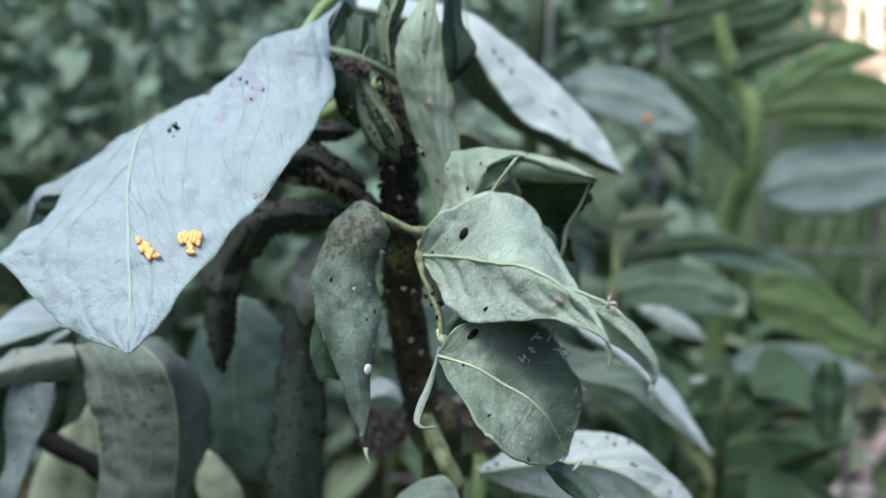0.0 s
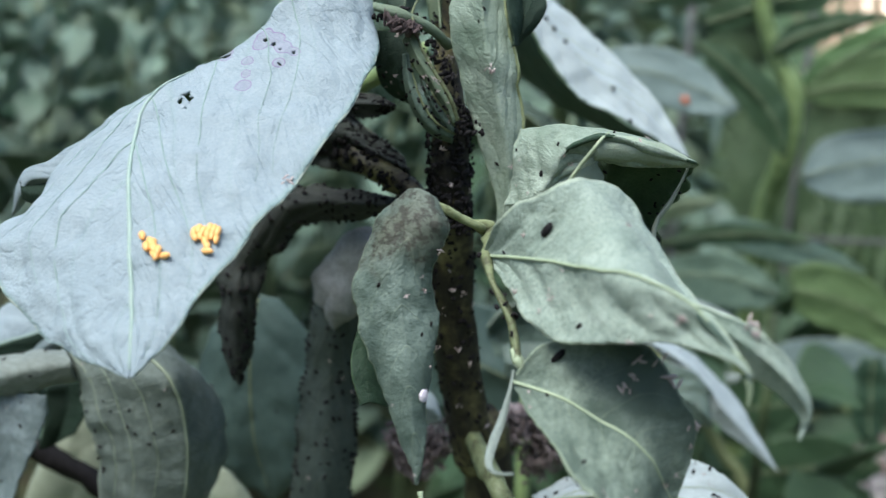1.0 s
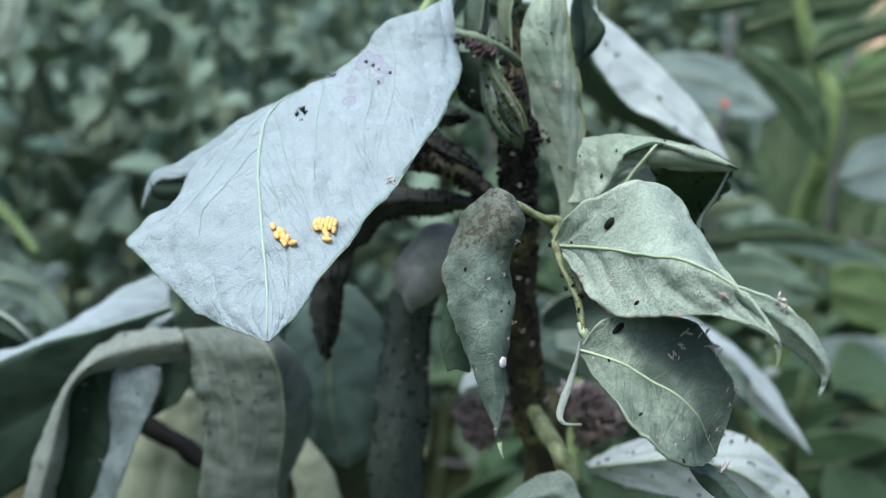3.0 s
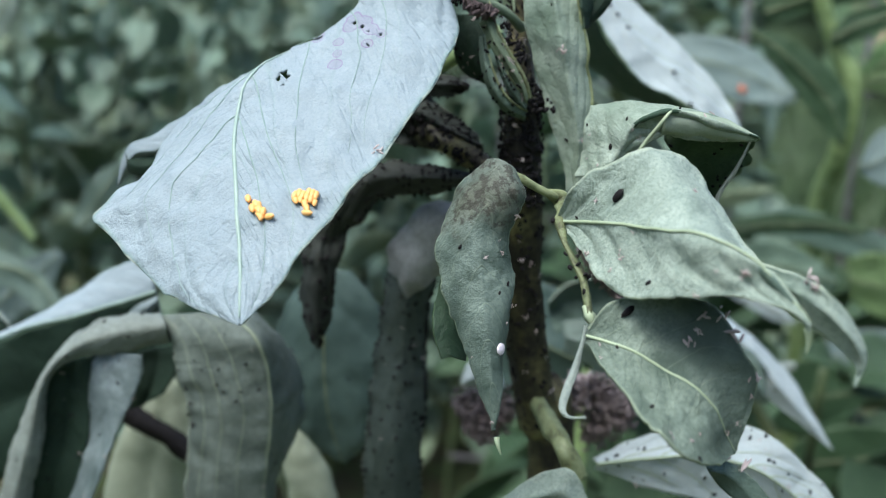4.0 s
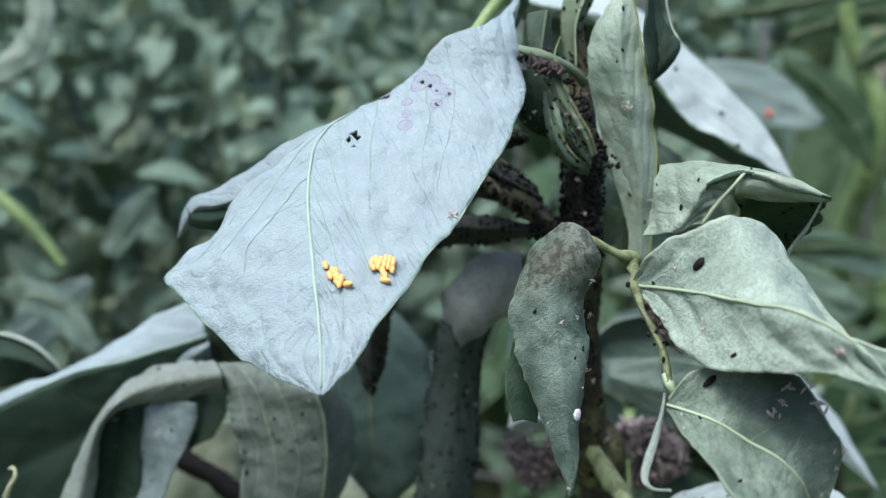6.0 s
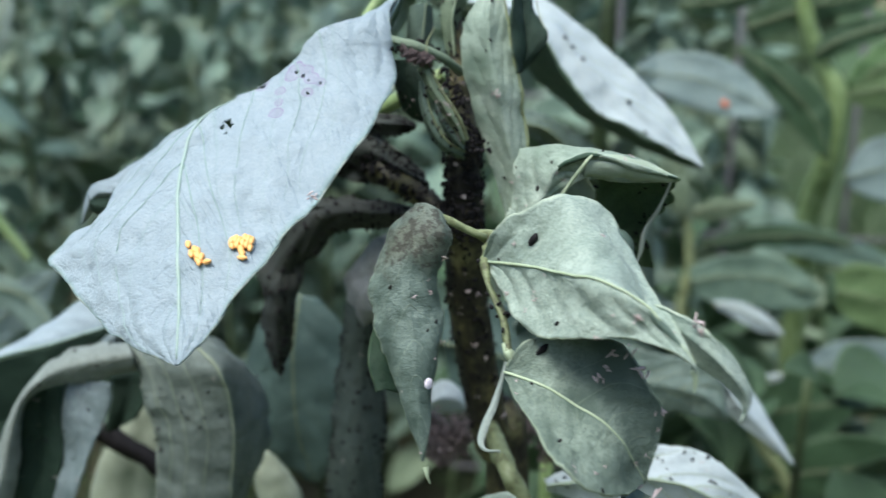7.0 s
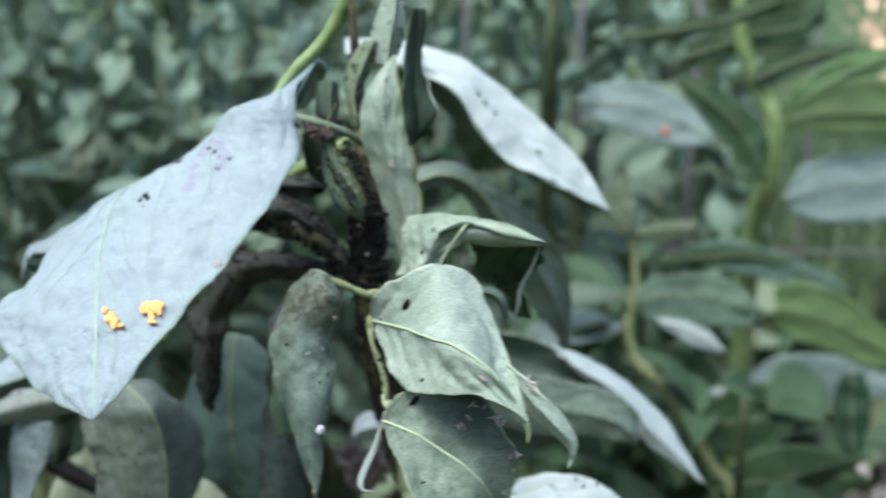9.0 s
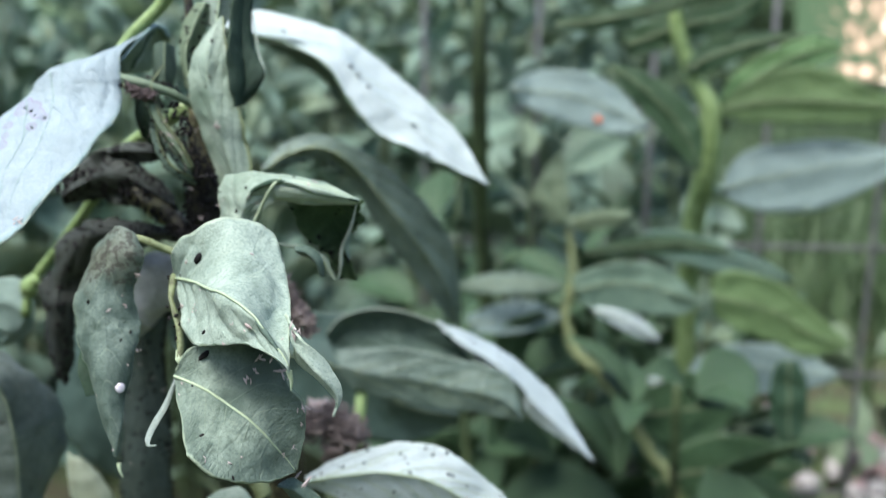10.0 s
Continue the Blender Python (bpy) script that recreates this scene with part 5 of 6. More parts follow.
stalk("leaf_tip", [(2.37, 12.75, 70.53), (2.40, 12.75, 70.37), (2.39, 12.75, 70.21)], [0.05, 0.03, 0.012], VEIN)
stalk("leaf_tip", [(-1.52, 14.80, 67.78), (-1.49, 14.75, 67.65), (-1.44, 14.75, 67.51)], [0.05, 0.03, 0.012], VEIN)


# ---- eggs on the pale leaf ----
def egg_mesh():
    bm = bmesh.new()
    bmesh.ops.create_uvsphere(bm, u_segments=12, v_segments=9, radius=1.0)
    for v in bm.verts:
        taper = 1 - 0.12 * v.co.z
        v.co = Vector((v.co.x * 0.050 * taper, v.co.y * 0.050 * taper, v.co.z * 0.096)) * CM
    me = bpy.data.meshes.new("egg")
    bm.to_mesh(me)
    bm.free()
    me.materials.append(EGG)
    me.polygons.foreach_set("use_smooth", [True] * len(me.polygons))
    return me


EGG_MESH = egg_mesh()


def egg_cluster(centre, spots, label, seed):
    """Spots: steps across and down the leaf, in egg widths, each with the egg's lean in degrees."""
    rng = random.Random(seed)
    big = BLADES["big"]
    i, j = big.nearest(centre)
    o, nrm = Vector(big.grid[i, j]), Vector(big.normal[i, j]).normalized()
    across = Vector((1, 0, 0)) - nrm * nrm.x
    across.normalize()
    down = nrm.cross(across).normalized()
    if down.z > 0:
        down = -down
    root = tagged(new("egg_cluster"), label, "insect eggs", "egg clusters on the leaf")
    root.location = o * CM
    for x, y, lean in spots:
        p = o + across * x * 0.072 + down * y * 0.074
        q = big.nearest(p)
        nn = Vector(big.normal[q]).normalized()
        p = p - nn * ((p - Vector(big.grid[q])).dot(nn))
        axis = (nn * 0.25 + (down * math.cos(radians(lean)) + across * math.sin(radians(lean)))).normalized()
        place = p + nn * (big.thick / 2 + 0.048)
        ob = new("egg", EGG_MESH)
        ob.parent = root
        s = rng.uniform(0.92, 1.08)
        m = Matrix.Translation(place * CM) @ axis.to_track_quat("Z", "Y").to_matrix().to_4x4() @ Matrix.Diagonal((s, s, s, 1))
        ob.matrix_basis = Matrix.Translation(-root.location) @ m


egg_cluster((-5.22, 15.00, 71.15), [(-3.1, -2.2, 25), (-1.5, -1.2, 30), (-0.5, -0.9, 10), (-1.9, 0.1, 20), (-0.7, 0.2, 40), (0.3, 0.1, 20), (0.2, 1.1, 35), (1.2, 0.6, 10), (1.0, 1.5, 5), (2.9, 1.9, 85)],
            "small cluster of orange-yellow eggs on the pale leaf", 5)
egg_cluster((-4.61, 15.00, 71.48), [(-2.4, -0.6, -10), (-1.5, -1.1, 5), (-2.2, 0.5, 25), (-0.6, -0.9, -5), (0.3, -1.5, 0), (-1.0, 0.1, 15), (0.2, -0.3, 10), (1.1, -1.2, -5), (1.0, 0.0, 0), (1.9, -1.0, 0), (1.9, 0.6, 5), (0.2, 1.5, 15), (0.6, 2.5, 20), (0.9, 3.6, 80)],
            "larger cluster of orange-yellow eggs on the pale leaf", 6)


# ---- dark specks, flakes and spots on the plant ----
def scatter():
    rng = random.Random(11)
    dark, pale = Heap(), Heap()

    def on(key, count, heap, size, lo=0.0, hi=1.0, rim=False, back=False):
        b = BLADES[key]
        for _ in range(count):
            i = int(rng.uniform(lo, hi) * (b.n - 1))
            j = rng.choice((0, 1, b.m - 1, b.m)) if rim else rng.randrange(b.m + 1)
            n = b.normal[i, j] * (-1 if back else 1)
            if heap is pale:
                heap.spray(rng, b.grid[i, j] + n * b.thick * 0.5, n, size * rng.uniform(0.6, 1.5))
            else:
                heap.add(rng, b.grid[i, j] + n * b.thick * 0.4, n, size * rng.uniform(0.6, 1.3))

    def at(key, point, heap, size, stretch=1.8):
        b = BLADES[key]
        i, j = b.nearest(point)
        if heap is pale:
            heap.spray(rng, b.grid[i, j] + b.normal[i, j] * b.thick * 0.5, b.normal[i, j], size * 1.3)
        else:
            heap.add(rng, b.grid[i, j] + b.normal[i, j] * b.thick * 0.4, b.normal[i, j], size, stretch)

    for key, count in (("fr", 2), ("fl", 3), ("lo", 4), ("up", 4), ("top", 5), ("wl", 3), ("droop", 40), ("crust_leaf", 90), ("crust_fold", 300), ("un_grey", 40), ("bright", 50), ("un_dark", 5), ("cur", 14), ("arch", 6), ("arch_inner", 10), ("arch_strip", 4), ("hang_a", 150), ("hang_b", 70), ("tip", 14), ("side_tip", 24), ("up_flap", 24), ("bud0", 18), ("bud1", 14), ("bud2", 14), ("bud3", 12), ("left_dark_face", 6), ("hang_c", 10)):
        on(key, count, dark, 0.026 if key not in ("hang_a", "hang_b") else 0.036)
    for key, count in (("cur", 14), ("hang_a", 60), ("hang_b", 260), ("droop", 24), ("arch", 6), ("up_flap", 10)):
        on(key, count, dark, 0.028, rim=True)
    for key, count in (("fr", 8), ("lo", 8), ("bud1", 14), ("bud3", 10), ("up", 10), ("arch_inner", 5), ("arch_strip", 10), ("fl", 6), ("wl", 4), ("bright", 18), ("cur", 5), ("hang_b", 12)):
        on(key, count, pale, 0.026)
    at("fr", (0.14, 15.11, 71.67), dark, 0.065, 1.9)
    at("lo", (0.36, 14.60, 70.05), dark, 0.055, 2.2)
    for p in [(0.69, 27.02, 74.70), (1.29, 27.01, 74.25), (2.01, 26.11, 72.77), (3.38, 26.57, 72.49), (-1.25, 27.23, 76.02), (1.05, 27.00, 74.60), (2.90, 26.60, 73.30)]:
        at("wl", p, dark, 0.055, 1.3)
    for p in [(1.53, 13.10, 71.16), (1.62, 13.10, 71.07)]:
        at("fr", p, pale, 0.05, 2.2)
    at("big", (-3.61, 15.90, 72.13), pale, 0.05)
    for p in [(1.25, 14.00, 70.18), (1.22, 14.00, 69.93)]:
        at("lo", p, pale, 0.055, 2.2)

    for key, p, size in (("fr_curl", (2.25, 12.90, 71.11), 0.060), ("lo", (1.83, 14.30, 70.27), 0.060), ("lo", (1.81, 14.20, 69.93), 0.060), ("lo", (2.27, 14.00, 69.25), 0.050), ("lo", (1.37, 14.20, 69.93), 0.045), ("fr", (0.14, 14.60, 70.93), 0.040), ("fl", (-1.38, 15.90, 71.18), 0.050), ("fl", (-1.51, 15.80, 69.67), 0.045), ("lo_tip", (2.28, 14.20, 68.11), 0.090), ("up", (1.68, 17.30, 72.69), 0.050), ("top", (-0.90, 18.60, 73.66), 0.050)):
        at(key, p, pale, size)

    def along(points, spread, count, size, heap=dark):
        c = spline(points, 200)
        for _ in range(count):
            p = Vector(c[rng.randrange(200)])
            d = Vector((rng.gauss(0, 1), rng.gauss(0, 1), rng.gauss(0, 0.3))).normalized()
            if heap is pale:
                heap.spray(rng, p + d * spread, d, size * rng.uniform(0.6, 1.2))
            else:
                heap.add(rng, p + d * spread * rng.uniform(0.85, 1.1), d, size * rng.uniform(0.4, 1.35), rng.uniform(1.0, 2.0))

    along([(-1.38, 19.80, 70.64), (-1.41, 19.80, 71.60), (-1.43, 19.80, 72.80)], 0.40, 620, 0.042)
    along([(-1.43, 19.80, 72.80), (-1.61, 20.20, 74.42), (-1.79, 20.60, 76.18)], 0.15, 120, 0.034)
    along([(-0.79, 21.70, 64.98), (-1.32, 20.70, 68.52), (-1.39, 20.00, 70.87)], 0.46, 420, 0.042)
    along([(-1.43, 19.60, 70.70), (-2.28, 20.00, 71.39), (-3.20, 20.60, 71.77), (-4.02, 21.20, 72.02), (-4.94, 22.00, 72.08)], 0.28, 800, 0.042)
    along([(-5.58, 21.50, 71.88), (-4.71, 21.30, 72.21), (-3.85, 21.00, 72.13), (-3.13, 20.60, 71.86)], 0.36, 500, 0.045)
    along([(-4.02, 21.20, 72.02), (-4.38, 21.50, 72.10), (-4.94, 22.00, 72.08)], 0.46, 600, 0.045)
    along([(-0.68, 16.10, 71.15), (-0.56, 15.50, 70.80), (-0.31, 15.10, 70.37), (-0.18, 14.80, 69.91)], 0.10, 12, 0.036)
    along([(-2.85, 19.00, 74.55), (-2.15, 19.30, 74.57), (-1.69, 19.60, 74.21)], 0.14, 80, 0.036)
    along([(-0.98, 19.00, 72.54), (-1.36, 19.00, 73.03), (-1.64, 19.20, 73.63), (-1.98, 19.40, 74.22)], 0.22, 230, 0.036)
    along([(-0.79, 21.70, 64.98), (-1.32, 20.70, 68.52), (-1.39, 20.00, 70.87)], 0.48, 60, 0.04, pale)
    along([(-1.38, 19.80, 70.64), (-1.43, 19.80, 72.52), (-1.61, 20.20, 74.42)], 0.40, 40, 0.04, pale)
    # these dark lumps mostly stand for aphids
    dark.link("dark_speck", DARK, "countless black specks on stem and leaves, mostly standing for aphids", "specks")
    pale.link("pale_flake", FLAKE, "tiny pale dry flakes on the leaves", "flakes")
    b = BLADES["fl"]
    q = b.nearest((-1.68, 15.20, 69.13))
    bm = bmesh.new()
    bmesh.ops.create_icosphere(bm, subdivisions=3, radius=0.095 * CM)
    turn = Vector(b.normal[q]).to_track_quat("Z", "Y").to_matrix()
    for v in bm.verts:
        c = v.co * (1 + 0.12 * noise.noise(v.co * 2200))
        c.z *= 0.35
        v.co = turn @ c + Vector(b.grid[q] + b.normal[q] * 0.03) * CM
    me = bpy.data.meshes.new("mould_spot")
    bm.to_mesh(me)
    bm.free()
    me.materials.append(WHITE_DOT)
    ob = new("mould_spot", me)
    tagged(ob, "small white round mould spot on the hanging leaflet", "spot")


scatter()


# ---- withered flowers at the stem ----
def withered_flower(points, radius, count, seed, label, mat=None):
    rng = random.Random(seed)
    heap = Heap()
    c = spline(points, 60)
    for _ in range(count):
        p = Vector(c[rng.randrange(60)])
        d = Vector((rng.gauss(0, 1), rng.gauss(0, 1), rng.gauss(0, 1))).normalized()
        heap.add(rng, p + d * radius * rng.uniform(0.2, 1.0) * (1 + 0.35 * noise.noise(Vector(d) * 3)), d + Vector((rng.gauss(0, 1), rng.gauss(0, 1), rng.gauss(0, 1))), 0.034 * rng.uniform(0.4, 1.5), rng.uniform(2.0, 4.5))
    ob = new("withered_flower", mesh_from("withered_flower", heap.verts, heap.faces, [mat or WITHER]))
    tagged(ob, label, "flower", "withered flowers on the stem")


withered_flower([(0.10, 20.60, 69.67), (0.38, 20.40, 69.23), (0.87, 20.20, 68.77)], 0.3, 900, 1, "small dried purplish-brown flower at the stem")
withered_flower([(-0.16, 23.40, 64.58), (0.64, 23.20, 65.05), (1.30, 23.10, 64.69), (0.67, 23.30, 63.96)], 0.5, 1900, 2, "dried brown-grey flower clump at the stem")
withered_flower([(-2.53, 22.40, 65.03), (-2.15, 22.20, 64.39), (-1.61, 22.40, 64.94)], 0.45, 1400, 3, "dark dried flower clump against the stem")
withered_flower([(-2.47, 18.70, 74.47), (-2.24, 18.60, 74.39), (-2.01, 18.70, 74.35)], 0.1, 130, 5, "small dried purplish flower by the shoot's heart", DARK_PETAL)
withered_flower([(-0.01, 23.20, 65.34), (0.49, 23.20, 65.48)], 0.16, 160, 4, "small pale dried petal on the flower clump", FLAKE)

# ---- bean plants behind ----
def bean_leaf_mesh(seed, front=None, back=None):
    """A broad bean leaflet of unit length along +y, arched and folded."""
    rng = random.Random(seed)
    w, fold, bend = rng.uniform(0.22, 0.29), rng.uniform(0.0, 0.16), rng.uniform(0.05, 0.4)
    ys = [0, 0.15, 0.35, 0.55, 0.75, 0.92, 1.0]
    ws = [0.02, 0.6, 0.95, 1.0, 0.75, 0.3, 0.0]
    mid = [(0.02 * math.sin(5 * y), y, 0.12 * math.sin(2.2 * y) - bend * y * y) for y in ys]
    lft = [(m[0] - w * k, m[1], m[2] + fold * k) for m, k in zip(mid, ws)]
    rgt = [(m[0] + w * k, m[1], m[2] + fold * k) for m, k in zip(mid, ws)]
    b = Blade(lft, mid, rgt, bulge=(0.03, 0.03), ripple=0.008, rim_wave=0.03, n=16, m=10, toward=(0, 0, 1), seed=seed, thick=0.006, scale=1.0, ragged=0.008)
    return b.build("leaf", front or FAR_TOP, back or FAR_LOW)


FAR_LEAVES = [bean_leaf_mesh(40 + k) for k in range(7)]
FRESH_LEAVES = [bean_leaf_mesh(60 + k, BUD_GREEN, BUD_GREEN) for k in range(3)]
GREEN_LEAVES = [bean_leaf_mesh(70 + k, GREEN_FACE, GREEN_FACE) for k in range(4)]


def bean_plant(seed, height, label, leaves=None):
    rng = random.Random(seed)
    root = tagged(new("broad_bean_plant"), label, "bean plant", "bean plants in the row behind")
    lean = (rng.uniform(-13, 13), rng.uniform(-6, 6))
    pts = [(lean[0] * t * t, lean[1] * t * t, height * t) for t in (0, 0.25, 0.5, 0.75, 1.0)]
    part("stem", tube_mesh("stem", pts, [0.55, 0.5, 0.45, 0.38, 0.25], STEM_GREEN, n=24, k=8, square=0.1), root)
    c = spline(pts, 100)
    turn, h = rng.uniform(0, 360), 0.3 * height
    while h < height:
        p = Vector(c[min(99, int(99 * h / height))]) * CM
        turn += rng.uniform(120, 200)
        near_top = h > 0.9 * height
        for k in range(2 if not near_top else 3):
            size = rng.uniform(0.065, 0.115) * (0.6 if near_top else 1)
            ob = new("leaf", rng.choice(leaves or (FAR_LEAVES if rng.random() < 0.85 else FRESH_LEAVES)))
            ob.parent = root
            yaw = turn + (k - 0.5) * rng.uniform(45, 100)
            off = Matrix.Rotation(radians(turn), 4, "Z") @ Matrix.Translation((0, rng.uniform(0.015, 0.045), 0.01))
            ob.matrix_basis = Matrix.Translation(p) @ off @ Matrix.Rotation(radians(yaw - turn), 4, "Z") @ Matrix.Rotation(radians(rng.uniform(-65, 60) if not near_top else rng.uniform(10, 70)), 4, "X") @ Matrix.Rotation(radians(rng.uniform(-60, 60)), 4, "Y") @ Matrix.Diagonal((size, size, size, 1))
        h += rng.uniform(2.1, 3.6)
    return root


def row_behind():
    rng = random.Random(77)
    kinds = [bean_plant(100 + k, rng.uniform(72, 88), "leafy green broad bean plant in the row behind") for k in range(6)]
    spots = []
    for gy in range(12):
        for gx in range(16):
            x, y = -112 + gx * 15 + rng.uniform(-6, 6), 73 + gy * 14 + rng.uniform(-6, 6)
            if x > 2 and y < (112 if x < 24 else 205) and not (x < 8 and y > 72):
                continue
            if x > 56 and y > 195:
                continue
            if y < 102 and -64 < x < -3:
                continue
            if abs(x) > 0.62 * y + 12:
                continue
            spots.append((x, y))
    for n, (x, y) in enumerate(spots):
        m = pose(x * CM, y * CM, -0.01, 0, 0, rng.uniform(0, 360)) @ Matrix.Scale(min(1.12, 0.88 + (y - 70) * 0.0019), 4)
        if n < len(kinds):
            kinds[n].matrix_basis = m
        else:
            copy_thing(kinds[n % len(kinds)], m)


row_behind()

def undergrowth():
    rng = random.Random(91)
    kinds = [bean_plant(300 + k, rng.uniform(26, 44), "low young bean plant by the fence") for k in range(3)]
    for n in range(26):
        m = pose(rng.uniform(0.1, 0.40), rng.uniform(0.95, 1.9), -0.01, 0, 0, rng.uniform(0, 360))
        ob = kinds[n] if n < 3 else copy_thing(kinds[n % 3], m)
        ob.matrix_basis = m
        tagged(ob, group="low plants by the fence")
    weed = bean_plant(340, 26, "small pale green weed among the stones", FRESH_LEAVES)
    weed.matrix_basis = pose(0.68, 1.52, -0.01)
    tagged(weed, group="low plants by the fence")
    for k, (x, y, high) in enumerate(((4, 58, 56), (12, 63, 55), (18, 60, 57), (6, 72, 58), (13, 76, 60), (22, 74, 52), (27, 80, 50), (1, 80, 66), (30, 92, 44))):
        ob = bean_plant(320 + k, high, "dark green bean plant in the shade by the fence", GREEN_LEAVES)
        ob.matrix_basis = pose(x * CM, y * CM, -0.01, 0, 0, rng.uniform(0, 360))
        tagged(ob, group="low plants by the fence")


undergrowth()

# the two plants that stand clear beside the row
plant_a = tagged(new("broad_bean_plant"), "green broad bean plant with large lit leaves near the fence", "bean plant", "bean plants beside the fence")
stalk("stem", [(20.0, 70.0, 0), (19.5, 68.0, 35), (18.20, 64.00, 60.00), (18.33, 61.00, 66.80), (18.11, 60.00, 70.92), (17.02, 60.00, 73.09), (15.77, 60.00, 75.94), (15.21, 60.00, 79.43)], [0.8, 0.8, 0.8, 0.75, 0.7, 0.6, 0.5, 0.4], STALK, parent=plant_a, n=50)


def far_leaf(owner, key, left, mid, right, front, back, bulge=(0.08, 0.08)):
    mid = [(m[0], 0.5 * (l[1] + r[1]) - 0.08, m[2]) for l, m, r in zip(left, mid, right)]
    leaf(key, left, mid, right, front, back, parent=owner, rib=0.05, rib_mat=VEIN_DULL, bulge=bulge, ripple=0.08, rim_wave=0.15, n=26, m=14, thick=0.05, seed=len(BLADES) * 1.7)


far_leaf(plant_a, "a1", [(18.57, 60.00, 71.54), (20.95, 60.00, 73.11), (23.36, 60.00, 73.91), (25.85, 60.00, 73.56), (28.05, 60.00, 72.58), (31.65, 60.00, 71.46)], [(18.60, 60.00, 71.11), (21.08, 60.00, 71.60), (23.56, 60.00, 71.76), (26.04, 60.00, 71.64), (28.51, 60.00, 71.51), (31.68, 60.00, 71.21)], [(18.63, 60.00, 70.67), (21.18, 60.00, 70.32), (24.05, 60.00, 70.28), (26.88, 60.00, 70.30), (28.97, 60.00, 70.50), (31.71, 60.00, 70.96)], FRESH, FAR_TOP)
far_leaf(plant_a, "a2", [(19.23, 60.00, 66.39), (20.63, 61.00, 68.17), (23.45, 61.00, 68.91), (27.00, 61.00, 69.17), (31.30, 60.00, 68.56)], [(19.14, 59.80, 65.92), (21.44, 59.80, 66.45), (23.92, 59.80, 67.01), (27.08, 59.80, 67.65), (31.31, 59.80, 68.37)], [(19.36, 60.00, 65.51), (20.90, 60.00, 64.66), (23.49, 60.00, 64.32), (26.70, 60.00, 64.99), (31.37, 60.00, 67.94)], FAR_PALE, FAR_TOP)
far_leaf(plant_a, "a3", [(11.26, 57.00, 74.15), (13.35, 57.00, 73.61), (15.68, 57.00, 72.11), (17.10, 57.00, 70.27), (17.18, 57.00, 67.54)], [(11.24, 56.70, 73.95), (12.94, 56.70, 72.93), (15.00, 56.70, 71.15), (16.31, 56.70, 69.49), (17.06, 56.70, 67.55)], [(11.28, 57.00, 73.70), (12.45, 57.00, 72.33), (14.30, 57.00, 70.24), (15.79, 57.00, 68.59), (16.91, 57.00, 67.50)], GREEN_FACE, FAR_LOW)
far_leaf(plant_a, "a4", [(5.03, 55.00, 72.83), (6.71, 56.00, 73.68), (9.41, 56.00, 73.66), (11.64, 56.00, 72.67), (13.59, 55.00, 70.53)], [(5.10, 54.90, 72.64), (6.74, 54.90, 72.51), (9.47, 54.90, 72.09), (11.69, 54.90, 71.26), (13.52, 54.90, 70.40)], [(5.21, 55.00, 72.39), (6.60, 55.00, 71.38), (8.85, 55.00, 70.55), (11.42, 55.00, 70.03), (13.44, 55.00, 70.18)], FAR_PALE, FAR_TOP)
far_leaf(plant_a, "a5", [(7.91, 58.00, 76.68), (9.82, 58.00, 77.30), (12.24, 58.00, 77.63), (15.29, 58.00, 78.36), (17.29, 58.00, 79.02)], [(7.83, 58.00, 76.44), (10.02, 58.00, 76.68), (12.26, 58.00, 77.09), (14.99, 58.00, 77.73), (17.31, 58.00, 78.63)], [(7.75, 58.00, 76.20), (10.22, 58.00, 76.06), (12.29, 58.00, 76.54), (14.68, 58.00, 77.09), (17.34, 58.00, 78.23)], GREEN_FACE, FAR_LOW)
far_leaf(plant_a, "a6", [(16.21, 59.00, 74.12), (17.39, 59.00, 75.38), (19.79, 59.00, 75.94), (22.20, 59.00, 76.01), (23.41, 59.00, 75.88)], [(16.20, 59.00, 73.66), (17.62, 59.00, 74.51), (19.84, 59.00, 75.28), (22.05, 59.00, 75.70), (23.42, 59.00, 75.81)], [(16.19, 59.00, 73.20), (17.86, 59.00, 73.63), (19.89, 59.00, 74.62), (21.91, 59.00, 75.39), (23.42, 59.00, 75.74)], GREEN_FACE, FAR_LOW)
far_leaf(plant_a, "a7", [(18.84, 61.00, 71.66), (19.73, 61.00, 73.43), (22.12, 61.00, 75.03), (24.54, 61.00, 75.82), (26.15, 61.00, 75.32)], [(19.19, 61.00, 71.41), (20.59, 61.00, 72.80), (22.83, 61.00, 74.15), (24.83, 61.00, 75.04), (26.24, 61.00, 75.07)], [(19.54, 61.00, 71.15), (21.46, 61.00, 72.16), (23.53, 61.00, 73.27), (25.12, 61.00, 74.25), (26.34, 61.00, 74.82)], FRESH, FAR_TOP)
far_leaf(plant_a, "a8", [(12.16, 60.50, 75.87), (14.00, 60.50, 76.84), (16.48, 60.50, 77.44), (19.27, 60.50, 78.13), (20.77, 60.50, 79.17)], [(12.45, 60.50, 75.19), (14.23, 60.50, 75.82), (16.53, 60.50, 76.59), (19.17, 60.50, 77.08), (20.84, 60.50, 78.27)], [(12.74, 60.50, 74.51), (14.47, 60.50, 74.80), (16.58, 60.50, 75.74), (19.07, 60.50, 76.02), (20.91, 60.50, 77.36)], GREEN_FACE, FAR_LOW)

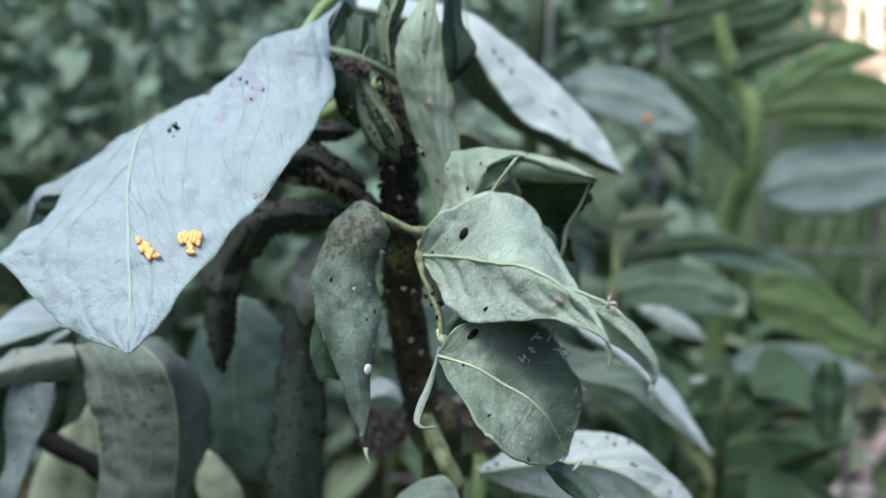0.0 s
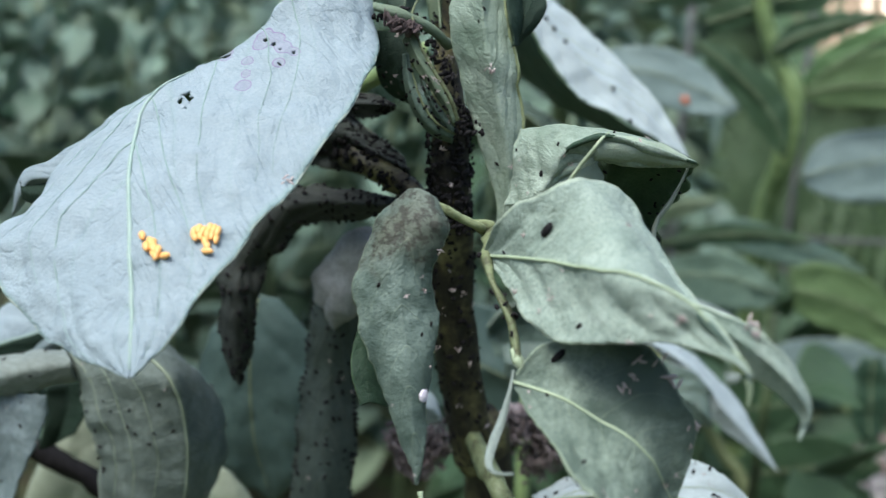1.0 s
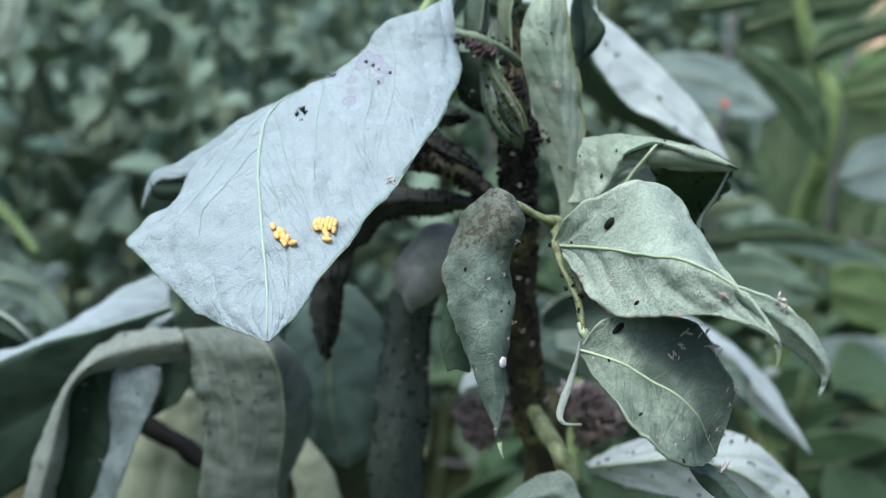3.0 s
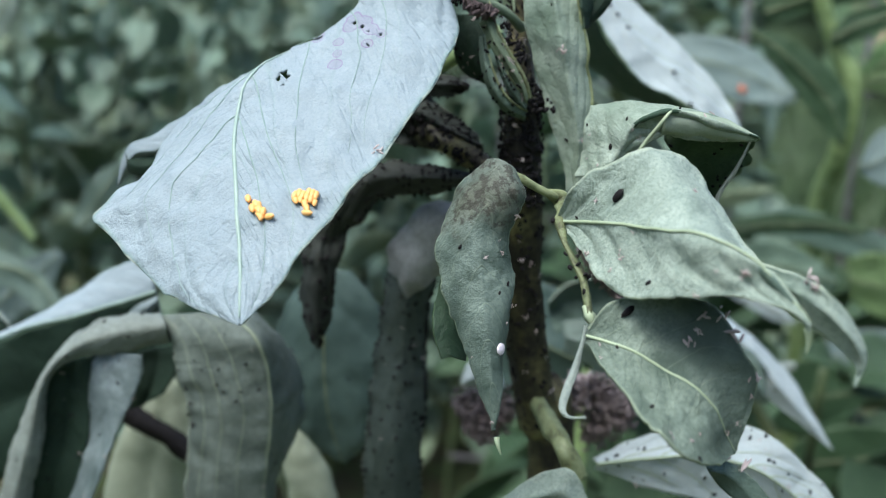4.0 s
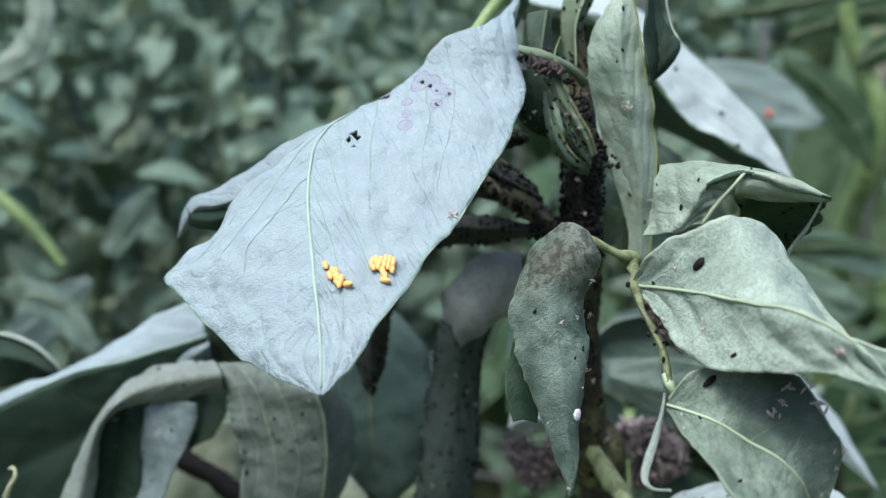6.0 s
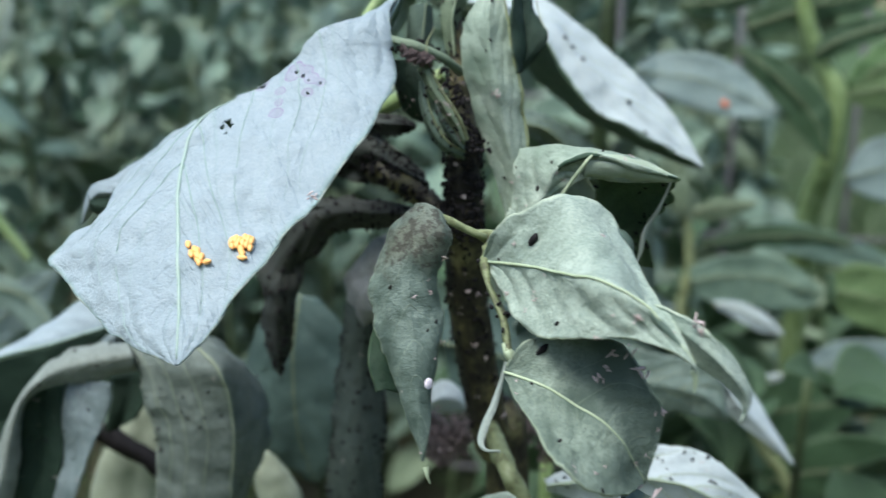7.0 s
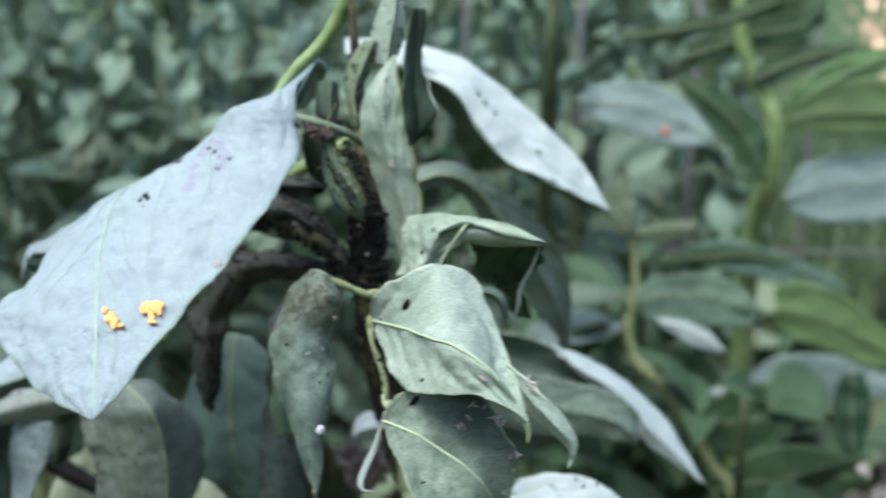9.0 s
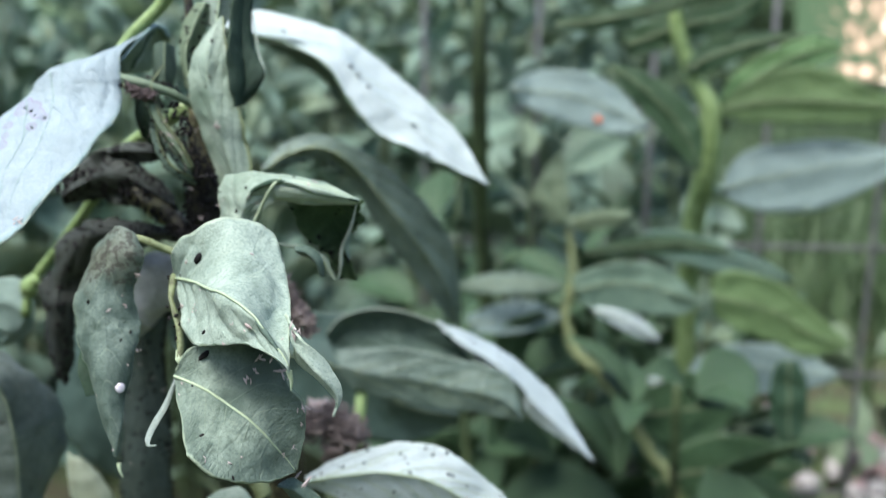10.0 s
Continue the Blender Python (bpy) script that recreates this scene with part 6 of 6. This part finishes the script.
plant_b = tagged(new("broad_bean_plant"), "broad bean plant with a bent stem and bud tip", "bean plant", "bean plants beside the fence")
stalk("stem", [(22.0, 52.0, 0), (19.5, 54.0, 32), (16.89, 55.50, 45.28), (14.91, 56.00, 48.66), (13.28, 56.00, 51.44), (11.31, 56.00, 54.09), (9.72, 56.30, 55.58), (9.02, 56.50, 57.84), (9.39, 56.50, 60.16), (9.27, 56.50, 62.43), (8.93, 56.50, 63.92)], [0.5, 0.5, 0.38, 0.36, 0.34, 0.36, 0.36, 0.36, 0.38, 0.3, 0.2], VEIN_OLIVE, parent=plant_b, n=70, lumpy=0.5)
far_leaf(plant_b, "b1", [(9.30, 56.00, 60.75), (11.71, 56.00, 61.64), (14.20, 56.00, 61.69), (16.03, 56.00, 60.77), (17.38, 56.00, 59.53)], [(9.44, 56.00, 59.85), (11.77, 56.00, 60.29), (14.28, 56.00, 60.20), (16.28, 56.00, 59.58), (17.43, 56.00, 59.42)], [(9.96, 56.00, 58.72), (12.59, 56.00, 58.26), (14.75, 56.00, 58.21), (16.71, 56.00, 58.38), (17.40, 56.00, 59.30)], FAR_TOP, FAR_LOW)
far_leaf(plant_b, "b2", [(8.71, 56.00, 60.28), (6.69, 56.00, 60.80), (4.50, 56.00, 60.86), (2.11, 56.00, 60.11)], [(8.72, 56.00, 59.98), (6.70, 55.00, 60.32), (4.54, 55.00, 60.26), (2.12, 56.00, 59.81)], [(8.72, 56.00, 59.75), (6.71, 55.00, 59.75), (4.55, 55.00, 59.62), (2.12, 56.00, 59.57)], FAR_LOW, FAR_TOP)
far_leaf(plant_b, "b3", [(2.39, 56.00, 57.73), (4.54, 57.00, 58.45), (6.74, 57.00, 58.74), (8.66, 56.00, 58.14)], [(2.64, 56.00, 57.25), (4.74, 56.00, 57.54), (6.94, 56.00, 57.92), (8.67, 56.00, 57.95)], [(2.88, 56.00, 56.77), (4.94, 56.00, 56.63), (7.15, 56.00, 57.09), (8.67, 56.00, 57.76)], FAR_PALE, FAR_TOP)
far_leaf(plant_b, "b4", [(10.59, 54.00, 59.23), (12.16, 54.00, 59.16), (13.76, 54.00, 58.47), (14.80, 54.00, 57.31)], [(10.59, 54.00, 59.04), (12.03, 53.60, 58.77), (13.45, 53.60, 58.07), (14.77, 54.00, 57.24)], [(10.60, 54.00, 58.86), (11.96, 54.00, 58.12), (13.33, 54.00, 57.42), (14.73, 54.00, 57.16)], WHITE, FAR_LOW)
far_leaf(plant_b, "b5", [(13.44, 62.00, 62.05), (16.13, 62.00, 62.72), (19.27, 62.00, 61.97), (22.44, 62.00, 60.83), (24.86, 62.00, 59.38)], [(13.46, 62.00, 61.57), (16.03, 61.00, 61.85), (19.13, 61.00, 61.20), (22.04, 61.00, 60.38), (24.87, 62.00, 59.30)], [(13.56, 62.00, 61.04), (16.26, 62.00, 60.48), (19.43, 62.00, 59.74), (22.17, 62.00, 59.39), (24.81, 62.00, 59.17)], FAR_TOP, FAR_LOW)
far_leaf(plant_b, "b6", [(18.29, 57.00, 60.63), (19.75, 57.00, 61.12), (22.65, 57.00, 60.37), (24.94, 57.00, 58.53), (27.34, 57.00, 56.45)], [(18.50, 57.00, 59.31), (20.08, 57.00, 59.06), (22.83, 57.00, 58.24), (24.91, 57.00, 56.96), (27.36, 57.00, 56.26)], [(18.72, 57.00, 57.97), (20.42, 57.00, 56.97), (23.02, 57.00, 56.08), (24.88, 57.00, 55.36), (27.38, 57.00, 56.07)], FRESH, FAR_TOP)
far_leaf(plant_b, "b7", [(17.85, 60.00, 53.19), (19.78, 61.00, 54.43), (22.42, 61.00, 54.85), (25.49, 61.00, 54.45), (28.02, 60.00, 53.22)], [(18.10, 60.00, 52.87), (20.06, 60.00, 53.10), (22.75, 60.00, 53.16), (25.61, 60.00, 53.13), (28.04, 60.00, 53.01)], [(18.36, 60.00, 52.54), (20.35, 60.00, 51.77), (23.08, 60.00, 51.45), (25.73, 60.00, 51.80), (28.06, 60.00, 52.81)], FAR_PALE, FAR_TOP)
far_leaf(plant_b, "b8", [(13.54, 57.00, 52.24), (15.88, 57.00, 53.78), (18.45, 57.00, 53.96), (20.84, 57.00, 52.44)], [(13.88, 57.00, 50.99), (16.22, 57.00, 51.21), (18.79, 57.00, 51.72), (20.86, 57.00, 52.24)], [(14.23, 57.00, 49.73), (16.56, 57.00, 48.58), (19.13, 57.00, 49.44), (20.87, 57.00, 52.04)], GREEN_FACE, FAR_LOW)
far_leaf(plant_b, "b9", [(22.51, 55.50, 55.60), (22.18, 55.50, 53.58), (22.59, 55.50, 51.24), (23.90, 55.50, 49.42)], [(23.17, 55.50, 55.62), (23.37, 55.50, 53.63), (23.56, 55.50, 51.28), (23.95, 55.50, 49.43)], [(23.84, 55.50, 55.65), (24.55, 55.50, 53.67), (24.51, 55.50, 51.32), (24.01, 55.50, 49.43)], TOP, FAR_LOW)
far_leaf(plant_b, "b10", [(14.79, 56.00, 47.33), (17.82, 56.00, 49.61), (21.44, 56.00, 50.09), (25.06, 56.00, 48.22)], [(15.21, 56.00, 46.52), (18.51, 56.00, 47.51), (21.97, 56.00, 48.04), (25.08, 56.00, 47.97)], [(15.63, 56.00, 45.70), (19.21, 56.00, 45.37), (22.51, 56.00, 45.96), (25.10, 56.00, 47.73)], GREEN_FACE, FAR_LOW)
far_leaf(plant_b, "b11", [(6.58, 57.00, 65.63), (7.44, 57.00, 67.47), (8.13, 57.00, 68.57)], [(8.23, 56.00, 64.00), (8.16, 56.00, 66.19), (8.31, 57.00, 68.50)], [(8.94, 56.00, 64.02), (8.87, 56.00, 66.20), (8.49, 57.00, 68.43)], BUD_GREEN, BUD_GREEN)
far_leaf(plant_b, "b13", [(9.04, 55.00, 64.73), (10.76, 55.00, 65.34), (12.77, 55.00, 65.23)], [(9.12, 55.00, 64.55), (10.87, 55.00, 64.80), (12.78, 55.00, 65.05)], [(9.20, 55.00, 64.37), (10.98, 55.00, 64.27), (12.79, 55.00, 64.87)], BUD_GREEN, FAR_TOP)
far_leaf(plant_b, "b14", [(13.63, 55.00, 53.78), (14.46, 55.00, 54.35), (15.25, 55.00, 54.38)], [(13.71, 55.00, 53.66), (14.57, 55.00, 54.05), (15.29, 55.00, 54.23)], [(13.78, 55.00, 53.55), (14.68, 55.00, 53.74), (15.34, 55.00, 54.08)], WHITE, FAR_LOW)
far_leaf(plant_b, "b15", [(7.08, 55.50, 66.44), (7.80, 55.50, 65.91), (8.65, 55.50, 64.70)], [(6.96, 55.50, 66.13), (7.69, 55.50, 65.51), (8.55, 55.50, 64.55)], [(6.85, 55.50, 65.82), (7.57, 55.50, 65.11), (8.45, 55.50, 64.40)], BUD_GREEN, FAR_TOP)
far_leaf(plant_b, "b16", [(10.04, 58.00, 61.91), (13.31, 58.00, 63.01), (16.58, 58.00, 63.08), (19.53, 58.00, 62.31)], [(10.23, 58.00, 61.66), (13.43, 58.00, 62.36), (16.62, 58.00, 62.51), (19.54, 58.00, 62.12)], [(10.43, 58.00, 61.41), (13.56, 58.00, 61.72), (16.65, 58.00, 61.94), (19.55, 58.00, 61.93)], GREEN_FACE, FAR_LOW)
far_leaf(plant_b, "b12", [(9.29, 56.00, 64.21), (10.86, 56.00, 64.97), (12.98, 56.00, 64.90)], [(9.30, 56.00, 64.02), (10.80, 55.00, 64.55), (12.92, 56.00, 64.75)], [(9.35, 56.00, 63.66), (10.91, 56.00, 63.76), (12.86, 56.00, 64.53)], BUD_GREEN, FAR_TOP)
stalk("stem_c", [(6.0, 68.0, 0), (5.0, 66.0, 35), (3.50, 60.00, 60.00), (3.35, 55.00, 68.00), (3.37, 52.00, 74.62), (3.44, 52.00, 79.55)], [0.7, 0.7, 0.6, 0.55, 0.5, 0.45], STEM_GREEN, parent=plant_b, n=40)


plant_c = tagged(new("broad_bean_plant"), "pale broad bean leaves at the row's near end", "bean plant", "bean plants in the row behind")
stalk("stem", [(-32.0, 41.0, 0), (-31.5, 41.5, 40), (-28.5, 42.0, 84)], [0.6, 0.5, 0.3], STEM_GREEN, parent=plant_c)
far_leaf(plant_c, "c1", [(-26.25, 42.00, 77.60), (-26.34, 42.00, 75.63), (-26.85, 42.00, 74.48), (-27.74, 42.00, 73.68), (-29.60, 42.00, 73.00)], [(-25.38, 41.70, 77.60), (-25.48, 41.70, 75.45), (-26.09, 41.70, 74.08), (-27.18, 41.70, 73.23), (-29.50, 41.70, 72.40)], [(-24.80, 42.00, 77.60), (-24.96, 42.00, 75.33), (-25.59, 42.00, 73.77), (-26.99, 42.00, 72.69), (-29.60, 42.00, 71.70)], GREY, FAR_TOP)
far_leaf(plant_c, "c3", [(-30.82, 44.00, 58.65), (-28.84, 44.00, 60.65), (-27.13, 44.00, 61.90), (-25.44, 44.00, 62.40)], [(-30.57, 44.00, 58.03), (-28.63, 44.00, 59.65), (-26.82, 44.00, 60.99), (-25.33, 44.00, 62.29)], [(-30.20, 44.00, 57.08), (-28.12, 44.00, 58.48), (-26.30, 44.00, 59.96), (-25.16, 44.00, 62.11)], FAR_PALE, FAR_TOP)
far_leaf(plant_c, "c4", [(-26.28, 47.00, 63.08), (-25.49, 47.00, 64.70), (-24.42, 47.00, 65.98), (-23.09, 47.00, 66.70)], [(-25.82, 47.00, 62.78), (-24.82, 47.00, 64.25), (-23.75, 47.00, 65.63), (-22.94, 47.00, 66.65)], [(-25.35, 47.00, 62.55), (-24.21, 47.00, 63.80), (-23.21, 47.00, 65.16), (-22.79, 47.00, 66.59)], FAR_LOW, FAR_TOP)
stalk("petiole", [(-30.84, 45.00, 66.43), (-29.41, 45.00, 65.22), (-28.29, 45.00, 63.95), (-27.32, 45.00, 62.60)], [0.35, 0.35, 0.3, 0.25], STALK, parent=plant_c)
far_leaf(plant_c, "c2", [(-26.70, 40.00, 63.44), (-25.00, 40.00, 62.94), (-23.67, 40.00, 61.84), (-22.97, 40.00, 60.11)], [(-26.45, 39.50, 62.74), (-24.90, 39.50, 62.38), (-23.73, 39.50, 61.28), (-23.12, 40.00, 59.87)], [(-26.92, 40.00, 61.69), (-25.49, 40.00, 61.32), (-24.42, 40.00, 60.34), (-23.32, 40.00, 59.62)], FAR_LOW, FAR_TOP)


# ---- wire fence ----
def fence():
    root = tagged(new("wire_fence"), "grey welded wire fence behind the beans", "fence")
    y = 1.0
    for k in range(10):
        x = -0.05 + 0.125 * k
        part("wire", tube_mesh("wire", [(x, y, 0.0), (x, y, 0.4), (x, y, 1.0)], [0.003] * 3, WIRE, 4, 6, scale=1.0), root)
    for k in range(7):
        z = 0.08 + 0.15 * k
        part("wire", tube_mesh("wire", [(-0.1, y + 0.003, z), (0.5, y + 0.003, z), (1.2, y + 0.003, z)], [0.0026] * 3, WIRE, 4, 6, scale=1.0), root)


fence()


# ---- grass beyond the fence ----
def grass():
    rng = random.Random(5)
    verts, faces = [], []
    for _ in range(22000):
        x, y = rng.uniform(0.05, 3.2), rng.uniform(1.05, 6.8)
        if y < 2.05 and rng.random() < (0.93 if x > 0.4 else 0.75):
            continue
        h, w, a = rng.uniform(0.08, 0.34), rng.uniform(0.003, 0.007), rng.uniform(0, 6.28)
        dx, dy = math.cos(a), math.sin(a)
        lean = rng.uniform(0.02, 0.16)
        b = len(verts)
        for t, ww in ((0, 1), (0.5, 0.8), (1, 0.1)):
            cx, cy, cz = x + dy * lean * t * t, y - dx * lean * t * t, h * t
            verts += [(cx - dx * w * ww, cy - dy * w * ww, cz), (cx + dx * w * ww, cy + dy * w * ww, cz)]
        faces += [(b, b + 1, b + 3, b + 2), (b + 2, b + 3, b + 5, b + 4)]
    tagged(new("grass", mesh_from("grass", verts, faces, [GRASS])), "tall loose green grass beyond the fence", "grass", kind="stuff")


grass()


# ---- pale stones on the soil by the fence ----
def stones():
    rng = random.Random(21)
    for k in range(46):
        bm = bmesh.new()
        bmesh.ops.create_icosphere(bm, subdivisions=2, radius=1.0)
        a, b, c = rng.uniform(0.010, 0.036), rng.uniform(0.012, 0.026), rng.uniform(0.008, 0.02)
        for v in bm.verts:
            f = 1 + 0.25 * noise.noise(v.co * 1.3 + Vector((k * 3, 0, 0)))
            v.co = Vector((v.co.x * a * f, v.co.y * b * f, v.co.z * c * f))
        me = bpy.data.meshes.new("stone")
        bm.to_mesh(me)
        bm.free()
        me.materials.append(STONE_PINK if k % 2 else STONE)
        me.polygons.foreach_set("use_smooth", [True] * len(me.polygons))
        ob = new("stone", me)
        ob.matrix_basis = pose(rng.uniform(0.45, 0.9), rng.uniform(1.3, 1.85), 0.02 + c * 0.3, 0, 0, rng.uniform(0, 360))
        tagged(ob, "pinkish stone on the soil" if k % 2 else "pale grey stone on the soil", "stone", "stones by the fence")


stones()


def red_mark():
    b = BLADES["a4"]
    i, j = b.nearest((10.43, 54.50, 70.88))
    heap, rng = Heap(), random.Random(3)
    heap.add(rng, b.grid[i, j] + b.normal[i, j] * 0.02, b.normal[i, j], 0.2, 1.3)
    tagged(new("red_spot", mesh_from("red_spot", heap.verts, heap.faces, [RED])), "small orange-red spot on a far leaf", "spot")


red_mark()


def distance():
    """A glowing panel before the hedge, standing for warm evening sky far off."""
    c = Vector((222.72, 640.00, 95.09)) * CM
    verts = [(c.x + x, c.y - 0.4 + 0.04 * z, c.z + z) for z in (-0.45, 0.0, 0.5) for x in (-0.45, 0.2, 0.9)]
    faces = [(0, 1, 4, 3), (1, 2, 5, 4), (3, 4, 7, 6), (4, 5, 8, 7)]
    ob = new("backdrop_glow_panel", mesh_from("backdrop_glow_panel", verts, faces, [WARM]))
    tagged(ob, "glowing panel standing for far warm evening sky between trees", "distance", kind="structure")


distance()
